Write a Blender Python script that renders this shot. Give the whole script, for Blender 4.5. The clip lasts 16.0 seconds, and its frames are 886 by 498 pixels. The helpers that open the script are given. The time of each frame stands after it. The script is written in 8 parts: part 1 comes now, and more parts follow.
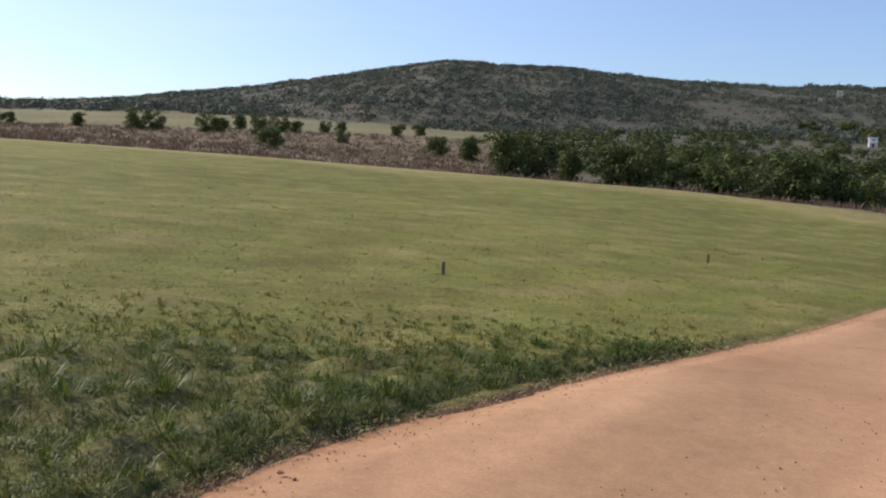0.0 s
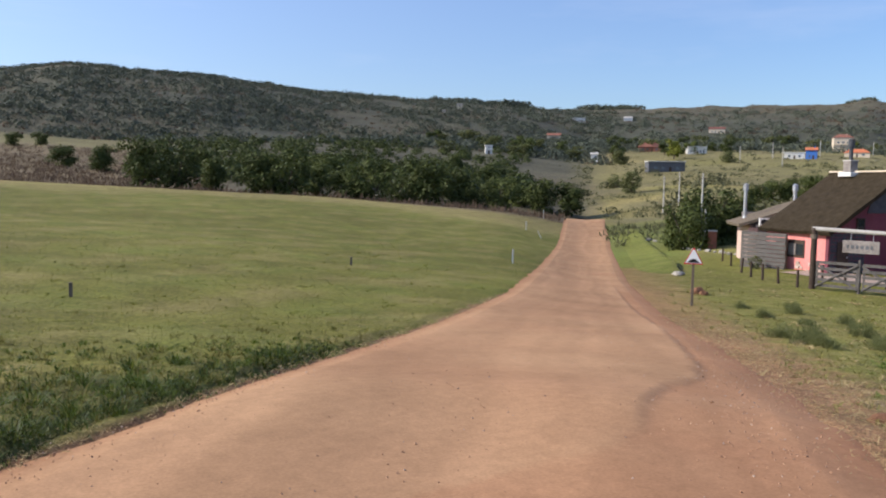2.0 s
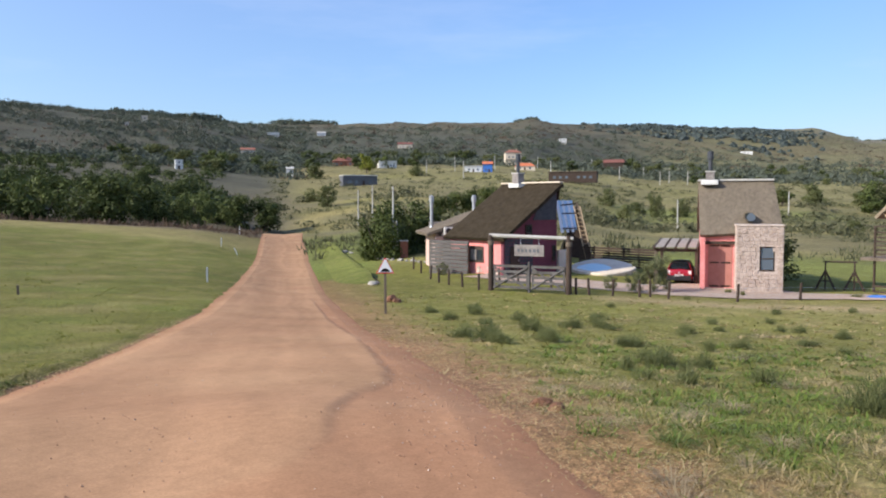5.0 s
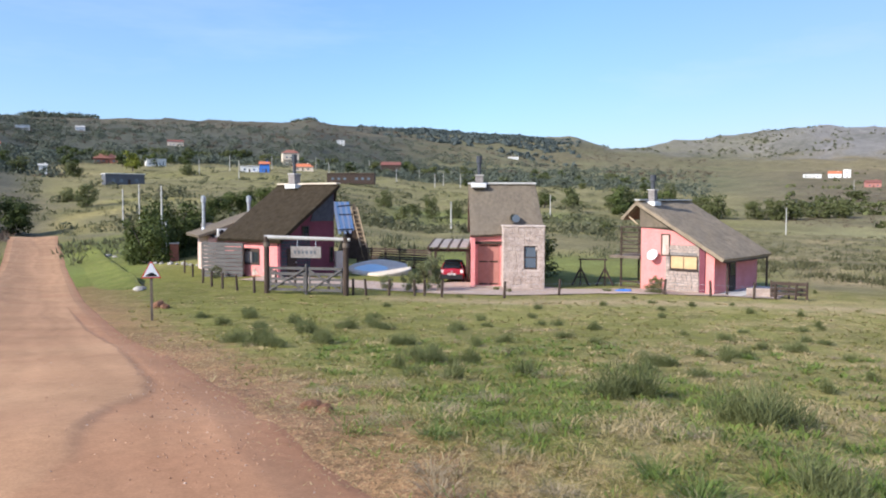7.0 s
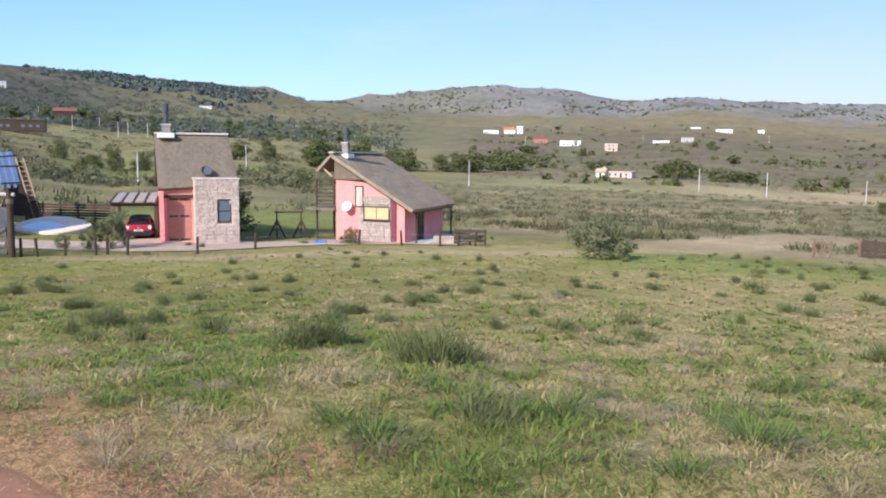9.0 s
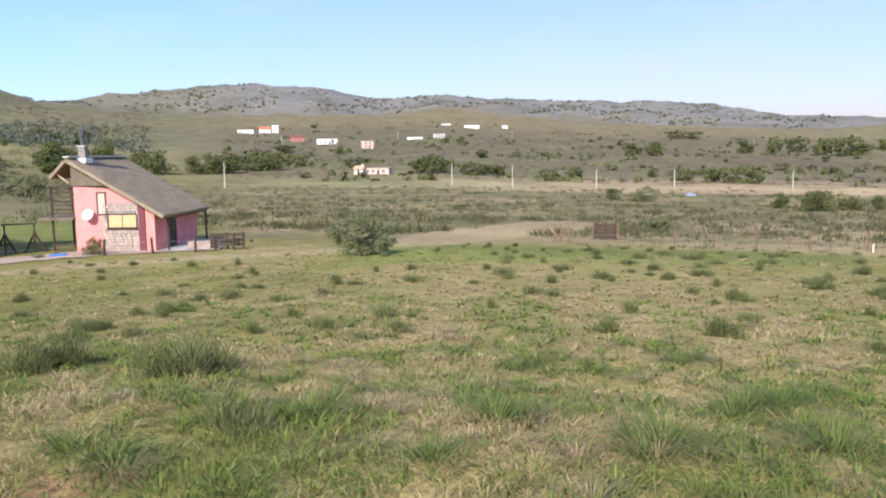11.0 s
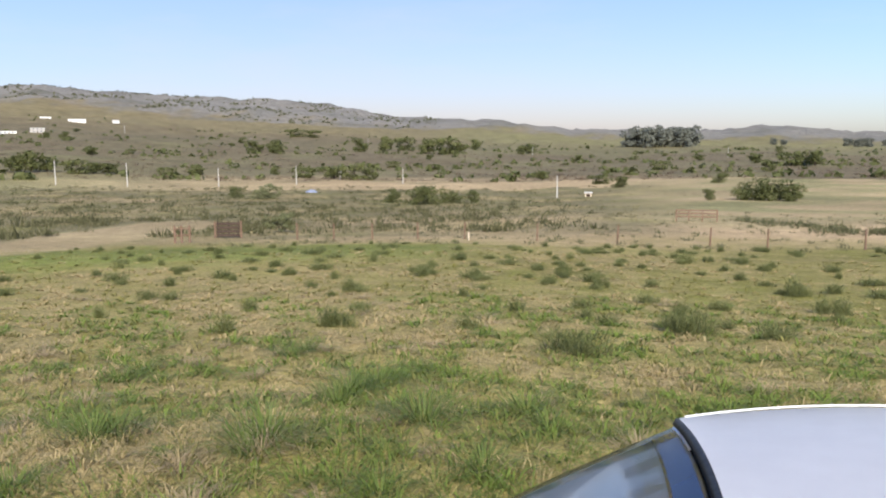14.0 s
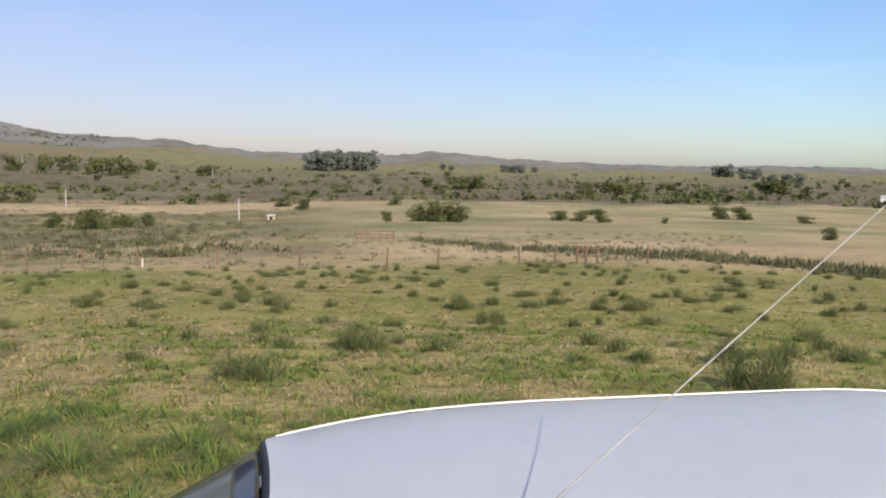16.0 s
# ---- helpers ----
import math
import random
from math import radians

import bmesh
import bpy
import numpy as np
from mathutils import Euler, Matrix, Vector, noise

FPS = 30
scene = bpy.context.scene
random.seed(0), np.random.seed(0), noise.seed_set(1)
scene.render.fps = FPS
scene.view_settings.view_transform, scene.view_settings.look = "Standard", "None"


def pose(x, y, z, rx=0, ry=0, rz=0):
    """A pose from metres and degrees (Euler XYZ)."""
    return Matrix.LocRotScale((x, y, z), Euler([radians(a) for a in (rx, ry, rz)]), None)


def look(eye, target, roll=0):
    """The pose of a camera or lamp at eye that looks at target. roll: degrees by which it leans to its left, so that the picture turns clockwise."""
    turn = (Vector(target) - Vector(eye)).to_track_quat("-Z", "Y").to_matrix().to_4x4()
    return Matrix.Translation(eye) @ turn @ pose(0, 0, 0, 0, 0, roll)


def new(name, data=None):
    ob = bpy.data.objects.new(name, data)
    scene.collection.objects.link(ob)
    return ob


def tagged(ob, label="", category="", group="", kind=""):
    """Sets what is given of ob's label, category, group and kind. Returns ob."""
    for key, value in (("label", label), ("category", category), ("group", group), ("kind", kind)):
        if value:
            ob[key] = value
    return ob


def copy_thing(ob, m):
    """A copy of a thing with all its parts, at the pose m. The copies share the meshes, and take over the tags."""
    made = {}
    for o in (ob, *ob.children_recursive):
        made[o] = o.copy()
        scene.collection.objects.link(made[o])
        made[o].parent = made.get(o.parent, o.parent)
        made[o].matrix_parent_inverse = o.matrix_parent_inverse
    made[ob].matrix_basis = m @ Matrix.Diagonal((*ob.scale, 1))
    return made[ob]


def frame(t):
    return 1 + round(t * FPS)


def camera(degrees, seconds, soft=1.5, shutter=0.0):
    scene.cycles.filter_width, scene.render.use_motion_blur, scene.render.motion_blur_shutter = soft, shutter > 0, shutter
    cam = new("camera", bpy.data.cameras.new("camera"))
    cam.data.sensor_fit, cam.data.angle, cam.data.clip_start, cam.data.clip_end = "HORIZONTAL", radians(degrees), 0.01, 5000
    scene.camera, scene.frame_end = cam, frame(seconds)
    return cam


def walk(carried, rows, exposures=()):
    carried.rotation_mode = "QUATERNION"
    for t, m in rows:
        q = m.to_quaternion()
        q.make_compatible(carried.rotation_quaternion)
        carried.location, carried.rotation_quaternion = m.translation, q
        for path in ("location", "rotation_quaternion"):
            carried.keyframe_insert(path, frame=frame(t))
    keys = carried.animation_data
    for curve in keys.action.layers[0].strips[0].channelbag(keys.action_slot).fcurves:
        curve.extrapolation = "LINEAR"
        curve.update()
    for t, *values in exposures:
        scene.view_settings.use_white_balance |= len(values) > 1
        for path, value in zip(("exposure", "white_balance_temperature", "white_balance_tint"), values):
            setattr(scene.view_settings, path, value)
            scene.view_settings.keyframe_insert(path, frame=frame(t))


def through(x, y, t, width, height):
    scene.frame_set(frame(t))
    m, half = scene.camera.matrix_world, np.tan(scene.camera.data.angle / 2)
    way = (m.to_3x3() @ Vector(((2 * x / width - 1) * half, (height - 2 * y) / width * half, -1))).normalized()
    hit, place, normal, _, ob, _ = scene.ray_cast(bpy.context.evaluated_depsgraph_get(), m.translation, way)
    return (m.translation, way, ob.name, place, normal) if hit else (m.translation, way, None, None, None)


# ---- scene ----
# The camera is held at arm's length by somebody who turns on the spot: it swings on a small arc.
EYE = 1.92
ARM = 0.49
TURNS = [  # seconds, yaw, pitch, roll in degrees
    (0.0, 0.00, -5.77, -2.18),
    (0.5, -4.42, -4.83, -1.63),
    (1.0, -11.21, -4.67, -1.52),
    (1.5, -18.44, -4.73, -0.99),
    (2.0, -24.52, -4.51, -0.94),
    (2.5, -29.44, -4.52, -0.88),
    (3.0, -32.80, -4.95, -0.39),
    (3.2, -33.67, -5.13, -0.47),
    (5.3, -48.26, -3.11, -0.23),
    (5.5, -50.07, -3.04, -0.64),
    (6.0, -54.83, -3.20, -0.35),
    (6.5, -58.95, -3.19, -0.11),
    (7.0, -61.18, -3.28, -0.11),
    (7.5, -62.81, -3.20, -0.01),
    (8.0, -65.13, -3.47, 0.16),
    (8.5, -70.12, -3.97, 0.59),
    (8.7, -75.61, -5.21, 0.20),
    (10.8, -96.58, -6.75, 0.14),
    (11.0, -99.15, -6.70, 0.97),
    (11.5, -105.17, -6.94, 1.02),
    (12.0, -109.62, -6.92, 0.44),
    (12.5, -112.99, -7.79, -0.39),
    (13.0, -116.21, -8.59, -0.09),
    (13.5, -120.56, -8.17, 0.65),
    (14.0, -125.24, -7.22, 0.55),
    (14.5, -130.07, -6.90, -0.02),
    (15.0, -135.75, -6.39, -0.52),
    (15.5, -141.38, -6.08, -0.61),
    (16.0, -147.30, -5.67, -0.35),
]
cam = camera(57.36, 16.0, soft=2.0)
walk(cam, [(t, pose(-ARM * math.sin(radians(yaw)), ARM * math.cos(radians(yaw)), EYE, 90 + pitch, roll, yaw))
           for t, yaw, pitch, roll in TURNS],
     [(0, .44, 6850, 13), (1.2, .46, 6750, 12), (3, .44, 6600, 11), (5.5, .66, 6450, 10), (8.2, .77, 6060, 12), (11, .82, 6330, 13), (13.5, .74, 6550, 10), (16, .47, 6950, 11)])

# ---- sky and sun ----
SUN_BEARING, SUN_HEIGHT = -63.0, 32.0
world = bpy.data.worlds.new("sky")
scene.world = world
world.use_nodes = True
wn, wl = world.node_tree.nodes, world.node_tree.links
sky = wn.new("ShaderNodeTexSky")
sky.sky_type, sky.sun_disc = "NISHITA", False
sky.sun_elevation, sky.sun_rotation = radians(SUN_HEIGHT), radians(SUN_BEARING)
sky.air_density, sky.dust_density, sky.ozone_density, sky.altitude = 1.0, 0.7, 3.5, 100
tint = wn.new("ShaderNodeMix")  # thin high cirrus over a clear blue sky
tint.data_type, tint.blend_type = "RGBA", "MULTIPLY"
tint.inputs["Factor"].default_value = 1.0
tint.inputs["B"].default_value = (0.88, 0.975, 1.11, 1)
wl.new(sky.outputs[0], tint.inputs["A"])
cirrus, wisp, veil, where = wn.new("ShaderNodeTexNoise"), wn.new("ShaderNodeMapRange"), wn.new("ShaderNodeMix"), wn.new("ShaderNodeTexCoord")
stretch = wn.new("ShaderNodeMapping")
stretch.inputs["Scale"].default_value = (1.2, 2.2, 9.0)
wl.new(where.outputs["Generated"], stretch.inputs[0])
wl.new(stretch.outputs[0], cirrus.inputs["Vector"])
cirrus.inputs["Scale"].default_value, cirrus.inputs["Detail"].default_value, cirrus.inputs["Roughness"].default_value = 1.6, 5, .6
wisp.inputs["From Min"].default_value, wisp.inputs["From Max"].default_value = 0.52, 0.85
wisp.inputs["To Min"].default_value, wisp.inputs["To Max"].default_value = 0.0, 0.16
wl.new(cirrus.outputs[0], wisp.inputs[0])
veil.data_type = "RGBA"
veil.inputs["B"].default_value = (6.0, 6.3, 7.2, 1)
sunward, glow, both = wn.new("ShaderNodeVectorMath"), wn.new("ShaderNodeMapRange"), wn.new("ShaderNodeMath")  # the thin veil scatters light forward, so it is brighter towards the sun
sunward.operation, both.operation = "DOT_PRODUCT", "ADD"
sunward.inputs[1].default_value = (math.sin(radians(SUN_BEARING)) * math.cos(radians(SUN_HEIGHT)), math.cos(radians(SUN_BEARING)) * math.cos(radians(SUN_HEIGHT)), math.sin(radians(SUN_HEIGHT)))
wl.new(where.outputs["Generated"], sunward.inputs[0])
wl.new(sunward.outputs["Value"], glow.inputs[0])
glow.inputs["From Min"].default_value, glow.inputs["From Max"].default_value, glow.inputs["To Max"].default_value = -.3, 1.0, .20
wl.new(wisp.outputs[0], both.inputs[0])
wl.new(glow.outputs[0], both.inputs[1])
wl.new(both.outputs[0], veil.inputs["Factor"])
wl.new(tint.outputs["Result"], veil.inputs["A"])
haze, level, low = wn.new("ShaderNodeSeparateXYZ"), wn.new("ShaderNodeMapRange"), wn.new("ShaderNodeMix")
wl.new(where.outputs["Generated"], haze.inputs[0])
wl.new(haze.outputs["Z"], level.inputs[0])
level.inputs["From Min"].default_value, level.inputs["From Max"].default_value = 0.0, 0.32
low.data_type, low.blend_type = "RGBA", "MIX"
lowest, highest, away = wn.new("ShaderNodeMix"), wn.new("ShaderNodeMix"), wn.new("ShaderNodeMapRange")  # the haze is duller opposite the sun
away.inputs["From Min"].default_value, away.inputs["From Max"].default_value = -.85, -.45
wl.new(sunward.outputs["Value"], away.inputs[0])
for node, far_side, sun_side in ((lowest, (.635, .49, .518, 1), (.82, .81, .81, 1)), (highest, (1.01, .725, .672, 1), (1.0, .985, 1.03, 1))):
    node.data_type = "RGBA"
    node.inputs["A"].default_value, node.inputs["B"].default_value = far_side, sun_side
    wl.new(away.outputs[0], node.inputs["Factor"])
wl.new(lowest.outputs["Result"], low.inputs["A"])
wl.new(highest.outputs["Result"], low.inputs["B"])
wl.new(level.outputs[0], low.inputs["Factor"])
dim = wn.new("ShaderNodeMix")
dim.data_type, dim.blend_type = "RGBA", "MULTIPLY"
dim.inputs["Factor"].default_value = 1.0
wl.new(veil.outputs["Result"], dim.inputs["A"])
wl.new(low.outputs["Result"], dim.inputs["B"])
wl.new(dim.outputs["Result"], wn["Background"].inputs[0])
wn["Background"].inputs[1].default_value = 0.128
sun = new("sun", bpy.data.lights.new("sun", "SUN"))
sun.data.energy, sun.data.angle, sun.data.color = 4.2, radians(0.6), (1.0, 0.93, 0.82)
sun_way = Vector((math.sin(radians(SUN_BEARING)) * math.cos(radians(SUN_HEIGHT)),
                  math.cos(radians(SUN_BEARING)) * math.cos(radians(SUN_HEIGHT)), math.sin(radians(SUN_HEIGHT))))
sun.matrix_world = look(sun_way * 60, (0, 0, 0))


# ---- materials ----
def mat(name, a, b, scale=4.0, rough=0.8, bump=0.3, fine=8.0, metal=0.0, c=None, stretch=(1, 1, 1), spec=0.3, random_mix=0.0, trans=0.0):
    """Two-scale noise between the colours a and b, specks of c, and relief."""
    m = bpy.data.materials.new(name)
    m.use_nodes = True
    n, l = m.node_tree.nodes, m.node_tree.links
    bsdf = n["Principled BSDF"]
    tex = n.new("ShaderNodeTexCoord")
    mapping = n.new("ShaderNodeMapping")
    mapping.inputs["Scale"].default_value = stretch
    l.new(tex.outputs["Object"], mapping.inputs[0])
    big, small = n.new("ShaderNodeTexNoise"), n.new("ShaderNodeTexNoise")
    big.inputs["Scale"].default_value, small.inputs["Scale"].default_value = scale, scale * fine
    big.inputs["Detail"].default_value, small.inputs["Detail"].default_value = 3, 2
    for t in (big, small):
        l.new(mapping.outputs[0], t.inputs["Vector"])
    add = n.new("ShaderNodeMath")
    add.operation = "ADD"
    l.new(big.outputs[0], add.inputs[0])
    l.new(small.outputs[0], add.inputs[1])
    ramp = n.new("ShaderNodeValToRGB")
    half = n.new("ShaderNodeMath")
    half.operation = "MULTIPLY"
    half.inputs[1].default_value = 0.5
    l.new(add.outputs[0], half.inputs[0])
    last = half.outputs[0]
    if random_mix:
        info, mix = n.new("ShaderNodeObjectInfo"), n.new("ShaderNodeMath")
        mix.operation = "MULTIPLY_ADD"
        mix.inputs[1].default_value = random_mix
        l.new(info.outputs["Random"], mix.inputs[0])
        l.new(last, mix.inputs[2])
        sub = n.new("ShaderNodeMath")
        sub.operation = "SUBTRACT"
        sub.inputs[1].default_value = random_mix / 2
        l.new(mix.outputs[0], sub.inputs[0])
        last = sub.outputs[0]
    l.new(last, ramp.inputs[0])
    ramp.color_ramp.elements[0].position, ramp.color_ramp.elements[1].position = 0.36, 0.64
    ramp.color_ramp.elements[0].color, ramp.color_ramp.elements[1].color = (*a, 1), (*b, 1)
    if c:
        e = ramp.color_ramp.elements.new(0.72)
        e.color = (*c, 1)
    l.new(ramp.outputs[0], bsdf.inputs["Base Color"])
    bsdf.inputs["Roughness"].default_value, bsdf.inputs["Metallic"].default_value = rough, metal
    bsdf.inputs["Specular IOR Level"].default_value = spec
    if trans:
        bsdf.inputs["Transmission Weight"].default_value = trans
    if bump:
        node = n.new("ShaderNodeBump")
        node.inputs["Strength"].default_value, node.inputs["Distance"].default_value = bump, 0.03
        l.new(small.outputs[0], node.inputs["Height"])
        l.new(node.outputs[0], bsdf.inputs["Normal"])
    return m


def leafy(name, a, b, rough=0.6, through=0.25, gloss=0.12):
    """Leaves: each island of the mesh has its own shade of green, and lets some light through."""
    m = bpy.data.materials.new(name)
    m.use_nodes = True
    n, l = m.node_tree.nodes, m.node_tree.links
    bsdf = n["Principled BSDF"]
    geo, ramp = n.new("ShaderNodeNewGeometry"), n.new("ShaderNodeValToRGB")
    info, mix = n.new("ShaderNodeObjectInfo"), n.new("ShaderNodeMath")
    mix.operation = "MULTIPLY_ADD"
    mix.inputs[1].default_value = 0.35
    shrink = n.new("ShaderNodeMath")
    shrink.operation = "MULTIPLY"
    shrink.inputs[1].default_value = 0.65
    l.new(geo.outputs["Random Per Island"], shrink.inputs[0])
    l.new(info.outputs["Random"], mix.inputs[0])
    l.new(shrink.outputs[0], mix.inputs[2])
    l.new(mix.outputs[0], ramp.inputs[0])
    ramp.color_ramp.elements[0].color, ramp.color_ramp.elements[1].color = (*a, 1), (*b, 1)
    l.new(ramp.outputs[0], bsdf.inputs["Base Color"])
    bsdf.inputs["Roughness"].default_value = rough
    bsdf.inputs["Specular IOR Level"].default_value = gloss
    if through:
        tr, add = n.new("ShaderNodeBsdfTranslucent"), n.new("ShaderNodeMixShader")
        add.inputs[0].default_value = through
        l.new(ramp.outputs[0], tr.inputs[0])
        l.new(bsdf.outputs[0], add.inputs[1])
        l.new(tr.outputs[0], add.inputs[2])
        l.new(add.outputs[0], n["Material Output"].inputs[0])
    return m


def plain_glass(name, tint, rough=0.03):
    m = bpy.data.materials.new(name)
    m.use_nodes = True
    b = m.node_tree.nodes["Principled BSDF"]
    b.inputs["Base Color"].default_value = (*tint, 1)
    b.inputs["Roughness"].default_value = rough
    b.inputs["Specular IOR Level"].default_value = 0.8
    return m


def covered(name, rough=0.95, contrast=1.0, litter=False, relief=1.0):
    """Ground whose cover (grass, straw, heath, soil) is given vertex by vertex, broken up by clods and blades at three scales."""
    m = bpy.data.materials.new(name)
    m.use_nodes = True
    n, l = m.node_tree.nodes, m.node_tree.links
    bsdf = n["Principled BSDF"]
    att, tex = n.new("ShaderNodeAttribute"), n.new("ShaderNodeTexCoord")
    att.attribute_name = "cover"
    last = att.outputs["Color"]
    for scale, low, high in ((0.035, 0.8, 1.2), (0.6, 0.82, 1.18), (9.0, 0.66, 1.34), (42.0, 0.55, 1.45)):
        noise_tex, span, mul = n.new("ShaderNodeTexNoise"), n.new("ShaderNodeMapRange"), n.new("ShaderNodeMix")
        noise_tex.inputs["Scale"].default_value, noise_tex.inputs["Detail"].default_value = scale, 4
        l.new(tex.outputs["Object"], noise_tex.inputs["Vector"])
        span.inputs["From Min"].default_value, span.inputs["From Max"].default_value = 0.3, 0.7
        span.inputs["To Min"].default_value, span.inputs["To Max"].default_value = 1 + (low - 1) * contrast, 1 + (high - 1) * contrast
        l.new(noise_tex.outputs[0], span.inputs[0])
        mul.data_type, mul.blend_type = "RGBA", "MULTIPLY"
        mul.inputs["Factor"].default_value = 1.0
        l.new(last, mul.inputs["A"])
        l.new(span.outputs[0], mul.inputs["B"])
        last = mul.outputs["Result"]
    if litter:  # dead straw lying between the blades of living turf, and the shade in its gaps painted dark
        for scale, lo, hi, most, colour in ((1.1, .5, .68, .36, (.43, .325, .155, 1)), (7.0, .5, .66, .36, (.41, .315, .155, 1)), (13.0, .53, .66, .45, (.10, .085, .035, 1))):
            noise_tex, span, mul = n.new("ShaderNodeTexNoise"), n.new("ShaderNodeMapRange"), n.new("ShaderNodeMix")
            noise_tex.inputs["Scale"].default_value, noise_tex.inputs["Detail"].default_value, noise_tex.inputs["Roughness"].default_value = scale, 6, .65
            l.new(tex.outputs["Object"], noise_tex.inputs["Vector"])
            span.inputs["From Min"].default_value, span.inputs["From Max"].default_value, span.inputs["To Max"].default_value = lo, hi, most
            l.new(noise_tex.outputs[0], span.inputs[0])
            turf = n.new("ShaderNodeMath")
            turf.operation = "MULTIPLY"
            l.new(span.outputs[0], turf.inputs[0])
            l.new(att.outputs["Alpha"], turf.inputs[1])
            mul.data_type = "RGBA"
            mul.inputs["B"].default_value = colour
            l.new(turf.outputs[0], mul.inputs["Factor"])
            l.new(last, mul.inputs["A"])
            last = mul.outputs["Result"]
    l.new(last, bsdf.inputs["Base Color"])
    bsdf.inputs["Roughness"].default_value = rough
    bsdf.inputs["Specular IOR Level"].default_value = 0.1
    node = n.new("ShaderNodeBump")
    node.inputs["Strength"].default_value, node.inputs["Distance"].default_value = 0.6 * relief, 0.06 * relief
    l.new(noise_tex.outputs[0], node.inputs["Height"])
    l.new(node.outputs[0], bsdf.inputs["Normal"])
    return m


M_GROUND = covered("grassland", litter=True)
M_DIRT = covered("dirt_road", .95, .24, relief=.07)
M_PINK = mat("pink_render", (.66, .215, .195), (.75, .29, .27), 1.2, .85, .15)
M_MAROON = mat("maroon_render", (.13, .036, .05), (.19, .055, .075), 1.2, .85, .15)
M_THATCH = mat("thatch", (.125, .10, .075), (.20, .165, .122), 1.7, .95, .7, 9, stretch=(3, 3, 1), spec=.08)
M_PALETHATCH = mat("pale_thatch", (.20, .158, .108), (.345, .275, .195), 1.0, .95, .9, 14, stretch=(3, 3, 1), spec=.08)
M_DARKTHATCH = mat("dark_thatch", (.026, .020, .012), (.060, .046, .030), 1.0, .95, .9, 14, stretch=(3, 3, 1), spec=.08)
M_STONE = mat("fieldstone", (.35, .27, .225), (.57, .465, .40), 2.2, .9, .6, 5, c=(.60, .50, .44), random_mix=.2)
M_GREYSTONE = mat("grey_stone", (.16, .14, .13), (.30, .27, .25), 2.0, .9, .6, 5)
M_TIMBER = mat("weathered_timber", (.10, .075, .055), (.20, .16, .125), 3, .85, .4, 9, stretch=(1, 1, .2))
M_DARKWOOD = mat("dark_wood", (.035, .022, .016), (.075, .05, .036), 3, .75, .3, 9)
M_REDWOOD = mat("red_brown_wood", (.36, .15, .12), (.45, .20, .165), 3, .7, .2, 9)
M_PALEWOOD = mat("pale_wood", (.36, .26, .16), (.50, .38, .25), 3, .8, .3, 9)
M_WHITE = mat("white_paint", (.62, .61, .58), (.74, .73, .70), 2, .7, .1)
M_CREAM = mat("cream_render", (.60, .50, .38), (.72, .62, .49), 2, .85, .1)
M_SALMON = mat("salmon_render", (.52, .37, .31), (.62, .46, .39), 1, .85, .1)
M_BLUE = mat("blue_paint", (.04, .14, .45), (.07, .20, .58), 2, .6, .1)
M_FADEDBLUE = mat("faded_blue", (.16, .19, .27), (.24, .27, .36), 2, .8, .2)
M_ORANGE = mat("orange_tiles", (.44, .13, .06), (.58, .20, .10), 3, .85, .3)
M_TILE = mat("weathered_tiles", (.20, .085, .06), (.32, .14, .10), 3, .9, .3)
M_REDROOF = mat("red_roof", (.16, .065, .05), (.23, .095, .075), 3, .85, .3)
M_GREYWALL = mat("grey_render", (.085, .09, .10), (.13, .135, .15), 2, .85, .1)
M_CONCRETE = mat("concrete", (.40, .38, .35), (.54, .52, .48), 2, .9, .3)
M_GALV = mat("galvanised_metal", (.38, .39, .40), (.55, .56, .57), 4, .45, .1, metal=.7)
M_BRICK = mat("brick_red", (.22, .08, .055), (.34, .13, .085), 4, .9, .4)
M_YELLOWSH = mat("yellow_shutter", (.50, .33, .16), (.58, .41, .22), 3, .6, .1)
M_BLACK = mat("black_plastic", (.010, .010, .011), (.022, .022, .024), 4, .5, .1)
M_GLASS = plain_glass("dark_glass", (.02, .025, .03))
M_BLUESHEET = mat("blue_sheet", (.40, .61, .82), (.48, .68, .86), 2, .35, .05)
M_WHITESHEET = mat("white_sheet", (.74, .80, .86), (.82, .87, .91), 2, .35, .05)
M_BOARD = mat("grey_board", (.075, .068, .064), (.135, .124, .115), 3, .85, .3)
M_ROOFSHEET = mat("weathered_roof_sheet", (.22, .20, .175), (.34, .31, .27), 1.5, .7, .3)
# base colour lightened to include the sky reflected on the pool
M_WATER = mat("pool_water", (.40, .66, .76), (.66, .80, .84), 1.5, .5, .15, spec=.4)
M_CARRED = mat("red_car_paint", (.27, .010, .022), (.33, .016, .030), 2, .25, 0, spec=.6)
M_CARWHITE = mat("white_car_paint", (.83, .83, .85), (.87, .87, .89), 2, .25, 0, spec=.6)
M_TYRE = mat("tyre_rubber", (.012, .012, .012), (.025, .025, .025), 6, .85, .2)
M_LAMP = mat("lamp_lens", (.45, .02, .02), (.6, .04, .03), 4, .2, 0)
M_CLEARLENS = mat("clear_lens", (.6, .6, .6), (.75, .75, .75), 4, .2, 0)
M_STEEL = mat("bare_steel", (.45, .45, .45), (.62, .62, .62), 8, .35, 0, metal=.9)
M_BARK = mat("bark", (.06, .045, .035), (.13, .105, .08), 4, .95, .6, stretch=(1, 1, .3))
M_LEAF = leafy("evergreen_leaves", (.030, .042, .014), (.115, .140, .040), through=.2)
M_BUSHLEAF = leafy("bush_leaves", (.060, .072, .026), (.175, .185, .072), through=.3)
M_LEAF_YELLOW = leafy("yellow_green_leaves", (.12, .145, .02), (.25, .26, .05), through=.35)
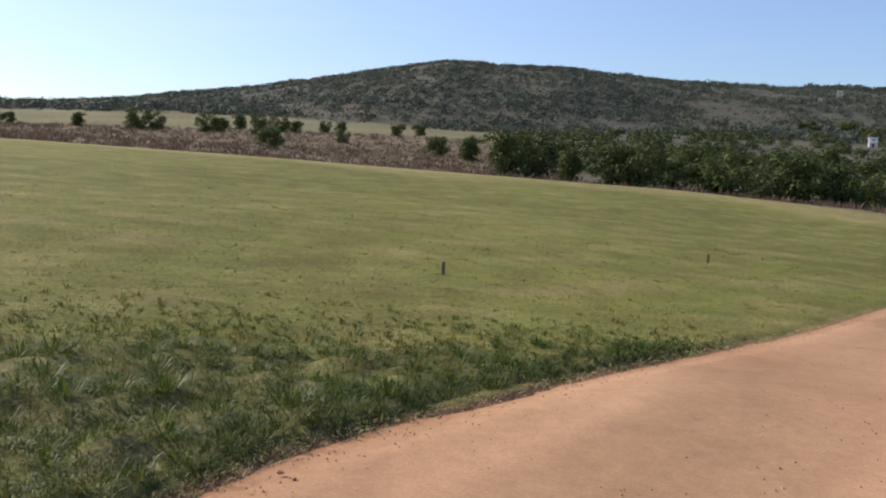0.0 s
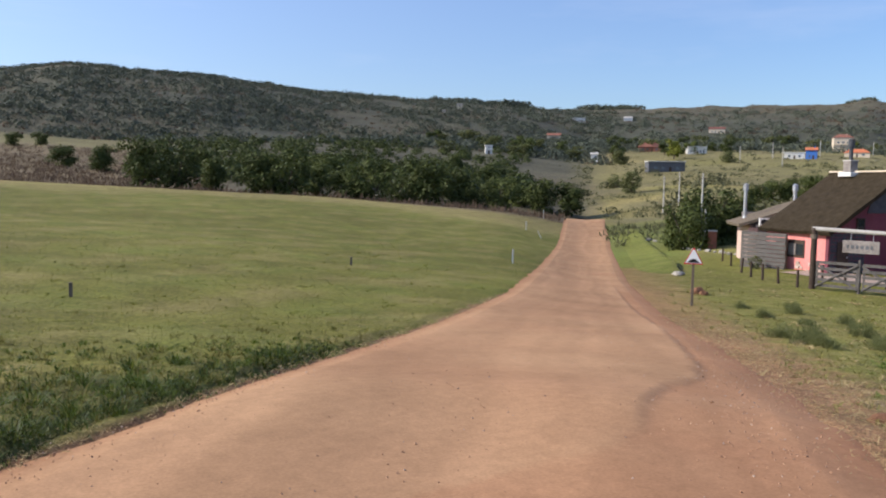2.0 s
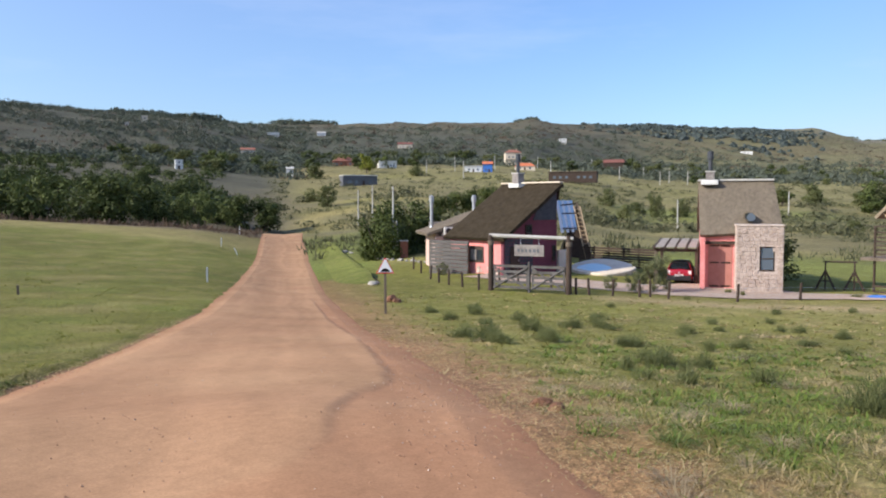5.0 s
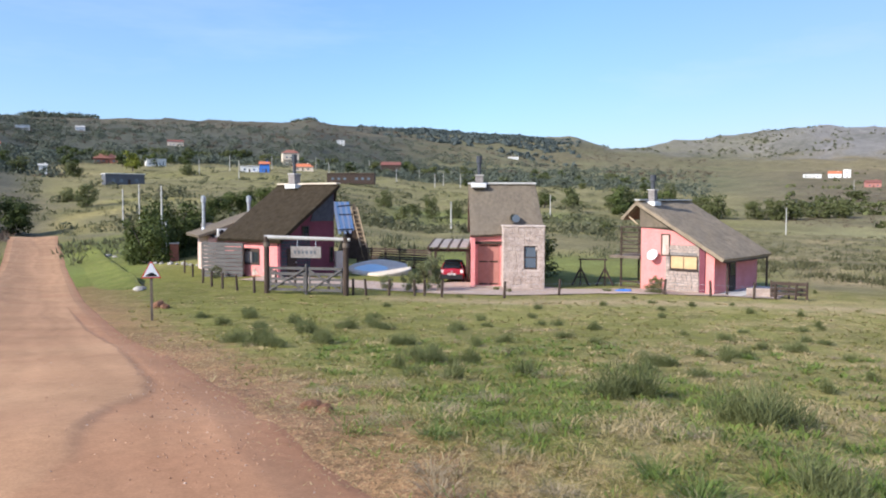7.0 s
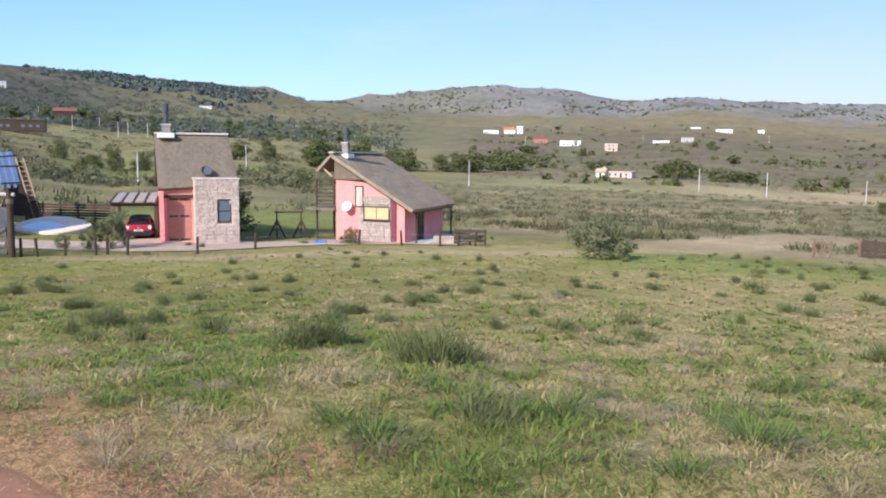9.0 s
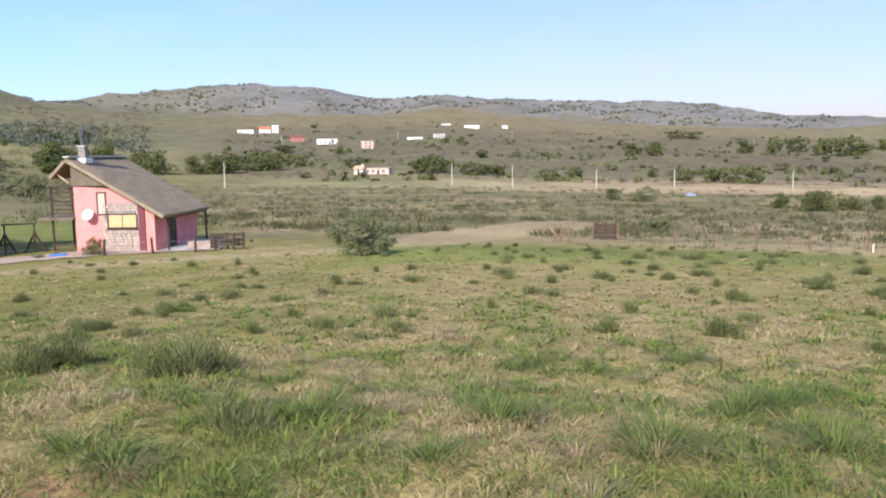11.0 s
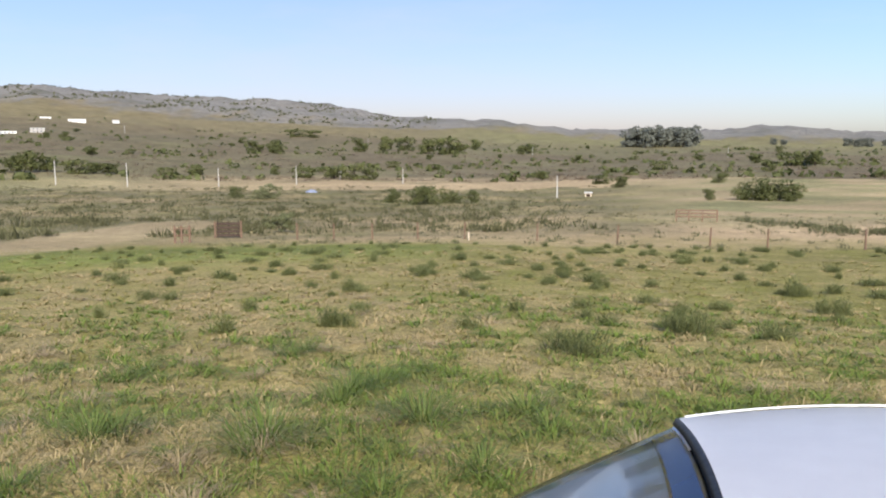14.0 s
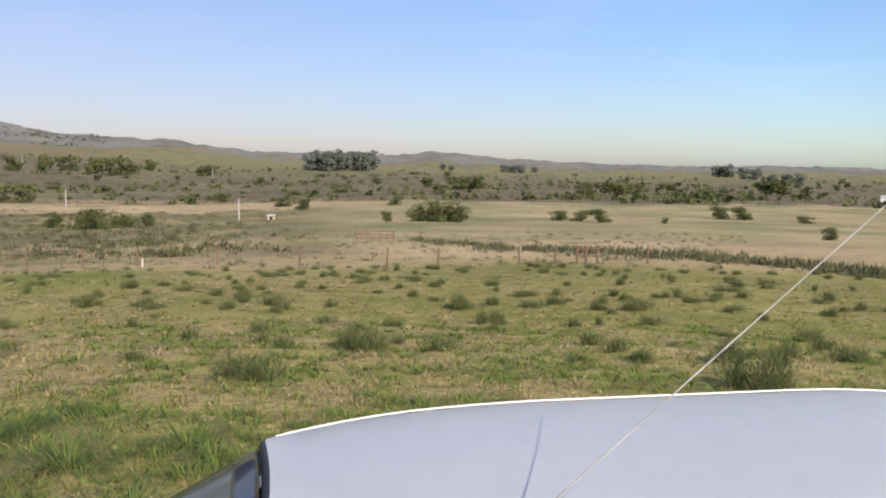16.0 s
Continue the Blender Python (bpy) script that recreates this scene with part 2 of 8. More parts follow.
M_LEAF_PALE = leafy("pale_leaves", (.09, .10, .045), (.23, .24, .12))
M_LEAF_GREY = leafy("grey_heath_twigs", (.075, .08, .04), (.165, .16, .085), through=.3)
M_HEATH = leafy("heath_twigs", (.105, .10, .05), (.235, .205, .115), through=.3)
M_BROWNTWIG = leafy("brown_twigs", (.075, .052, .036), (.16, .115, .08), through=.3)
M_HEATHDARK = leafy("dark_heath_twigs", (.055, .058, .028), (.13, .125, .062), through=.35)
M_EUCA = leafy("eucalyptus_leaves", (.11, .12, .10), (.20, .21, .175), through=.3)
M_RUSH = leafy("rush_stems", (.088, .104, .040), (.228, .242, .098), through=.35)
# hill leaves and pines are lifted and greyed to hold some distance haze
M_HILLLEAF = leafy("hill_leaves", (.055, .068, .050), (.120, .134, .094), through=.2)
M_PINE = leafy("pine_needles", (.075, .095, .085), (.135, .155, .14), through=.2)
M_GRASS = leafy("grass_blades", (.132, .136, .038), (.32, .302, .098), through=.35)
M_STRAW = leafy("straw_blades", (.35, .27, .125), (.55, .44, .24), through=.3)
M_LUSH = leafy("lush_blades", (.078, .122, .024), (.225, .295, .066), rough=.55, through=.35)
M_SEDGE = leafy("sedge_blades", (.050, .086, .020), (.165, .215, .058), rough=.5, through=.3)
M_DEADGRASS = leafy("dead_grass", (.25, .195, .12), (.42, .34, .215), through=.3)
M_OLIVE = leafy("olive_blades", (.165, .16, .045), (.35, .32, .11), through=.35)
M_FIELD = leafy("sown_blades", (.075, .092, .012), (.205, .215, .04), through=.35)
M_BANK = leafy("bank_blades", (.018, .034, .004), (.108, .150, .022), rough=.5, through=.35, gloss=.2)
M_BANKDRY = leafy("yellowing_bank_blades", (.085, .08, .02), (.20, .185, .052), through=.35)
M_SKYGLASS = plain_glass("sky_glass", (.10, .125, .16), .08)
M_SLATE = mat("dark_slate", (.045, .05, .06), (.085, .09, .10), 3, .85, .4)
M_GREYPOLE = mat("bleached_pole", (.30, .28, .26), (.46, .44, .41), 3, .85, .3, stretch=(.3, 1, 1))
M_ROCK = mat("field_rock", (.24, .22, .19), (.42, .39, .34), 3, .95, .6)
M_SIGNWHITE = mat("sign_white", (.75, .75, .76), (.82, .82, .83), 3, .5, 0)
M_SIGNRED = mat("sign_red", (.55, .03, .03), (.62, .05, .04), 3, .5, 0)
M_BARKPOST = mat("red_bark_post", (.13, .08, .055), (.23, .145, .10), 4, .9, .5)
# the pale blue base carries part of the windscreen's sky reflection
M_WINDSCREEN = plain_glass("windscreen_glass", (.36, .44, .52), .03)
M_SUNBAND = plain_glass("sun_band_glass", (.035, .07, .17), .04)
# olive base colour stands in for the grass mirrored in the glass edge
M_SCREENEDGE = plain_glass("olive_reflection_edge", (.15, .155, .07), .06)
for m, ior in ((M_WINDSCREEN, 2.6), (M_SUNBAND, 1.6), (M_SCREENEDGE, 2.2)):
    m.node_tree.nodes["Principled BSDF"].inputs["IOR"].default_value = ior
M_SOIL = mat("red_soil", (.16, .075, .04), (.30, .15, .085), 3, .95, .8)
M_GRIT = mat("road_grit", (.26, .14, .08), (.44, .27, .17), 3, .95, .5)
M_GRAVEL = mat("gravel_terrace", (.30, .22, .17), (.46, .36, .29), 4, .95, .6)


# ---- building helpers ----
def part(name, bm, material, parent=None, label=""):
    """Links a bmesh as one mesh object under a thing or a part."""
    me = bpy.data.meshes.new(name)
    bm.normal_update()
    bm.to_mesh(me)
    bm.free()
    me.materials.append(material)
    ob = new(name, me)
    if parent is not None:
        ob.parent = parent
    if label:
        tagged(ob, label)
    return ob


def thing(name, label, category, m, group="", kind=""):
    ob = new(name)
    ob.empty_display_size = 0.3
    ob.matrix_basis = m
    return tagged(ob, label, category, group, kind)


def box(bm, lo, hi, bevel=0.0):
    x0, y0, z0 = lo
    x1, y1, z1 = hi
    vs = [bm.verts.new(p) for p in ((x0, y0, z0), (x1, y0, z0), (x1, y1, z0), (x0, y1, z0),
                                    (x0, y0, z1), (x1, y0, z1), (x1, y1, z1), (x0, y1, z1))]
    fs = [bm.faces.new([vs[i] for i in q]) for q in ((3, 2, 1, 0), (4, 5, 6, 7), (0, 1, 5, 4), (1, 2, 6, 5), (2, 3, 7, 6), (3, 0, 4, 7))]
    if bevel:
        es = {e for f in fs for e in f.edges}
        bmesh.ops.bevel(bm, geom=list(es), offset=bevel, segments=2, affect="EDGES", profile=.6)
    return bm


def rod(bm, p, q, r0, r1=None, n=8):
    """A tapered round bar from p to q."""
    p, q = Vector(p), Vector(q)
    r1 = r0 if r1 is None else r1
    way = (q - p).normalized()
    side = way.orthogonal().normalized()
    other = way.cross(side)
    rings = []
    for c, r in ((p, r0), (q, r1)):
        rings.append([bm.verts.new(c + (side * math.cos(a) + other * math.sin(a)) * r) for a in [2 * math.pi * i / n for i in range(n)]])
    for i in range(n):
        bm.faces.new((rings[0][i], rings[0][(i + 1) % n], rings[1][(i + 1) % n], rings[1][i]))
    bm.faces.new(rings[0][::-1])
    bm.faces.new(rings[1])
    return bm


def slab(bm, quad, thick):
    """A plate: four corners of its upper face, going down by thick along the normal."""
    q = [Vector(p) for p in quad]
    nrm = (q[1] - q[0]).cross(q[3] - q[0]).normalized()
    top = [bm.verts.new(p) for p in q]
    low = [bm.verts.new(p - nrm * thick) for p in q]
    bm.faces.new(top)
    bm.faces.new(low[::-1])
    for i in range(4):
        j = (i + 1) % 4
        bm.faces.new((top[j], top[i], low[i], low[j]))
    return bm


def prism(bm, outline, y0, y1):
    """An outline in x, z pushed from y0 to y1."""
    a = [bm.verts.new((x, y0, z)) for x, z in outline]
    b = [bm.verts.new((x, y1, z)) for x, z in outline]
    bm.faces.new(a)
    bm.faces.new(b[::-1])
    for i in range(len(a)):
        j = (i + 1) % len(a)
        bm.faces.new((a[j], a[i], b[i], b[j]))
    bmesh.ops.recalc_face_normals(bm, faces=bm.faces)
    return bm


def fresh():
    return bmesh.new()


def raw(name, verts, faces, material, parent=None, label=""):
    me = bpy.data.meshes.new(name)
    me.from_pydata(verts, [], faces)
    me.materials.append(material)
    ob = new(name, me)
    if parent is not None:
        ob.parent = parent
    return tagged(ob, label)


def quads(name, corners, material, size=4):
    """One mesh out of an array (n, size, 3) of separate faces."""
    n = len(corners)
    me = bpy.data.meshes.new(name)
    me.vertices.add(n * size)
    me.vertices.foreach_set("co", np.ascontiguousarray(corners, dtype=np.float32).ravel())
    me.loops.add(n * size)
    me.loops.foreach_set("vertex_index", np.arange(n * size, dtype=np.int32))
    me.polygons.add(n)
    me.polygons.foreach_set("loop_start", np.arange(0, n * size, size, dtype=np.int32))
    me.update(calc_edges=True)
    me.validate()
    me.materials.append(material)
    return me


# ---- the lie of the land: heights along bearings (degrees clockwise from +y), out to the horizon ----
def up(d, el):
    """A height at d metres that is seen under the elevation el."""
    return d, EYE + d * math.tan(radians(el))


LAND = {
    -40: [(5, 0), (20, -.2), (50, .6), up(110, .9), up(130, .7), up(200, 1.2), up(330, 1.7), up(1400, 2.2), (2200, 20)],
    -28: [(5, 0), (20, -.3), (50, .5), up(110, .8), up(130, .5), up(200, 1.1), up(330, 1.7), up(1400, 2.4), (2200, 20)],
    -14: [(5.5, 0), (22, -.7), (55, .1), up(112, .35), up(135, 0), up(210, 1.0), up(330, 2.0), up(700, 3.4), up(1350, 4.8), (2200, 60)],
    0: [(6.5, 0), (22, -1.0), (60, -.5), up(115, -.25), up(140, -.6), up(220, .8), up(330, 2.0), up(480, 2.7), up(1300, 7.15), (2200, 90)],
    8: [(7.5, 0), (21, -1.1), (60, -1.0), up(117, -.58), up(140, -1.0), up(230, .5), up(330, 1.7), up(480, 2.5), up(1300, 6.9), (2200, 90)],
    16: [(8, 0), (20, -1.2), (60, -1.6), up(120, -.87), up(150, -1.4), up(300, 1.2), up(600, 3.2), up(1400, 6.2), (2300, 90)],
    29: [(8.5, -.1), (20, -1.3), (48, -2.55), (80, -3), up(128, -1.68), up(160, -2.1), up(300, .3), up(700, 3.0), up(1700, 5.5), (2600, 110)],
    34.5: [(8, 0), (16.5, -1.0), (34, -2.5), (60, -3.9), (89, -4.85), up(150, -2.2), up(175, -2.5), up(300, .3), up(500, 1.7), up(900, 3.0), up(2000, 5.3), (2900, 120)],
    42: [(8, -.05), (16.5, -1.0), (32, -2.5), (46, -3.2), (60, -3.5), up(86, -3.93), up(168, -1.5), up(300, .8), up(450, 1.6), up(900, 3.0), up(2200, 5.3), (3000, 120)],
    50: [(8, -.1), (20, -1.4), (46, -3.3), (60, -3.1), up(100, -2.5), up(200, -.3), up(320, 1.0), up(450, 1.6), up(900, 2.7), up(2200, 5.35), (3000, 120)],
    52: [(8, -.1), (20, -1.4), (46, -3.3), (60, -3.2), up(100, -2.6), up(200, -.6), up(320, .9), up(450, 1.5), up(900, 2.6), up(2200, 5.6), (3000, 120)],
    54: [(8, -.1), (20, -1.4), (46, -3.3), (60, -3.3), up(100, -2.7), up(205, -.9), up(330, .75), up(500, 1.5), up(950, 2.5), up(2300, 5.25), (3000, 120)],
    60: [(8, -.1), (20, -1.5), (46, -3.4), (62, -3.5), up(110, -3.0), up(228, -1.7), up(400, .3), up(700, 1.5), up(1100, 2.3), up(2500, 4.95), (3200, 120)],
    70: [(8, -.1), (20, -1.5), (48, -3.5), (62, -3.6), up(110, -3.2), up(243, -1.2), up(450, .3), up(800, 1.4), up(1500, 2.3), up(2600, 4.5), (3600, 120)],
    73: [(8, -.1), (20, -1.5), (49, -3.5), (62, -3.7), up(120, -3.1), up(260, -1.4), up(450, .2), up(800, 1.3), up(1500, 2.3), up(3000, 3.7), (4000, 150)],
    80: [(8, -.1), (20, -1.6), (50, -3.55), (64, -3.9), up(150, -3.0), up(300, -1.7), up(500, -.3), up(900, 1.0), up(1500, 2.0), up(2500, 2.8), up(3200, 4.6), (4000, 150)],
    85: [(7, -.1), (18, -1.3), (48, -3.5), (70, -4.6), (120, -6), up(200, -2.8), up(320, -1.8), up(500, -.3), up(900, 1.1), up(1600, 2.1), up(2500, 2.9), up(3200, 5.1), (4000, 150)],
    90: [(6, -.1), (16, -1.1), (45, -3.4), (70, -4.7), (120, -6.3), up(200, -2.9), up(320, -1.9), up(500, -.4), up(900, 1.0), up(1600, 2.1), up(2500, 2.8), up(3200, 4.75), (4000, 150)],
    95: [(6, -.1), (15, -1.0), (45, -3.35), (68, -5), (115, -6.8), up(200, -3.1), up(315, -2.1), up(380, -1.3), up(600, 0), up(1000, 1.2), up(1800, 2.1), up(2600, 2.7), up(3250, 3.95), (4000, 150)],
    99: [(6, -.1), (14, -1.0), (45, -3.3), (68, -5.2), (110, -7), up(200, -3.2), up(310, -2.2), up(380, -1.3), up(600, .1), up(1000, 1.2), up(2000, 2.2), up(3300, 4.1), (4100, 150)],
    106: [(6, -.1), (14, -1.0), (42, -3.25), (68, -5.4), (110, -7.2), up(200, -3.4), up(310, -2.45), up(420, -1.6), up(700, -.1), up(1200, 1.0), up(2200, 1.9), up(3350, 3.55), (4100, 150)],
    114: [(6, -.1), (14, -1.0), (40, -3.2), (68, -5.5), (110, -7.5), up(200, -3.6), up(310, -2.55), up(500, -1.4), up(900, .1), up(1500, .9), up(2500, 1.7), up(3400, 3.3), (4200, 150)],
    119: [(6, -.1), (14, -1.0), (40, -3.2), (66, -5.5), (105, -7.4), up(200, -3.7), up(310, -2.6), up(500, -1.5), up(900, -.1), up(1500, .8), up(2500, 1.4), up(3400, 2.7), (4200, 120)],
    122: [(6, -.1), (14, -1.0), (40, -3.2), (65, -5.4), (105, -7.2), up(200, -3.8), up(310, -2.7), up(500, -1.6), up(900, -.2), up(1500, .6), up(2500, 1.2), up(3500, 2.15), (4200, 90)],
    129: [(6, -.1), (14, -1.0), (40, -3.3), (62, -5.3), (100, -7), up(200, -3.9), up(300, -2.9), up(500, -1.8), up(900, -.5), up(1800, .4), up(3500, 1.75), (4200, 80)],
    134: [(6, -.1), (14, -1.1), (40, -3.4), (60, -5.2), (100, -6.6), up(200, -3.8), up(300, -2.8), up(500, -1.8), up(900, -.7), up(1900, .2), up(3600, 1.05), (4200, 70)],
    144: [(6, -.1), (14, -1.1), (40, -3.6), (60, -5.3), up(90, -5.2), up(200, -3.4), up(400, -2.0), up(800, -.7), up(1300, -.3), up(2000, -.2), up(4000, .9), (4500, 60)],
    148: [(6, -.1), (14, -1.1), (40, -3.6), (60, -5.3), up(90, -5.2), up(200, -3.4), up(400, -2.0), up(800, -.7), up(1300, -.3), up(2000, -.25), up(4000, 1.15), (4500, 60)],
    152: [(6, -.1), (14, -1.1), (40, -3.5), (60, -5.1), up(90, -5.1), up(200, -3.4), up(400, -2.0), up(800, -.9), up(2000, -.3), up(4000, .6), (4500, 40)],
    162: [(6, -.1), (14, -1.1), (40, -3.3), (60, -4.8), up(90, -4.8), up(200, -3.3), up(400, -2.0), up(800, -1.1), up(2000, -.4), up(4000, .2), (4500, 10)],
    172: [(6, -.1), (14, -1.1), (40, -3.3), (60, -4.8), up(90, -4.8), up(200, -3.3), up(400, -2.0), up(800, -1.1), up(2000, -.4), up(4000, .2), (4500, 10)],
    180: [(6, -.1), (14, -1.0), (40, -3.2), (60, -4.8), up(90, -4.8), up(200, -3.3), up(400, -2.0), up(800, -1.1), up(2000, -.4), up(4000, 0), (4500, 0)],
    230: [(6, 0), (40, -1.5), (90, -3), (400, -5), up(2000, -.3), up(4000, .1), (4500, 5)],
    290: [(6, 0), (40, .5), (90, 2), (400, 4), up(2000, .3), up(4000, .3), (4500, 20)],
}
RANGES = np.exp(np.linspace(math.log(0.45), math.log(4800), 300))
BEARINGS = np.concatenate([np.arange(-40, 182, 0.5), np.arange(182, 320, 2.0)])


def _relief():
    keys = sorted(LAND)
    table = []
    for k in keys:
        ds = np.log([0.3] + [p[0] for p in LAND[k]] + [4800])
        zs = np.array([0.0] + [p[1] for p in LAND[k]] + [LAND[k][-1][1] - 20])
        table.append(np.interp(np.log(RANGES), ds, zs))
    table = np.array(table)
    kernel = np.array([0, 1, 3, 1, 0]) / 5.0
    for i in range(len(keys)):
        padded = np.pad(table[i], 2, mode="edge")
        table[i] = np.convolve(padded, kernel, mode="valid")
    wrapped = keys + [320]
    table = np.vstack([table, table[:1]])
    full = np.array([[np.interp(b, wrapped, table[:, j]) for b in BEARINGS] for j in range(len(RANGES))])
    rounded = full.copy()
    for _ in range(2):
        padded = np.pad(rounded, ((0, 0), (3, 3)), mode="edge")
        rounded = sum(padded[:, k:k + len(BEARINGS)] for k in range(7)) / 7
    middle = np.clip((150 - RANGES) / 30, 0, 1)[:, None]
    full = full * (1 - middle) + rounded * middle
    # the near ground has no creases along the bearings
    soft_ground = full.copy()
    for _ in range(3):
        padded = np.pad(soft_ground, ((0, 0), (8, 8)), mode="edge")
        soft_ground = sum(padded[:, k:k + len(BEARINGS)] for k in range(17)) / 17
    near = np.clip((48 - RANGES) / 20, 0, 1)[:, None]
    return full * (1 - near) + soft_ground * near


HEIGHT = _relief()  # rows: ranges, columns: bearings


def land(x, y):
    """Height of the ground at x, y."""
    d = min(max(math.hypot(x, y), 0.45), 4799.0)
    b = (math.degrees(math.atan2(x, y)) + 40) % 360 - 40
    i = min(max(int(np.searchsorted(RANGES, d)) - 1, 0), len(RANGES) - 2)
    j = min(max(int(np.searchsorted(BEARINGS, b, side="right")) - 1, 0), len(BEARINGS) - 2)
    u = (d - RANGES[i]) / (RANGES[i + 1] - RANGES[i])
    v = min((b - BEARINGS[j]) / (BEARINGS[j + 1] - BEARINGS[j]), 1.0)
    h = HEIGHT
    return float((h[i, j] * (1 - u) + h[i + 1, j] * u) * (1 - v) + (h[i, j + 1] * (1 - u) + h[i + 1, j + 1] * u) * v)


def spot(bearing, d):
    """The point of the ground at d metres in that direction."""
    x, y = d * math.sin(radians(bearing)), d * math.cos(radians(bearing))
    return Vector((x, y, land(x, y)))


# ---- ground ----
GRASS, STRAW, HEATH, BROWN, WOODS, MEADOW, DRY, ROCKY, SOIL, FIELD, LUSH = range(11)
# WOODS and ROCKY are greyed a little for the haze over the far hills
COVERS = np.array([(.182, .186, .036), (.385, .288, .145), (.168, .145, .075), (.152, .118, .070), (.078, .080, .058),
                   (.185, .185, .08), (.40, .295, .17), (.20, .19, .172), (.305, .160, .092), (.112, .120, .020), (.13, .17, .035)])


def wobble(x, y, scale, seed):
    """Smooth noise on arrays, about -1 to 1."""
    out = np.zeros_like(x)
    r = np.random.RandomState(seed)
    for k in range(5):
        a, w, p = r.uniform(0, 2 * math.pi), r.uniform(.6, 1.9) / scale, r.uniform(0, 6.28)
        out += np.sin((x * math.cos(a) + y * math.sin(a)) * w * 6.28 + p + 1.3 * np.sin((x * math.sin(a) - y * math.cos(a)) * w * 4 + p))
    return out / 3.2


def band(v, lo, hi, soft):
    return np.clip((v - lo) / soft, 0, 1) * np.clip((hi - v) / soft, 0, 1)


# The red dirt road: left and right edges as bearing and range along its way.
ROAD_LEFT = [(-150, 6.6), (-100, 4.6), (-60, 4.0), (-18, 5.0), (-9.9, 5.9), (2, 7.1), (8.8, 8.3), (16, 11.6), (22.8, 17), (29, 29.5), (31.5, 54), (32.7, 92), (33.05, 136), (33.0, 165)]
ROAD_RIGHT = [(-170, 6.0), (172, 4.2), (130, 2.6), (90, 2.9), (68, 4.6), (55.7, 6.1), (50.8, 7.7), (47.4, 11.1), (43.2, 16.6), (39.8, 27), (37.4, 47), (36.4, 85), (35.85, 136), (35.85, 165)]


def verge_gap(x, y, side):
    """Distance from points to one edge of the road."""
    best = np.full(x.shape, 1e6)
    pts = [(d * math.sin(radians(b)), d * math.cos(radians(b))) for b, d in side]
    for (ax, ay), (bx, by) in zip(pts, pts[1:]):
        ux, uy = bx - ax, by - ay
        t = np.clip(((x - ax) * ux + (y - ay) * uy) / (ux * ux + uy * uy), 0, 1)
        best = np.minimum(best, np.hypot(x - ax - t * ux, y - ay - t * uy))
    return best


TRACK = [(58, 44.5), (66, 42.5), (72, 43.5), (78, 45), (84, 45.5), (90, 47.5), (96.2, 54), (99, 67), (102.3, 81), (107.7, 103)]  # dry mown track past the cabins


def green_patch(x, y):
    """Positive where the pasture is lush, negative where it is dry."""
    b = np.degrees(np.arctan2(x, y))
    return (.1 + .4 * np.clip((np.hypot(x, y) - 8) / 4, 0, 1)) * np.clip((85 - b) / 20, 0, 1) * (b > 0) + .5 * np.exp(-((b - 122) / 24) ** 2) * np.clip((15 - np.hypot(x, y)) / 4, 0, 1) + .7 * band(np.hypot(x, y), 34, 60, 4) * np.clip((b - 90) / 4, 0, 1) * np.clip((130 - b) / 8, 0, 1) + .25 * np.clip((b - 138) / 15, 0, 1) + .55 * wobble(x, y, 6.5, 71) + .5 * wobble(x, y, 2.3, 72) + .3 * wobble(x, y, 20, 73)


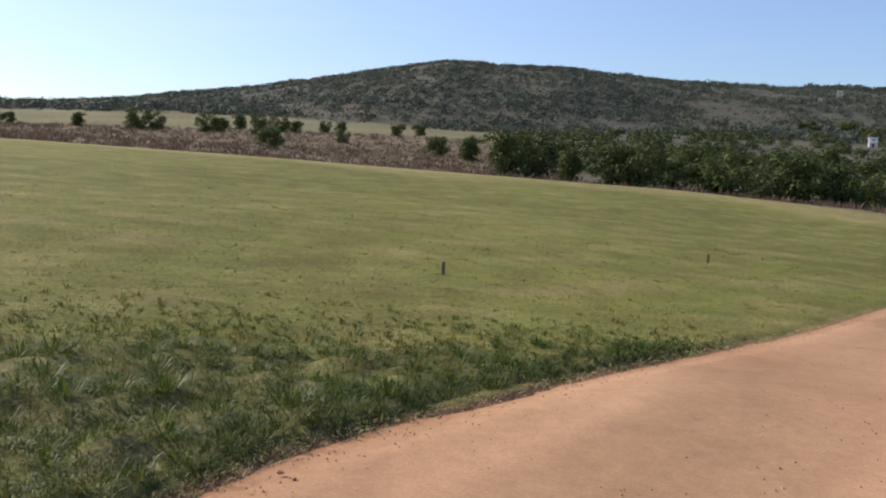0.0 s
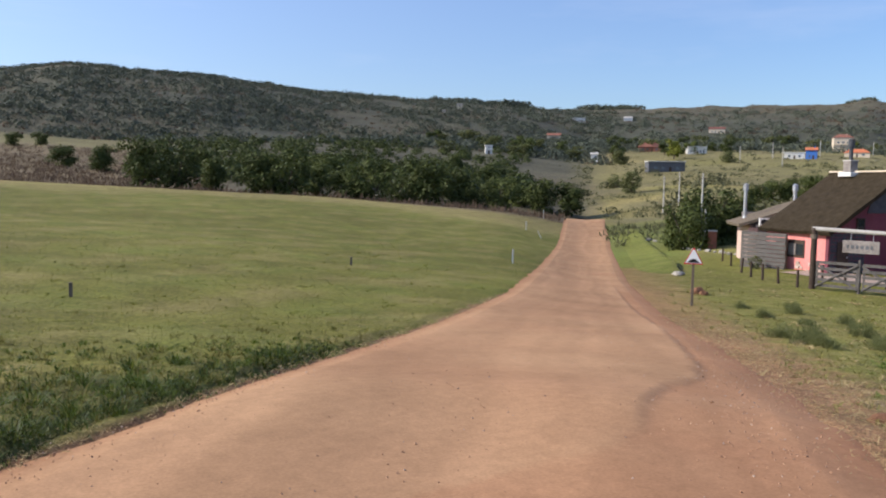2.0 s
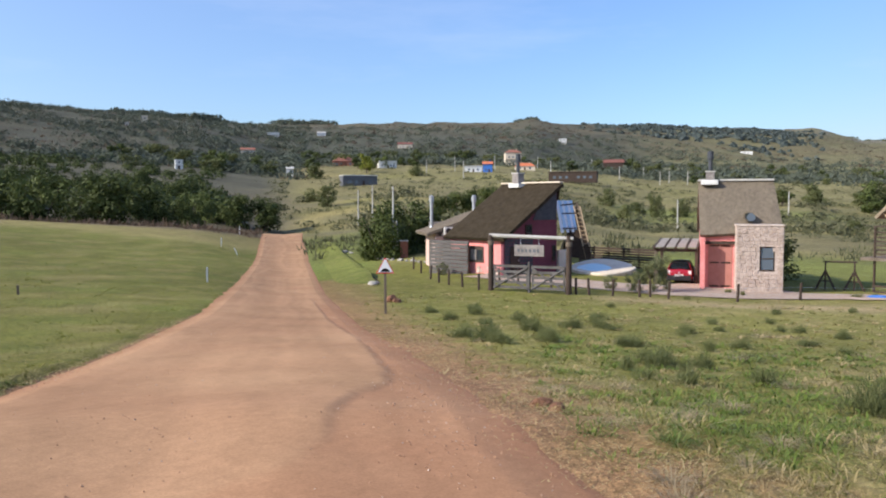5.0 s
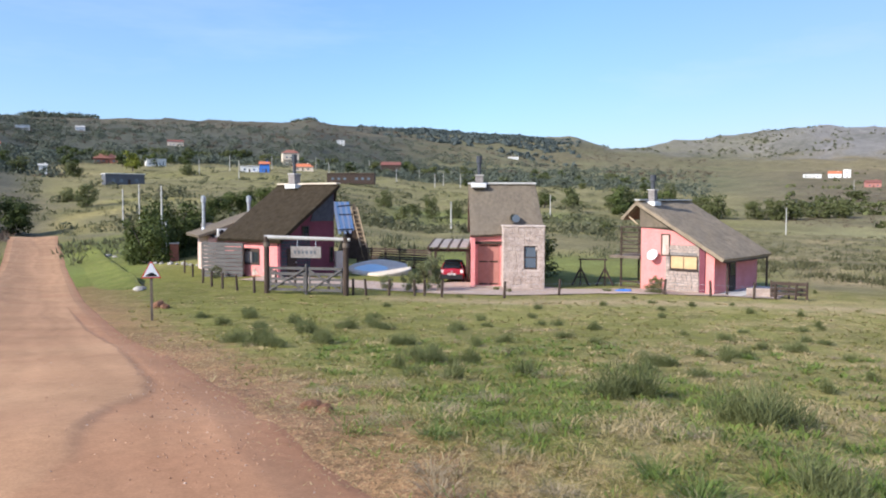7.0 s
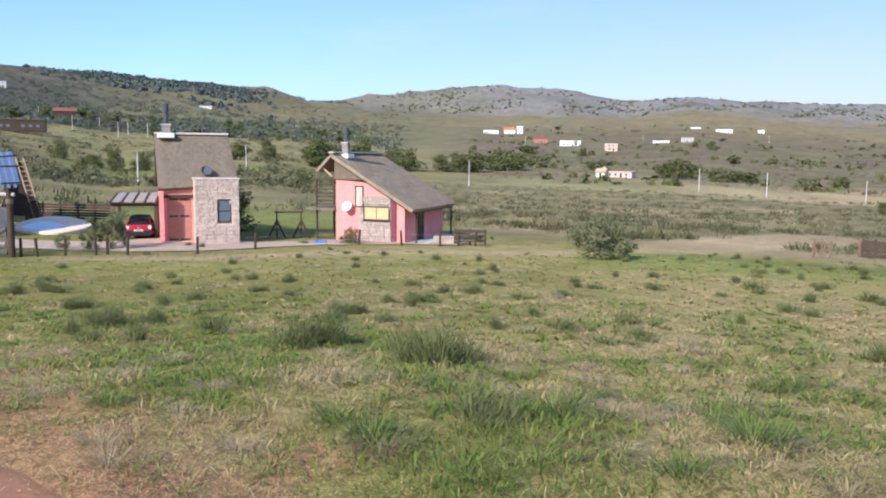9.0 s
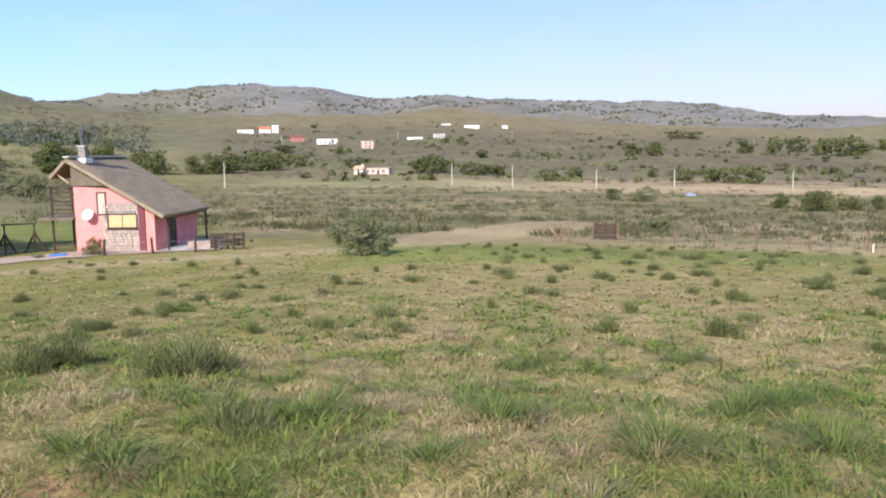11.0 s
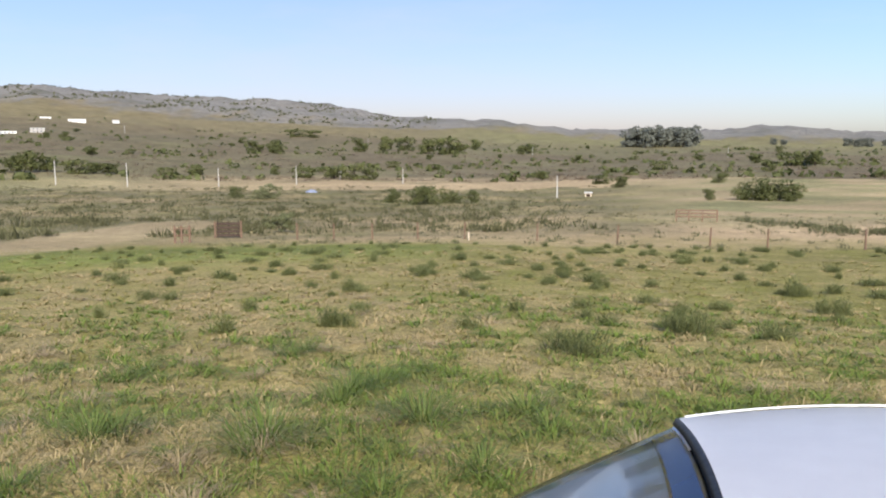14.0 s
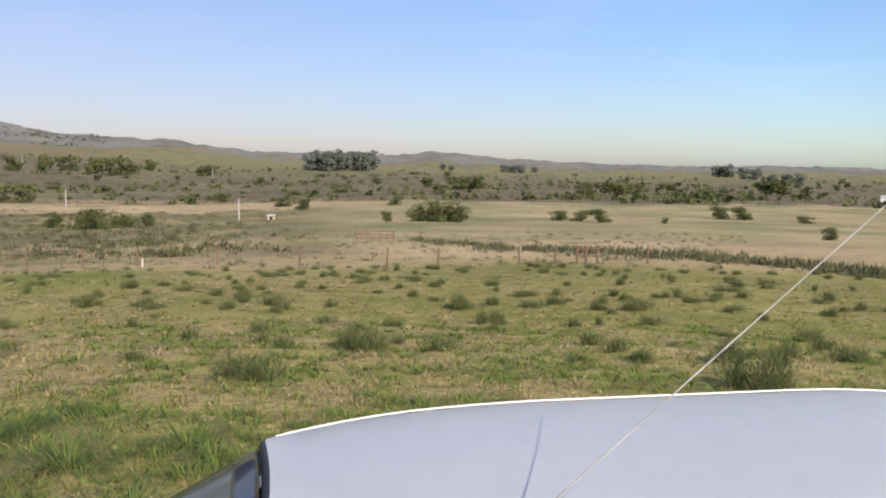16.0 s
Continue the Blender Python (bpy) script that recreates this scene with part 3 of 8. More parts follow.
def cover_colours(x, y):
    d, b = np.hypot(x, y), (np.degrees(np.arctan2(x, y)) + 40) % 360 - 40
    w = [np.zeros_like(x) for _ in range(11)]
    n1, n2, n3 = wobble(x, y, 6, 1), wobble(x, y, 40, 2), wobble(x, y, 250, 3)
    ld = d * (1 + .06 * n2 + .05 * n3)
    left = np.clip((36 - b) / 3, 0, 1)
    right = 1 - left
    near = 1 - np.clip((ld - 118) / 8, 0, 1)
    # the sown field and, behind its crest, brown scrub, meadow and the wooded hill
    w[FIELD] += left * near
    w[STRAW] += left * near * (.12 + .7 * np.clip((ld - 96) / 14, 0, 1) + .35 * np.clip(wobble(x, y, 7, 81) + .5 * wobble(x, y, 2.5, 83), 0, 1))
    w[LUSH] += left * near * .55 * np.clip(wobble(x, y, 11, 82) + .4 * wobble(x, y, 3, 84), 0, 1)
    w[BROWN] += left * band(ld, 118, 330, 10) * 1.2
    w[BROWN] += left * band(ld, 300, 480, 30) * .5
    w[MEADOW] += left * band(ld, 300, 480, 30) * .5 * np.clip((9 - b) / 8, 0.05, 1)
    w[WOODS] += left * band(ld, 130, 480, 30) * np.clip((b - 4) / 8, 0, 1) * 2
    hill = np.clip((ld - 430) / 60, 0, 1)
    w[WOODS] += left * hill * .8
    w[BROWN] += left * hill * np.clip(.2 + n3, 0, 1) * .35
    # the pasture that falls away to the right of the road
    far = np.clip((ld - 62) / 10, 0, 1)
    w[GRASS] += right * (1 - far) * (.75 + .5 * n1)
    w[STRAW] += right * (1 - far) * np.clip(.42 + .5 * n2 + .5 * n1, 0, 1) * np.clip((b - 58) / 40, .15, 1)
    east = np.clip((b - 80) / 6, 0, 1)
    town = right * (1 - east)
    open_land = np.clip((720 - ld) / 160, 0, 1)
    w[GRASS] += town * far * np.clip(.4 + n2, .1, 1) * .7 * open_land
    w[STRAW] += town * far * .3 * open_land
    w[HEATH] += town * band(ld, 80, 700, 30) * np.clip(.5 + wobble(x, y, 70, 40), 0, 1.4)
    w[WOODS] += town * band(ld, 100, 330, 40) * np.clip(.3 + wobble(x, y, 45, 37), 0, 1) * 1.2
    w[MEADOW] += town * band(ld, 300, 720, 40) * np.clip((b - 37) / 4, 0, 1) * .5
    w[HEATH] += town * band(ld, 85, 900, 25) * np.clip(.8 + n3 + .6 * n2, .2, 1.6)
    pines = np.clip((b - 57) / 6, 0, 1)
    w[WOODS] += town * np.clip((ld - 620) / 150, 0, 1) * (1.6 - 1.2 * pines)
    w[MEADOW] += town * np.clip((ld - 620) / 150, 0, 1) * pines * .6
    w[HEATH] += town * np.clip((ld - 620) / 150, 0, 1) * pines * .6
    w[LUSH] += town * (band(ld, 55, 105, 8) * np.clip((b - 58) / 3, 0, 1) * 1.2 + band(ld, 215, 290, 12) * np.clip((b - 56) / 3, 0, 1) * np.clip((74 - b) / 4, 0, 1) * 1.6)
    w[BROWN] += town * np.clip((ld - 1150) / 350, 0, 1) * np.clip(.8 + n3, .2, 1.6)
    plain = right * east
    south = np.clip((b - 135) / 8, 0, 1)
    w[HEATH] += plain * (1 - south) * band(ld, 66, 270, 8) * 1.3
    w[DRY] += plain * band(ld, 58, 110, 8) * np.clip((b - 112) / 12, 0, 1) * (.5 + .5 * n2)
    w[DRY] += plain * south * band(ld, 85, 330, 10) * np.clip(.55 + .7 * wobble(x, y, 60, 38), .2, 1.4)
    w[MEADOW] += plain * south * band(ld, 85, 330, 10) * np.clip(.7 + n2, .2, 1)
    w[WOODS] += plain * band(ld, 335, 1200, 60) * .5
    w[BROWN] += plain * band(ld, 335, 1500, 60) * 1.5
    w[GRASS] += plain * np.clip((b - 138) / 10, 0, 1) * band(ld, 18, 62, 8) * .8
    w[DRY] += plain * (1 - south) * band(ld, 262, 400, 15) * np.clip((b - 93) / 12, .25, 1.2)
    w[MEADOW] += plain * (1 - south) * band(ld, 262, 520, 20) * np.clip(1.1 - (b - 93) / 25, .1, 1)
    w[HEATH] += plain * band(ld, 330, 900, 30) * np.clip(.8 + n3, .2, 1.2)
    w[BROWN] += plain * band(ld, 330, 900, 30) * np.clip(.6 - n3, .1, 1)
    w[MEADOW] += plain * np.clip((ld - 850) / 150, 0, 1) * np.clip((b - 123) / 5, .15, 1.3) * np.clip((2400 - ld) / 300, .05, 1)
    w[HEATH] += plain * np.clip((ld - 800) / 150, 0, 1) * np.clip(.5 + n3, .15, 1) * np.clip((2700 - ld) / 300, .12, 1)
    w[BROWN] += plain * np.clip((ld - 900) / 300, 0, 1) * .5 * np.clip((2700 - ld) / 300, .2, 1)
    w[STRAW] += plain * np.clip((ld - 1100) / 400, 0, 1) * .15 * np.clip((2700 - ld) / 300, .2, 1)
    w[ROCKY] += np.clip((ld - 2300) / 300, 0, 1) * right * np.clip(1.2 + n3, .3, 2) * 1.6
    w[WOODS] += np.clip((ld - 2200) / 300, 0, 1) * right * np.clip(1.3 * wobble(x, y, 520, 39) + .4 * n3, 0, 1) * 1.5
    # bare red soil along the right-hand edge of the road, with ragged tongues into the grass
    gap = verge_gap(x, y, ROAD_RIGHT)
    w[SOIL] += np.where(d < 60, np.clip(1.0 - (gap + .55 * wobble(x, y, 1.1, 31) - .1) / (.95 + .05 * d), 0, 1), 0) * 8 * np.clip((b - 30) / 4, 0, 1)
    # dark turf on the bank, and the dry mown track that leads past the cabins
    w[WOODS] += left * np.clip((11 - d) / 3, 0, 1) * .8
    track = verge_gap(x, y, TRACK) - np.clip((d - 50) / 35, 0, 1) * 4.5
    w[DRY] += np.clip(1.4 - track / 1.6, 0, 1) * 5
    w[MEADOW] += np.clip(1.3 - track / 3.0, 0, 1) * 1.2
    patches = green_patch(x, y)
    w[STRAW] += right * (1 - far) * np.clip(.1 - patches, 0, 1) * .9
    w[GRASS] += right * (1 - far) * np.clip(patches, 0, 1) * .9
    w[BROWN] += right * (1 - far) * .25
    w[STRAW] += plain * (1 - south) * band(ld, 66, 270, 8) * np.clip(n2 + .5 * wobble(x, y, 16, 34), 0, 1) * 1.2
    w[GRASS] += plain * (1 - south) * band(ld, 66, 270, 8) * np.clip(wobble(x, y, 26, 35), 0, 1) * .6
    w[DRY] += plain * band(ld, 56, 74, 5) * np.clip((b - 108) / 10, 0, 1) * 1.6
    w[MEADOW] += plain * band(ld, 330, 1000, 40) * np.clip(wobble(x, y, 130, 36), 0, 1) * 1.6
    w[LUSH] += right * band(d * (1 + .08 * n1), 36, 58, 5) * np.clip((b - 91) / 4, 0, 1) * np.clip((128 - b) / 8, 0, 1) * 6
    w[LUSH] += right * band(ld, 40, 135, 12) * np.clip((42 - b) / 2, 0, 1) * 2.5
    w[FIELD] += right * band(ld, 22, 78, 8) * np.clip((64 - b) / 12, 0, 1) * 2.2 + town * far * .3 * np.clip((600 - ld) / 200, 0, 1)
    for b0, d0, db, dd in ((101.4, 203, 1.6, 9), (104.6, 199, 1.4, 8), (84.4, 128, 1.6, 6), (90.1, 82, 2.2, 4), (120.1, 100, 3.5, 7), (127.6, 128, 4, 9), (131, 94, 4, 7), (97, 150, 2, 5)):
        w[DRY] += np.exp(-((b - b0) / db) ** 2 - ((d - d0) / dd) ** 2) * np.clip(.6 + wobble(x, y, 5, 44), 0, 1.4) * 4
    back = np.clip((b - 185) / 5, 0, 1)
    w[GRASS] += back
    w = np.clip(np.array(w), 0, None) + 1e-4
    w /= w.sum(axis=0)
    return np.tensordot(COVERS.T, w, axes=1).T


def paint(me, colours):
    att = me.color_attributes.new("cover", "FLOAT_COLOR", "POINT")
    rgba = np.ones((len(colours), 4), dtype=np.float32)
    rgba[:, :colours.shape[1]] = colours
    att.data.foreach_set("color", rgba.ravel())


def on_road(x, y):
    inside = np.zeros(x.shape, bool)
    px, py = ROAD_RING[:, 0], ROAD_RING[:, 1]
    for i in range(len(px)):
        j = i - 1
        cross = ((py[i] > y) != (py[j] > y)) & (x < (px[j] - px[i]) * (y - py[i]) / (py[j] - py[i] + 1e-12) + px[i])
        inside ^= cross
    return inside


def build_ground():
    """The ground as one sheet; returns its heights on the grid."""
    nb, nr = len(BEARINGS), len(RANGES)
    bb, rr = np.meshgrid(np.radians(BEARINGS), RANGES)
    x, y = rr * np.sin(bb), rr * np.cos(bb)
    z = HEIGHT.copy()
    z += -.03 + .03 * wobble(x, y, 2.2, 5) * np.clip(rr / 6, 0, 1) * np.clip(80 / rr, 0, 1)
    # the turf stands a hand's width above the road on its left side, and is lumpy there
    bearing = np.degrees(bb)
    gap = verge_gap(x, y, ROAD_LEFT)
    outer = (bearing < 30) & (rr > np.interp(bearing, [q[0] for q in ROAD_LEFT], [q[1] for q in ROAD_LEFT]))
    z += np.where(outer, .13 * np.clip(gap / .16, 0, 1) * np.exp(-gap / 2.5) * np.clip((40 - rr) / 30, 0, 1), 0)
    z += np.where(outer, (.075 * wobble(x, y, .8, 41) + .06 * wobble(x, y, 2.3, 42)) * np.clip((13 - rr) / 5, 0, 1) * np.clip(gap / .5, 0, 1), 0)
    z += np.where((bearing > 75) & (rr > 3.5), .045 * wobble(x, y, 1.5, 43) * np.clip((22 - rr) / 8, 0, 1), 0)
    z += wobble(x, y, 90, 6) * np.clip((rr - 300) / 500, 0, 1) * rr * .0016
    z += wobble(x, y, 420, 7) * np.clip((rr - 700) / 900, 0, 1) * rr * .0022
    bed = np.clip(np.minimum(verge_gap(x, y, ROAD_LEFT), verge_gap(x, y, ROAD_RIGHT)) / .8, 0, 1) * (rr < 70)
    z -= np.where(on_road(x, y), .1 * bed, 0)  # the road's bed is dug into the ground
    verts = np.stack([x.ravel(), y.ravel(), z.ravel()], 1)
    centre = len(verts)
    verts = np.vstack([verts, [[0, 0, 0]]])
    i = np.arange(nr - 1)[:, None] * nb
    j = np.arange(nb)[None, :]
    k = (j + 1) % nb
    faces = np.stack([i + j, i + nb + j, i + nb + k, i + k], -1).reshape(-1, 4).tolist()
    faces += [(centre, q, (q + 1) % nb) for q in range(nb)]
    me = bpy.data.meshes.new("ground")
    me.from_pydata(verts.tolist(), [], faces)
    me.polygons.foreach_set("use_smooth", [True] * len(me.polygons))
    verge = np.clip(verge_gap(verts[:, 0], verts[:, 1], ROAD_RIGHT) / 1.2, .15, 1)
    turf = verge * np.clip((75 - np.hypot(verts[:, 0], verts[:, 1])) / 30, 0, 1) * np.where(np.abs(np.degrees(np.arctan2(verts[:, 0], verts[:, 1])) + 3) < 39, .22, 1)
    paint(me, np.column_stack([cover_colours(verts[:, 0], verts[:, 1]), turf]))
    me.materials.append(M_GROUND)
    me.flip_normals() if me.polygons[0].normal.z < 0 else None
    tagged(new("ground", me), "rolling pasture, heath and hills under open sky", "ground", kind="structure")
    return z


SCARP = [(34.6, 60), (36.34, 41.1), (37.64, 27.7), (39.39, 20.8), (40.7, 15.0), (41.62, 12.4), (41.39, 10.7), (39.66, 10.05), (38.1, 8.3), (36.9, 7.1), (36.2, 6.6), (31, 6.0)]


def beyond(x, y):
    """How far a point lies past the broken edge of the packed surface (negative on it)."""
    pts = [(d * math.sin(radians(b)), d * math.cos(radians(b))) for b, d in SCARP]
    best, sign = 1e6, 1
    for (ax, ay), (bx, by) in zip(pts, pts[1:]):
        ux, uy = bx - ax, by - ay
        t = min(1, max(0, ((x - ax) * ux + (y - ay) * uy) / (ux * ux + uy * uy)))
        gap = math.hypot(x - ax - t * ux, y - ay - t * uy)
        if gap < best - 1e-9:
            best, sign = gap, (1 if ux * (y - ay) - uy * (x - ax) > 0 else -1)
    return best * sign


def build_road():
    edges = []
    sides = [[Vector((d * math.sin(radians(b)), d * math.cos(radians(b)), 0)) for b, d in side] for side in (ROAD_LEFT, ROAD_RIGHT)]
    counts = [max(12, int(max((q - p).length for p, q in ((s[i], s[i + 1]) for s in sides)) / (.2 if i < 9 else .6))) for i in range(len(ROAD_LEFT) - 1)]
    for pts in sides:
        line = []
        for p, q, steps in zip(pts, pts[1:], counts):
            line += [p.lerp(q, s / steps) for s in range(steps)]
        line.append(pts[-1])
        for _ in range(10):
            line = [line[0]] + [(a + b * 2 + c) / 4 for a, b, c in zip(line, line[1:], line[2:])] + [line[-1]]
        edges.append(line)
    across = 104
    verts, cols, faces = [], [], []
    rows = len(edges[0])
    for i in range(rows):
        a, b = edges[0][i], edges[1][i]
        for j in range(across + 1):
            u = j / across
            p = a.lerp(b, u)
            rag = (noise.noise((p.x * .9, p.y * .9, 3)) * .28 + noise.noise((p.x * 3, p.y * 3, 9)) * .12)
            if j in (0, across):
                p = p + (b - a).normalized() * rag * (1 if j == 0 else -1)
            if j == across:
                p = p + (b - a).normalized() * .3
            edge = min(u, 1 - u)
            rise = .075 * min(1, edge * 10) - .055
            way = u + .16 * noise.noise((p.x * .11, p.y * .11, 6)) + .05 * noise.noise((p.x * .5, p.y * .5, 7))
            ruts = -.007 * math.exp(-((way - .33) / .09) ** 2) - .007 * math.exp(-((way - .66) / .09) ** 2)
            verts.append((p.x, p.y, land(p.x, p.y) + .035 + rise + ruts + .005 * noise.noise((p.x * 1.5, p.y * 1.5, 1))))
            n = .5 + .5 * noise.noise((p.x * .35, p.y * .35, 5))
            pale, red, brown = Vector((.410, .243, .134)), Vector((.318, .152, .082)), Vector((.262, .148, .080))
            d = math.hypot(p.x, p.y)
            side = beyond(p.x, p.y) + .10 * noise.noise((p.x * 2.2, p.y * 2.2, 8)) + .05 * noise.noise((p.x * 7, p.y * 7, 8))
            loose = min(1, max(0, side / .12)) * min(1, max(0, (44 - d) / 10))
            rut = max(math.exp(-((way - .30) / .12) ** 2), math.exp(-((way - .64) / .12) ** 2))
            c = red.lerp(pale, min(1, max(0, .55 + .6 * n)) * (1 - .55 * loose * min(1, .3 + u * .9)) * min(1, edge * 10 + .25))
            c = c.lerp(brown, .14 * rut * (.2 + .8 * n))
            blot = noise.noise((p.x * .42, p.y * .42, 15)) + .5 * noise.noise((p.x * 1.3, p.y * 1.3, 16))
            c = c.lerp(brown, .6 * min(1, max(0, blot * 1.1 + .05)) * (1 - .5 * loose))
            c = c.lerp(pale * 1.06, .5 * min(1, max(0, -blot - .1)))
            streak = noise.noise((way * 9.7, i * .013, 4.3)) + .7 * noise.noise((way * 23.3, i * .021, 14.7))
            c = c * (1 + .14 * streak * min(1, edge * 8) + .06 * noise.noise((p.x * 4, p.y * 4, 17)))
            x, y, z = verts[-1]
            verts[-1] = (x, y, z - .032 * loose * min(1, (1 - u) * 9) * min(1, max(0, (d - 6.4) / 1.6)) - .008 * max(0, 1 - (1 - u) * 9))
            if j == across:  # the packed surface runs out under the verge
                verts[-1] = (x, y, verts[-1][2] - .10)
            cols.append(tuple(c))
    w = across + 1
    for i in range(rows - 1):
        for j in range(across):
            faces.append((i * w + j, i * w + j + 1, (i + 1) * w + j + 1, (i + 1) * w + j))
    me = bpy.data.meshes.new("road")
    me.from_pydata(verts, [], faces)
    me.polygons.foreach_set("use_smooth", [True] * len(me.polygons))
    paint(me, np.array(cols))
    me.materials.append(M_DIRT)
    if me.polygons[len(me.polygons) // 2].normal.z < 0:
        me.flip_normals()
    tagged(new("road", me), "rutted red dirt road with ragged grassy edges", "road", kind="structure")
    # the worn turf stands on a dark, undercut lip of soil along the left edge
    lip, lip_cols = [], []
    profile = [(.20, .0, 0), (.08, .015, 0), (.0, .06, .15), (-.03, .09, .6), (-.15, .10, 1), (-.45, .05, 1), (-.8, -.08, 1)]
    soil, turf = Vector((.20, .115, .066)), Vector((.12, .118, .03))
    keep = [i for i in range(rows) if 3 < (edges[0][i] - Vector((0, 0, 0))).length < 30]
    for i in keep:
        a, b = Vector(verts[i * w]), Vector(verts[i * w + across])
        inward = (b - a).normalized()
        rag = .14 * noise.noise((a.x * 1.7, a.y * 1.7, 21)) + .12 * noise.noise((a.x * 6, a.y * 6, 22))
        tall = max(.12, .42 + .6 * noise.noise((a.x * .8, a.y * .8, 23))) * max(0, min(1, (17 - a.length) / 9))
        for off, high, green in profile:
            p = a + inward * (off + rag)
            lip.append((p.x, p.y, land(p.x, p.y) - .01 + high * tall + (.03 * noise.noise((p.x * 3, p.y * 3, 24)) if green == 1 else 0)))
            lip_cols.append((*soil.lerp(turf, green), .6 * green))
    k = len(profile)
    me = bpy.data.meshes.new("bank")
    me.from_pydata(lip, [], [(i * k + j, (i + 1) * k + j, (i + 1) * k + j + 1, i * k + j + 1) for i in range(len(keep) - 1) for j in range(k - 1)])
    me.polygons.foreach_set("use_smooth", [True] * len(me.polygons))
    paint(me, np.array(lip_cols))
    me.materials.append(M_GROUND)
    if sum(p.normal.z for p in me.polygons) < 0:
        me.flip_normals()
    tagged(new("bank", me), "dark eroded lip of turf and soil beside the road", "bank", kind="structure")
    return edges


ROAD = build_road()
ROAD_RING = np.array([(p.x, p.y) for p in ROAD[0][::4]] + [(p.x, p.y) for p in ROAD[1][::-4]])
ROAD_BED = HEIGHT
HEIGHT = build_ground()  # from here on things stand on the finished surface




def ditch_bank():
    """A low turf ridge whose steep, bare side drops into a ditch beside the road."""
    line = [spot(b, d) for b, d in [(37.47, 119.5), (38.23, 102.7), (39.11, 84.4), (40.02, 65.5), (40.97, 53.6)]]
    for _ in range(3):
        line = [q for a, b in zip(line, line[1:]) for q in (a, (a + b) / 2)] + [line[-1]]
    soil, turf = Vector((.06, .045, .03)), Vector((.135, .155, .034))
    profile = [(-3.2, -.08, 1), (-1.6, .20, 1), (-.4, .46, 1), (0, .50, .8), (.12, .2, 0), (.5, -.12, 0), (1.0, -.1, .6)]
    verts, cols = [], []
    for i, p in enumerate(line):
        a, b = line[max(0, i - 1)], line[min(len(line) - 1, i + 1)]
        way = (b - a).normalized()
        out = Vector((-way.y, way.x, 0))
        out = out if out.x > 0 else -out
        tall = min(1, i / 4, (len(line) - 1 - i) / 4) * (1 + .5 * noise.noise((p.x * .7, p.y * .7, 2)))
        for off, high, green in profile:
            q = p + out * (off + .15 * noise.noise((p.x, p.y, 7)))
            verts.append((q.x, q.y, land(q.x, q.y) + high * tall - .03))
            cols.append((*soil.lerp(turf, green), .5 * green))
    k = len(profile)
    me = bpy.data.meshes.new("ditch_bank")
    me.from_pydata(verts, [], [(i * k + j, (i + 1) * k + j, (i + 1) * k + j + 1, i * k + j + 1) for i in range(len(line) - 1) for j in range(k - 1)])
    paint(me, np.array(cols))
    me.materials.append(M_GROUND)
    if sum(p.normal.z for p in me.polygons) < 0:
        me.flip_normals()
    tagged(new("ditch_bank", me), "low grassy ridge along a shaded ditch", "bank", kind="structure")


ditch_bank()
# ---- plants ----
def leaves(rng, centres, radii, n, size, squash=.85, inner=.45):
    """n leaf quads spread through the outer parts of overlapping clumps."""
    centres, radii = np.array(centres, float), np.array(radii, float)
    pick = rng.choice(len(radii), n, p=radii ** 2 / (radii ** 2).sum())
    way = rng.normal(size=(n, 3))
    way /= np.linalg.norm(way, axis=1)[:, None]
    r = radii[pick] * (inner + (1 - inner) * rng.uniform(size=n) ** .5) * rng.uniform(.85, 1.12, n)
    p = centres[pick] + way * r[:, None] * np.array([1, 1, squash])
    nrm = way + rng.normal(size=(n, 3)) * .42 + np.array([0, 0, .25])
    nrm /= np.linalg.norm(nrm, axis=1)[:, None]
    u = np.cross(nrm, rng.normal(size=(n, 3)))
    u /= np.linalg.norm(u, axis=1)[:, None]
    v = np.cross(nrm, u)
    s = size * rng.uniform(.6, 1.4, n)[:, None]
    a, b = u * s, v * s * rng.uniform(.45, .8, n)[:, None]
    return np.stack([p - a, p - b * .9, p + a, p + b * 1.1], 1)


def blades(rng, x, y, z, height, width, lean):
    """One triangle a blade, rooted at x, y, z."""
    n = len(x)
    t, t2 = rng.uniform(0, 6.283, n), rng.uniform(0, 6.283, n)
    root = np.stack([x, y, z], 1)
    side = np.stack([np.cos(t), np.sin(t), np.zeros(n)], 1) * (width / 2)[:, None]
    tip = root + np.stack([np.cos(t2) * lean * height, np.sin(t2) * lean * height, height], 1)
    return np.stack([root - side, root + side, tip], 1)


def tree_kind(name, seed, label, category, group, leaf_mat, clumps, n, size, trunk=.3, spread=.34, low=.28, inner=.45, fat=1.0):
    """A tree one metre high, to be scaled: tapered trunk, limbs and a crown of leaves."""
    rng = np.random.RandomState(seed)
    root = thing(name, label, category, Matrix(), group)
    centres, radii = [], []
    for _ in range(clumps):
        a, q = rng.uniform(0, 6.283), rng.uniform(0, 1) ** .6
        h = rng.uniform(low, .84)
        rad = rng.uniform(.11, .19) * fat
        out = spread * q * math.sqrt(max(.05, 1 - ((h - .5) / .5) ** 2))
        centres.append((math.cos(a) * out, math.sin(a) * out, h))
        radii.append(rad)
    bm = rod(fresh(), (0, 0, -.06), (.01, 0, trunk), .035, .024, 7)
    for c in centres[:7]:
        rod(bm, (.01, 0, trunk * rng.uniform(.5, .95)), (c[0] * .9, c[1] * .9, c[2]), .016, .005, 5)
    part("trunk", bm, M_BARK, root)
    crown = leaves(rng, centres, radii, n, size, inner=inner)
    me = quads("crown", crown, leaf_mat)
    ob = new("crown", me)
    ob.parent = root
    return root


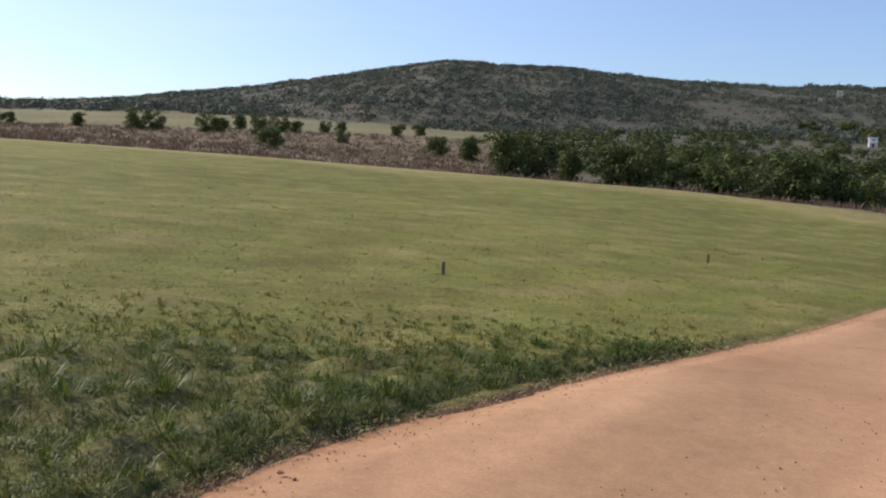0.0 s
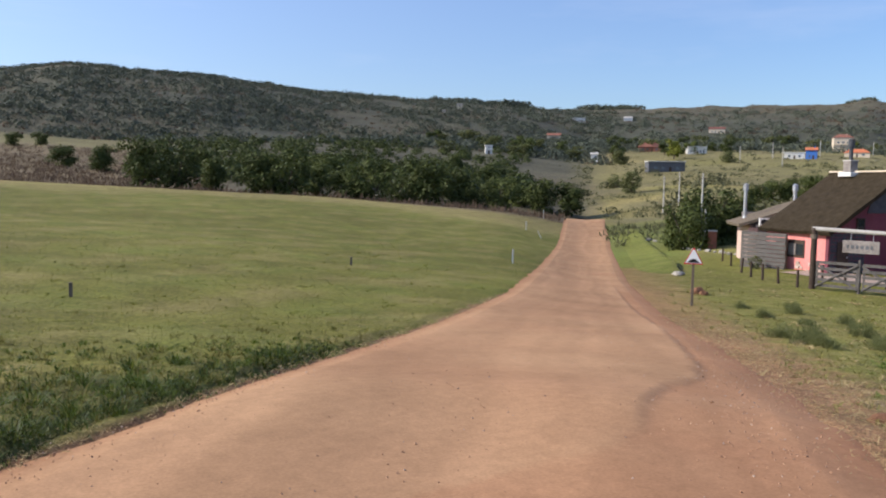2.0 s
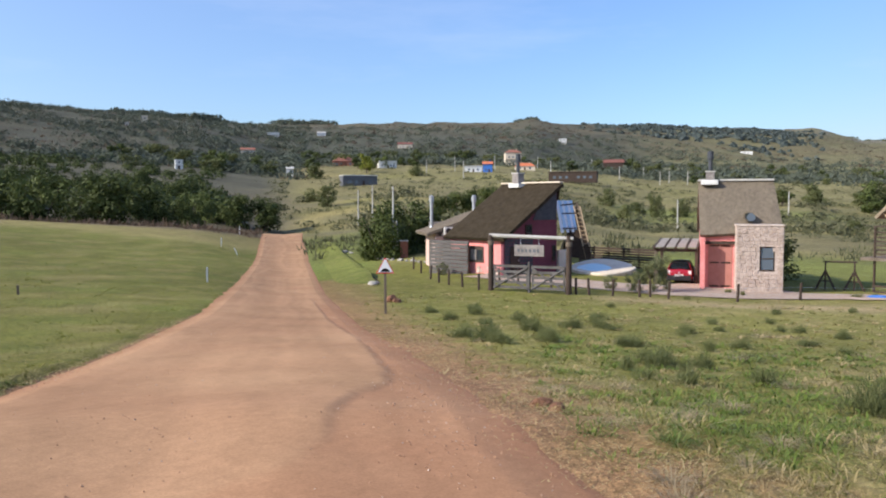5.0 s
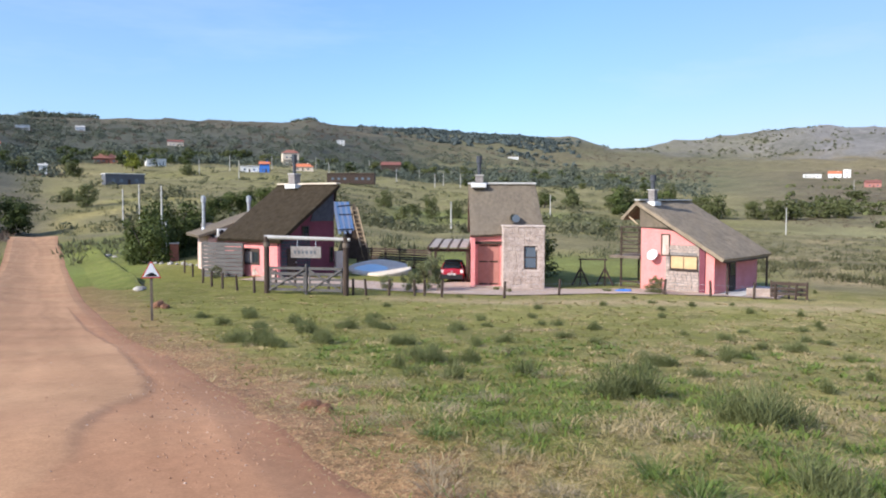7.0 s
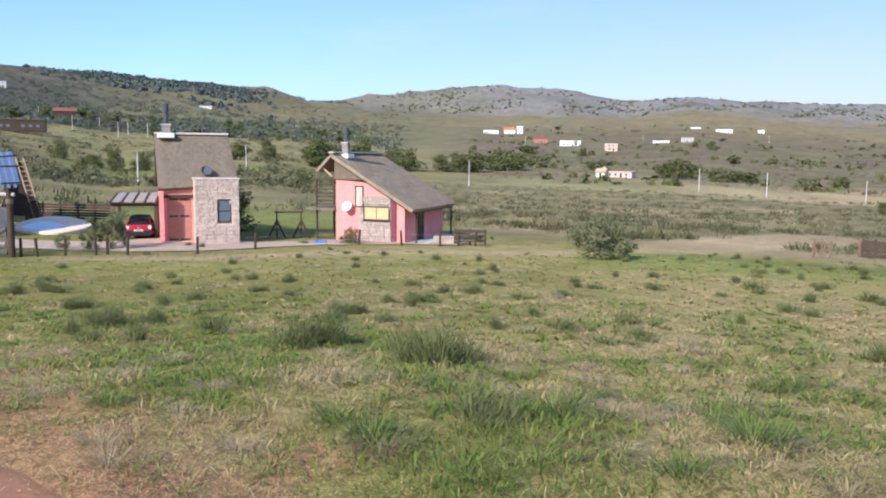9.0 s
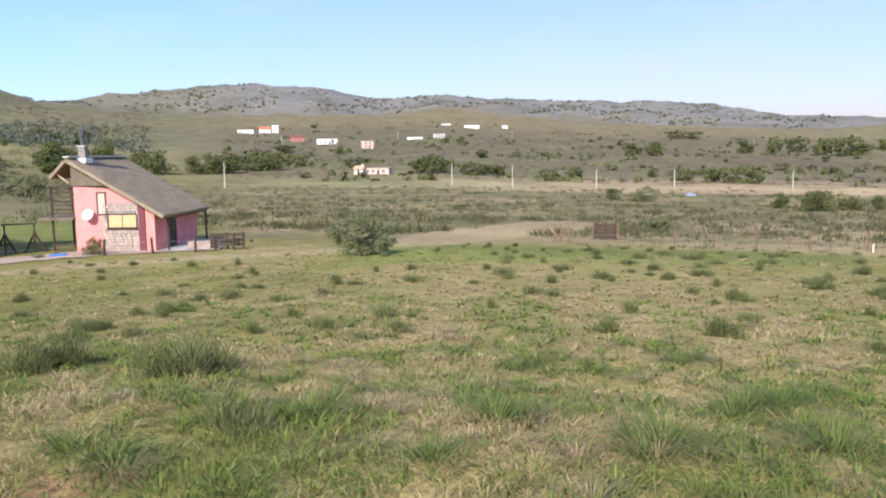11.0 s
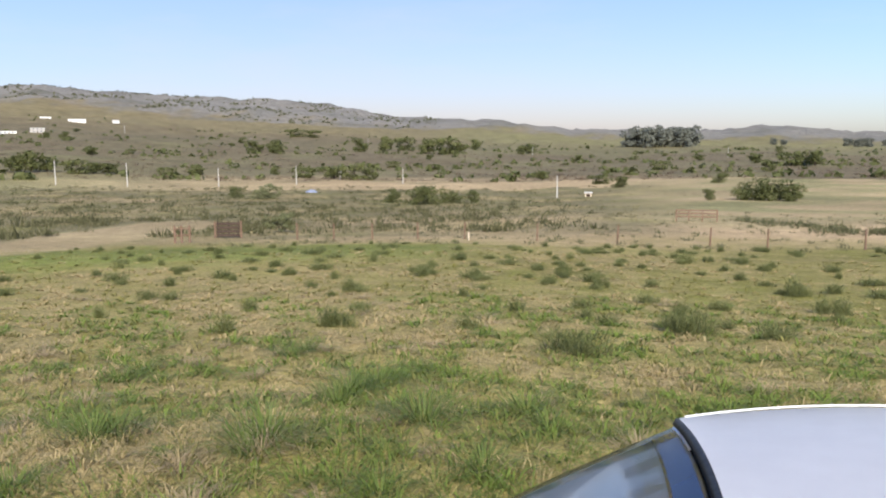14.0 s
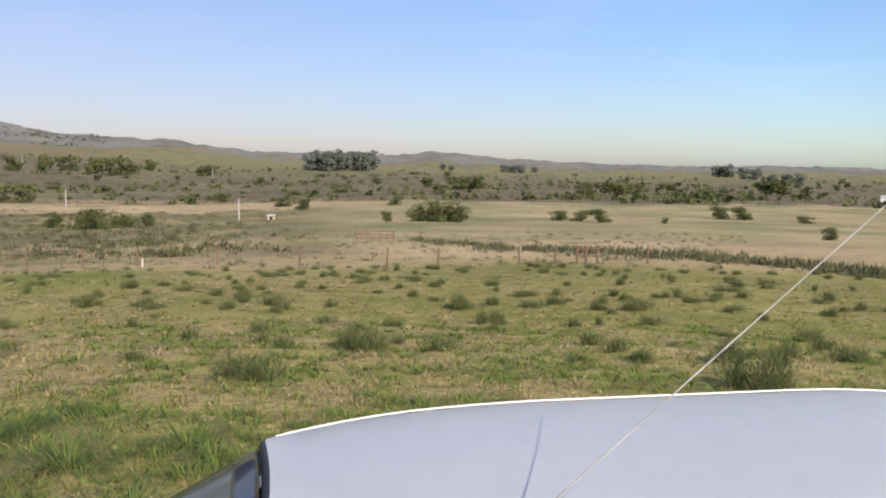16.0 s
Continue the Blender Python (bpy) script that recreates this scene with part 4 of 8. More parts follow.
OAKS = [tree_kind("tree", 11 + k, "dense dark evergreen tree with a rounded crown", "tree", "trees behind the field", M_LEAF, 26, 3800, .026, .18, .42, .06, .5, 1.15) for k in range(3)]
FAR_OAKS = [tree_kind("tree", 15 + k, "dark evergreen tree on a distant slope", "tree", "trees on the slopes", M_LEAF, 12, 900, .046, .22, .42, .16, .5, 1.25) for k in range(3)]
BUSHES = [tree_kind("bush", 31 + k, "rounded dark green bush, leafy to the ground", "bush", "bushes on the heath", M_BUSHLEAF, 18, 2000, .032, .1, .5, .1, .5, 1.4) for k in range(3)]
FAR_BUSHES = [tree_kind("bush", 35 + k, "rounded green bush, leafy to the ground", "bush", "bushes on the plain", M_BUSHLEAF, 12, 700, .055, .1, .5, .1, .5, 1.5) for k in range(3)]
PALE = [tree_kind("shrub", 41 + k, "loose grey-green shrub with thin twigs", "shrub", "shrubs in the pasture", M_LEAF_PALE, 30, 6500, .018, .2, .62, .1, .15) for k in range(2)]
GUMS = [tree_kind("eucalyptus", 51 + k, "tall grey-green eucalyptus in a distant grove", "tree", "eucalyptus grove", M_EUCA, 20, 1300, .042, .3, .30, .12, .45, 1.1) for k in range(2)]
POPLAR = [tree_kind("tree", 46, "yellow-green leafy tree beside the village houses", "tree", "", M_LEAF_YELLOW, 16, 1400, .04, .3, .34, .25, .4, 1.1)]
USED = set()


def plant(kinds, bearing, d, height, wide=1.0, rng=random.Random(5)):
    k = kinds[rng.randrange(len(kinds))]
    p = spot(bearing, d)
    m = Matrix.Translation((p.x, p.y, p.z - .03 * height)) @ Matrix.Rotation(rng.uniform(0, 6.28), 4, "Z") @ Matrix.Diagonal((height * wide, height * wide, height, 1))
    if k.name not in USED:
        USED.add(k.name)
        k.matrix_basis = m
        return k
    return copy_thing(k, m @ Matrix.Diagonal((1 / k.scale.x, 1 / k.scale.y, 1 / k.scale.z, 1)))


# dark trees behind the crest of the sown field: bearing, range, height
for b, d, h, w in [(4.3, 146, 10.2, .95), (6.4, 150, 9.6, 1), (9.0, 158, 7.0, 1.1), (11.4, 150, 9.2, 1.15), (13.6, 148, 10.0, 1.1), (15.8, 158, 8.4, 1.1), (17.4, 150, 7.4, 1.2),
                   (19.4, 150, 9.4, 1.15), (21.4, 160, 7.6, 1.1), (23.6, 150, 10.4, 1.2), (25.6, 156, 9.6, 1.1), (27.2, 162, 7.2, 1.1), (28.6, 170, 8.0, 1.1), (29.8, 185, 6.5, 1.1),
                   (31.7, 182, 8.6, 1.0), (33.2, 183, 9.0, .95)]:
    plant(OAKS, b, d, h, w)
for b, d, h in [(12.5, 190, 8), (16.5, 200, 9), (20, 210, 8.5), (24, 215, 9), (27.5, 230, 8), (2, 200, 7), (-.5, 215, 6.5), (8, 225, 8), (14, 250, 8), (22, 270, 8), (28, 280, 8), (18, 300, 8), (25.5, 320, 8)]:
    plant(OAKS, b, d, h, 1.2)
for b, d, h in [(-24, 300, 5.6), (-20.5, 285, 8.0), (-19.5, 290, 7), (-16.2, 280, 7.4), (-15.2, 290, 6), (-14.1, 330, 7), (-12.5, 270, 8), (-12, 190, 6.4), (-11.2, 320, 6.6), (-10.2, 325, 5.6),
                (-8.3, 335, 5.4), (-7.2, 330, 5.6), (-7, 250, 4.2), (-3.2, 330, 6), (-1.8, 340, 6), (-28, 310, 5)]:
    plant(OAKS, b, d, h, 1.15)
# the village's trees and the bushes on its slopes
for b, d, h in [(41.3, 84, 5.2), (42.4, 88, 6.6), (43.6, 90, 6.2), (44.4, 93, 5.6), (40.9, 86, 4.0), (45.6, 160, 5.6), (46.7, 172, 6.0), (47.7, 175, 5.8), (49.0, 168, 6.6)]:
    plant(OAKS, b, d, h, 1.05)
for b, d, h, w in [(37.6, 235, 6.4, 1.1), (36.6, 262, 4.5, 1.3), (57.0, 270, 6.0, 1.0), (58.1, 227, 4.8, 1.2), (60.4, 256, 7.4, .85), (61.9, 255, 5.9, .95), (59.3, 262, 4.2, 1.2), (72.6, 172, 2.6, 1.5), (66.8, 62, 4.2, 1.2), (67.3, 64, 3.2, 1.2),
                   (43.8, 470, 7.2, 1.4), (76.6, 507, 11.7, 1.0), (78.6, 372, 9.0, 1.3), (79.8, 361, 11.0, 1.3), (82.3, 372, 9.2, 1.2), (83.5, 374, 9.6, 1.2), (85.0, 409, 8.0, 1.4), (86.7, 430, 6.5, 1.7), (70.3, 330, 6, 1.5), (73.2, 345, 6.5, 1.5), (74.6, 420, 7, 1.5), (68.2, 350, 5.5, 1.5)]:
    plant(BUSHES, b, d, h, w)
plant(POPLAR, 40.3, 500, 14, .85)
village = random.Random(77)
for b0, b1, d0, d1, n in ((36, 44, 540, 820, 30), (44, 60, 640, 900, 26), (60, 76, 560, 950, 26), (24, 37, 420, 600, 22), (64, 78, 300, 420, 10)):
    for _ in range(n):
        plant(FAR_OAKS if village.random() < .6 else FAR_BUSHES, village.uniform(b0, b1), village.uniform(d0, d1), village.uniform(5, 12), 1.2)
# bushes and hedges on the plain
for b, d, h, w in [(121.6, 190, 3.7, 1.3), (123.2, 176, 4.6, 1.2), (124.4, 180, 4.7, 1.3), (125.9, 189, 3.5, 1.7), (127.3, 194, 3.1, 1.2), (145.6, 175, 4.0, 1.4), (146.6, 174, 5.0, 1.5), (147.7, 172, 4.6, 1.4), (148.6, 170, 3.6, 1.3),
                   (143.4, 174, 2.4, 1.2), (155.4, 182, 2.7, 1.6), (156.8, 178, 2.8, 1.7), (158.5, 171, 3.3, 1.4), (162.6, 168, 1.3, 1.4), (153.3, 358, 2.8, 1.5), (172.8, 113, 2.0, 1.1), (166.2, 206, 3.4, 1.5), (167.7, 204, 3.7, 1.5), (171.5, 192, 1.8, 2.2),
                   (111.0, 214, 3.4, 1.3), (132.2, 360, 4.9, 1.5), (136.1, 307, 4.1, 1.9), (137.4, 270, 4.4, 1.3), (143.9, 290, 3.9, 1.7), (97.6, 374, 8.0, 1.2), (98.4, 372, 10.4, 1.0), (99.3, 378, 7.5, 1.2), (100.9, 372, 7.0, 1.5), (102.0, 380, 5.6, 1.6),
                   (102.9, 385, 5.4, 1.8), (92.9, 427, 5.8, 2.0), (84.3, 381, 9.3, 1.6), (86.2, 400, 8.6, 1.4), (87.4, 405, 9.0, 1.5), (88.9, 444, 7.4, 2.0), (88.3, 580, 7.4, 2.0), (108.3, 398, 5.3, 2.0), (106.5, 400, 4.5, 1.8), (113.6, 401, 4.2, 1.4), (115.6, 371, 5.9, 1.8),
                   (117.6, 360, 6.6, 1.6), (118.8, 352, 8.2, 1.2), (120.0, 352, 6.0, 1.6), (146.2, 520, 7.6, 1.2), (119.4, 790, 14, 1.3), (121.2, 820, 15, 1.4), (122.5, 860, 17, 1.3), (124.1, 800, 15, 1.5), (125.4, 783, 20, 1.1), (126.2, 800, 13, 1.5), (127.5, 1052, 13, 1.7),
                   (112.2, 715, 10, 1.9), (113.6, 720, 11, 1.7), (115.0, 1220, 14, 1.9), (116.2, 1220, 13, 1.8), (131.3, 908, 13.5, 1.5), (130.7, 905, 9, 1.6), (169.0, 493, 10, 1.3), (170.0, 493, 11, 1.3), (148.4, 503, 9, 1.4), (149.8, 503, 10.5, 1.3), (157.4, 470, 8, 1.8), (158.9, 465, 8.5, 1.8), (159.8, 462, 6, 1.7)]:
    plant(BUSHES if d < 300 else FAR_BUSHES, b, d, h, w)
for b, d, h, w in [(113.2, 210, 4.3, 1.2), (112.4, 206, 2.8, 1.3)]:
    plant(PALE, b, d, h, w)
plain = random.Random(78)
for _ in range(60):
    b = plain.uniform(84, 178)
    plant(FAR_BUSHES, b, plain.uniform(420, 1300), plain.uniform(3, 7), plain.uniform(1.2, 1.9))
for b, d, h in [(138.1, 1290, 32), (138.6, 1300, 37), (139.2, 1280, 36), (139.8, 1300, 38), (140.4, 1290, 37), (141.0, 1300, 38), (141.6, 1290, 39), (142.1, 1310, 37), (166.0, 1500, 26), (166.6, 1490, 28), (167.6, 1500, 24), (168.3, 1500, 24),
                (151.6, 2000, 26), (152.2, 2000, 26), (152.8, 2010, 25), (153.7, 2000, 20), (147.3, 2100, 20), (147.9, 2100, 18), (169.3, 900, 13), (170.2, 900, 15), (171.0, 900, 14)]:
    plant(GUMS, b, d, h, 1.25)
# shrubs standing in the pasture
for b, d, h, w in [(93.4, 43, 2.5, 1.15), (94.6, 44, 1.9, 1.2), (113.9, 80, 2.2, 1.25)]:
    plant(PALE, b, d, h, w)


def rush_kind(seed, n, name, label, category, group, material, length, width):
    """A soft dome of fine upright twigs, about one metre across and high, to be scaled."""
    rng = np.random.RandomState(seed)
    lobes = [(rng.uniform(-.36, .36), rng.uniform(-.36, .36), rng.uniform(.4, 1.0), rng.uniform(.16, .36)) for _ in range(7)]
    pick = rng.randint(0, 7, n)
    lobe = np.array(lobes)[pick]
    a, q = rng.uniform(0, 6.283, n), rng.uniform(0, 1, n) ** .5
    r = q * lobe[:, 3]
    x, y = lobe[:, 0] + np.cos(a) * r, lobe[:, 1] + np.sin(a) * r
    top = lobe[:, 2] * np.sqrt(np.clip(1 - .8 * q * q, .05, 1))
    z = top * rng.uniform(.0, .85, n)
    root = np.stack([x, y, z - .04], 1)
    out = np.stack([np.cos(a) * q * .6, np.sin(a) * q * .6, np.ones(n)], 1) + rng.normal(size=(n, 3)) * .42
    tip = root + out * (length * rng.uniform(.5, 1.2, n))[:, None]
    t = rng.uniform(0, 6.283, n)
    side = np.stack([np.cos(t), np.sin(t), np.zeros(n)], 1) * width
    return tagged(new(name, quads(name, np.stack([root - side, root + side, tip], 1), material, 3)), label, category, group)


RUSH = [rush_kind(61 + k, 1700, "rush_tuft", "soft olive-green rush bush growing in the pasture", "grass tuft", "rush tufts", M_RUSH, .20, .0085) for k in range(3)]
RUSH_SPOTS = (
    [(48.5, 19.6, .9), (47.8, 34.5, .6), (56.3, 30.7, .6), (60.3, 15.6, .6), (62.8, 16.1, .6), (58.7, 19.7, .5), (65.2, 20.9, .5), (52.8, 22.5, .5), (51.5, 27.2, .4), (71.4, 27.3, .5), (75.4, 17.2, .6), (81.0, 20.0, .5), (84.0, 22.9, .7), (72.3, 11.3, .9), (81.0, 9.7, .8), (67.5, 32.5, .4), (76.2, 34.4, .4)],
    [(85.9, 6.7, .55), (82.8, 10.1, .8), (73.6, 11.8, .7), (76.4, 17.1, .5), (91.5, 29.0, .5), (96.9, 27.3, .5), (119.0, 23.0, .7), (118.1, 13.6, .6), (124.6, 32.3, .6), (71.9, 27.7, .5), (103.4, 35.9, .5), (114.4, 29.6, .5), (109.9, 39.3, .5), (121.0, 39.4, .5), (106.0, 48.9, .4)],
    [(134.6, 11.1, .8), (142.1, 13.9, .8), (148.8, 26.2, .9), (150.6, 21.3, .8), (133.6, 30.8, .8), (123.8, 30.9, .6), (136.2, 26.0, .6), (141.8, 38.9, .8), (150.8, 37.2, .7), (158.4, 26.2, .7), (160.8, 26.3, .8), (155.5, 28.1, .6), (144.0, 20.7, .5), (167.8, 11.3, .9), (171.5, 19.5, .7), (169.9, 15.7, .6), (167.0, 27.3, .6), (135.2, 44.3, .6), (138.9, 35.3, .5), (137.3, 48.7, .5), (120.5, 39.0, .5), (164.2, 29.8, .5)],
    [(44.8, 33.5, 0.55), (46.3, 28.8, 0.68), (47.8, 32.3, 0.80), (48.8, 20.5, 0.55), (49.9, 19.1, 0.68), (51.9, 24.0, 0.80), (56.3, 26.6, 0.55), (52.7, 19.8, 0.68), (47.0, 21.3, 0.80), (48.5, 26.7, 0.55), (50.9, 28.9, 0.68), (54.2, 26.3, 0.80), (58.4, 19.6, 0.55), (59.9, 16.4, 0.68)],
    [(172.5, 27.6, .6), (147.2, 38.3, .6), (166.3, 13.7, .6), (163.1, 42.2, .5), (158.2, 45.0, .5), (131.7, 31.7, .6), (143.2, 40.5, .6), (160.1, 30.1, .6)],
)
tufts = random.Random(9)


def tuft(kinds, b, d, h, w):
    k = kinds[tufts.randrange(len(kinds))]
    p = spot(b, d)
    m = Matrix.Translation(p) @ Matrix.Rotation(tufts.uniform(0, 6.28), 4, "Z") @ Matrix.Diagonal((w, w, h, 1))
    if k.name not in USED:
        USED.add(k.name)
        k.matrix_basis = m
    else:
        copy_thing(k, m @ Matrix.Diagonal((1 / k.scale.x, 1 / k.scale.y, 1 / k.scale.z, 1)))


for row in RUSH_SPOTS:
    for b, d, h in row:
        tuft(RUSH, b, d, h * tufts.uniform(.58, .8), h * tufts.uniform(.75, 1.0))
SMALL_RUSH = [rush_kind(65 + k, 420, "rush_tuft", "low olive-green rush tuft in the dry grass", "grass tuft", "rush tufts", M_RUSH, .34, .016) for k in range(3)]
for _ in range(170):
    tuft(SMALL_RUSH, tufts.uniform(55, 176), 13 * (62 / 13) ** tufts.uniform(0, 1), tufts.uniform(.2, .4), tufts.uniform(.28, .55))
for _ in range(130):
    tuft(SMALL_RUSH, tufts.uniform(100, 176), tufts.uniform(26, 58), tufts.uniform(.22, .5), tufts.uniform(.4, .85))
# ---- grass, heath and woods: too many to count ----
def stuff(name, corners, material, label, category, size=4):
    return tagged(new(name, quads(name, corners, material, size)), label, category, kind="stuff")


def lands(x, y, h=None):
    """Heights of the ground for arrays."""
    d = np.clip(np.hypot(x, y), .46, 4790)
    b = (np.degrees(np.arctan2(x, y)) + 40) % 360 - 40
    i = np.clip(np.searchsorted(RANGES, d) - 1, 0, len(RANGES) - 2)
    j = np.clip(np.searchsorted(BEARINGS, b, side="right") - 1, 0, len(BEARINGS) - 2)
    u = (d - RANGES[i]) / (RANGES[i + 1] - RANGES[i])
    v = np.clip((b - BEARINGS[j]) / (BEARINGS[j + 1] - BEARINGS[j]), 0, 1)
    h = HEIGHT if h is None else h
    return (h[i, j] * (1 - u) + h[i + 1, j] * u) * (1 - v) + (h[i, j + 1] * (1 - u) + h[i + 1, j + 1] * u) * v


def scatter(rng, n, b0, b1, d0, d1, power=1.0):
    b = np.radians(rng.uniform(b0, b1, n))
    d = d0 * (d1 / d0) ** (rng.uniform(0, 1, n) ** power)
    return d * np.sin(b), d * np.cos(b), d


def bare_verge(x, y):
    """Chance that a blade finds footing beside the right edge of the road."""
    return np.clip((verge_gap(x, y, ROAD_RIGHT) - .25 - .45 * wobble(x, y, 1.1, 31)) / .9, .04, 1)


def sward(name, seed, n, b0, b1, d0, d1, height, lean, material, label, keep=None, width=.0008, power=1.0):
    rng = np.random.RandomState(seed)
    x, y, d = scatter(rng, n, b0, b1, d0, d1, power)
    ok = ~on_road(x, y) & (rng.uniform(0, 1, n) < bare_verge(x, y))
    if keep is not None:
        ok &= rng.uniform(0, 1, n) < keep(x, y, d)
    x, y, d = x[ok], y[ok], d[ok]
    clump = .6 + .55 * wobble(x, y, 1.4, seed)
    h = height * rng.uniform(.45, 1.2, len(x)) * np.clip(clump, .3, 1.5)
    stuff(name, blades(rng, x, y, lands(x, y) - .03, h, np.maximum(.0045, d * width) * rng.uniform(.7, 1.5, len(x)), lean), material, label, "grass", 3)


def bank(x, y, d):
    return np.clip(1.15 - (d - 6) / 9, 0, 1)


def clumps(name, seed, n, k, b0, b1, d0, d1, height, reach, material, label, keep, width=.0011, radius=.5, spots=None):
    """Tufts of k arching blades; a blade is a folded kite, widest at its bend."""
    rng = np.random.RandomState(seed)
    x, y, d = scatter(rng, n, b0, b1, d0, d1) if spots is None else spots
    ok = ~on_road(x, y) & (rng.uniform(0, 1, len(x)) < keep(x, y, d) * bare_verge(x, y)) if spots is None else np.ones(len(x), bool)
    x, y, d = (np.repeat(v[ok], k) for v in (x, y, d))
    m = len(x)
    size = np.repeat(rng.uniform(.5, 1.25, m // k), k)
    a = rng.uniform(0, 6.283, m) + 1.2
    q = rng.uniform(0, 1, m)
    h = height * size * rng.uniform(.5, 1.1, m)
    out = reach * h * (.25 + q) * rng.uniform(.6, 1.3, m)
    drift = np.repeat(rng.uniform(-1, 1, (m // k, 2)), k, 0) * height * .5
    way = np.stack([np.cos(a), np.sin(a), np.zeros(m)], 1)
    root = np.stack([x, y, np.zeros(m)], 1) + way * (q * height * size * radius)[:, None]
    root[:, 2] = lands(root[:, 0], root[:, 1]) - .025
    tip = root + way * out[:, None] + np.column_stack([drift, h * rng.uniform(.35, 1.0, m)])
    bend = root + (tip - root) * .55
    bend[:, 2] = root[:, 2] + h * .75
    side = np.stack([-np.sin(a), np.cos(a), np.zeros(m)], 1) * (np.maximum(.0028, d * width * .62) * rng.uniform(.5, 1.2, m))[:, None]
    stuff(name, np.stack([root, bend - side, tip, bend + side], 1), material, label, "grass")


lush_at = lambda x, y, d: np.clip(.3 + 1.1 * green_patch(x, y), 0, 1)
dry_at = lambda x, y, d: np.clip(.58 - 1.0 * green_patch(x, y), .05, 1)
any_at = lambda x, y, d: np.full(len(x), .9)
sward("lush_grass", 101, 60000, -48, 34, 3.8, 14, .08, .8, M_BANK, "thick dark green grass on the road bank", bank)
sward("field_grass", 102, 90000, -42, 35, 5, 70, .10, .7, M_FIELD, "short green sown grass across the field")
sward("field_olive", 108, 50000, -42, 35, 5, 45, .11, .9, M_BANKDRY, "olive blades among the sown grass")
sward("field_straw", 103, 12000, -42, 35, 6, 70, .08, .8, M_STRAW, "pale dry blades among the sown grass", lambda x, y, d: np.clip(.4 + .6 * wobble(x, y, 9, 4), 0, 1))
sward("pasture_grass", 104, 190000, 36, 182, 3.0, 62, .12, 1.2, M_GRASS, "rough green pasture grass", lambda x, y, d: np.clip(.55 + .6 * green_patch(x, y), .15, 1))
sward("flattened_straw", 107, 70000, 42, 182, 2.6, 22, .05, 3.6, M_STRAW, "flattened dry stalks lying in the pasture", lambda x, y, d: np.clip(.62 - .6 * green_patch(x, y), .18, 1))
sward("pasture_straw", 106, 130000, 40, 182, 3.0, 62, .13, 1.5, M_STRAW, "bleached dry grass in the pasture", dry_at)
clumps("bank_tufts", 111, 5500, 14, -48, 34, 3.8, 14, .11, 1.0, M_BANK, "tufts of lush grass on the road bank", bank)
clumps("bank_olive", 112, 4000, 12, -48, 34, 3.8, 16, .13, 1.1, M_BANKDRY, "yellowing tufts on the road bank", bank)
lip_rng = np.random.RandomState(118)
lip_a, lip_b = (np.array([(p.x, p.y) for p in side]) for side in ROAD[:2])
near_lip = np.flatnonzero((np.hypot(lip_a[:, 0], lip_a[:, 1]) < 12.5) & (np.hypot(lip_a[:, 0], lip_a[:, 1]) > 3.5))
lip_i = lip_rng.choice(near_lip, 900)
lip_out = lip_a[lip_i] - lip_b[lip_i]
lip_out /= np.linalg.norm(lip_out, axis=1)[:, None]
lip_p = lip_a[lip_i] + lip_out * lip_rng.uniform(-.10, .5, (900, 1))
clumps("lip_grass", 119, 0, 12, 0, 0, 1, 1, .14, 1.2, M_BANK, "ragged grass hanging over the lip of the bank", None, spots=(lip_p[:, 0], lip_p[:, 1], np.hypot(lip_p[:, 0], lip_p[:, 1])))
clumps("field_tufts", 120, 2600, 10, -42, 35, 8, 60, .07, 1.6, M_FIELD, "darker tufts in the sown field", lambda x, y, d: np.clip(.35 + .8 * wobble(x, y, 5, 74), 0, 1))
clumps("pasture_lush", 113, 9500, 15, 52, 182, 2.6, 22, .13, 2.0, M_LUSH, "patches of lush green grass", lush_at, width=.0014)
clumps("pasture_olive", 114, 8500, 11, 40, 182, 2.6, 46, .12, 1.8, M_OLIVE, "flopped olive grass of the pasture", any_at)
clumps("pasture_dry", 115, 14000, 12, 44, 182, 2.6, 46, .11, 2.3, M_STRAW, "flopped dead grass of the pasture", dry_at)


def tussocks(name, seed, spots, n, lean, width, material, label):
    """Arching clumps of long blades at the given (bearing, range, height)."""
    rng = np.random.RandomState(seed)
    out = []
    for b, d, h in off_road(spots):
        p = spot(b, d)
        a, q = rng.uniform(0, 6.283, n), rng.uniform(0, 1, n) ** .7
        hh = h * rng.uniform(.6, 1.1, n) * (1 - .3 * q)
        reach = lean * (.2 + q) * hh
        root = np.array(p) + np.stack([np.cos(a) * q * h * .3, np.sin(a) * q * h * .3, np.full(n, -.03)], 1)
        side = np.stack([-np.sin(a), np.cos(a), np.zeros(n)], 1) * width * rng.uniform(.6, 1.3, (n, 1))
        mid = root + np.stack([np.cos(a) * reach * .45, np.sin(a) * reach * .45, hh * .8], 1)
        tip = root + np.stack([np.cos(a) * reach, np.sin(a) * reach, hh * rng.uniform(.5, 1, n)], 1)
        out += [np.stack([root - side, root + side, mid + side * .8, mid - side * .8], 1), np.stack([mid - side * .8, mid + side * .8, tip + side * .08, tip - side * .08], 1)]
    stuff(name, np.concatenate(out), material, label, "grass")


def off_road(spots):
    pts = [spot(b, d) for b, d, h in spots]
    hit = on_road(np.array([p.x for p in pts]), np.array([p.y for p in pts]))
    return [q for q, h in zip(spots, hit) if not h]


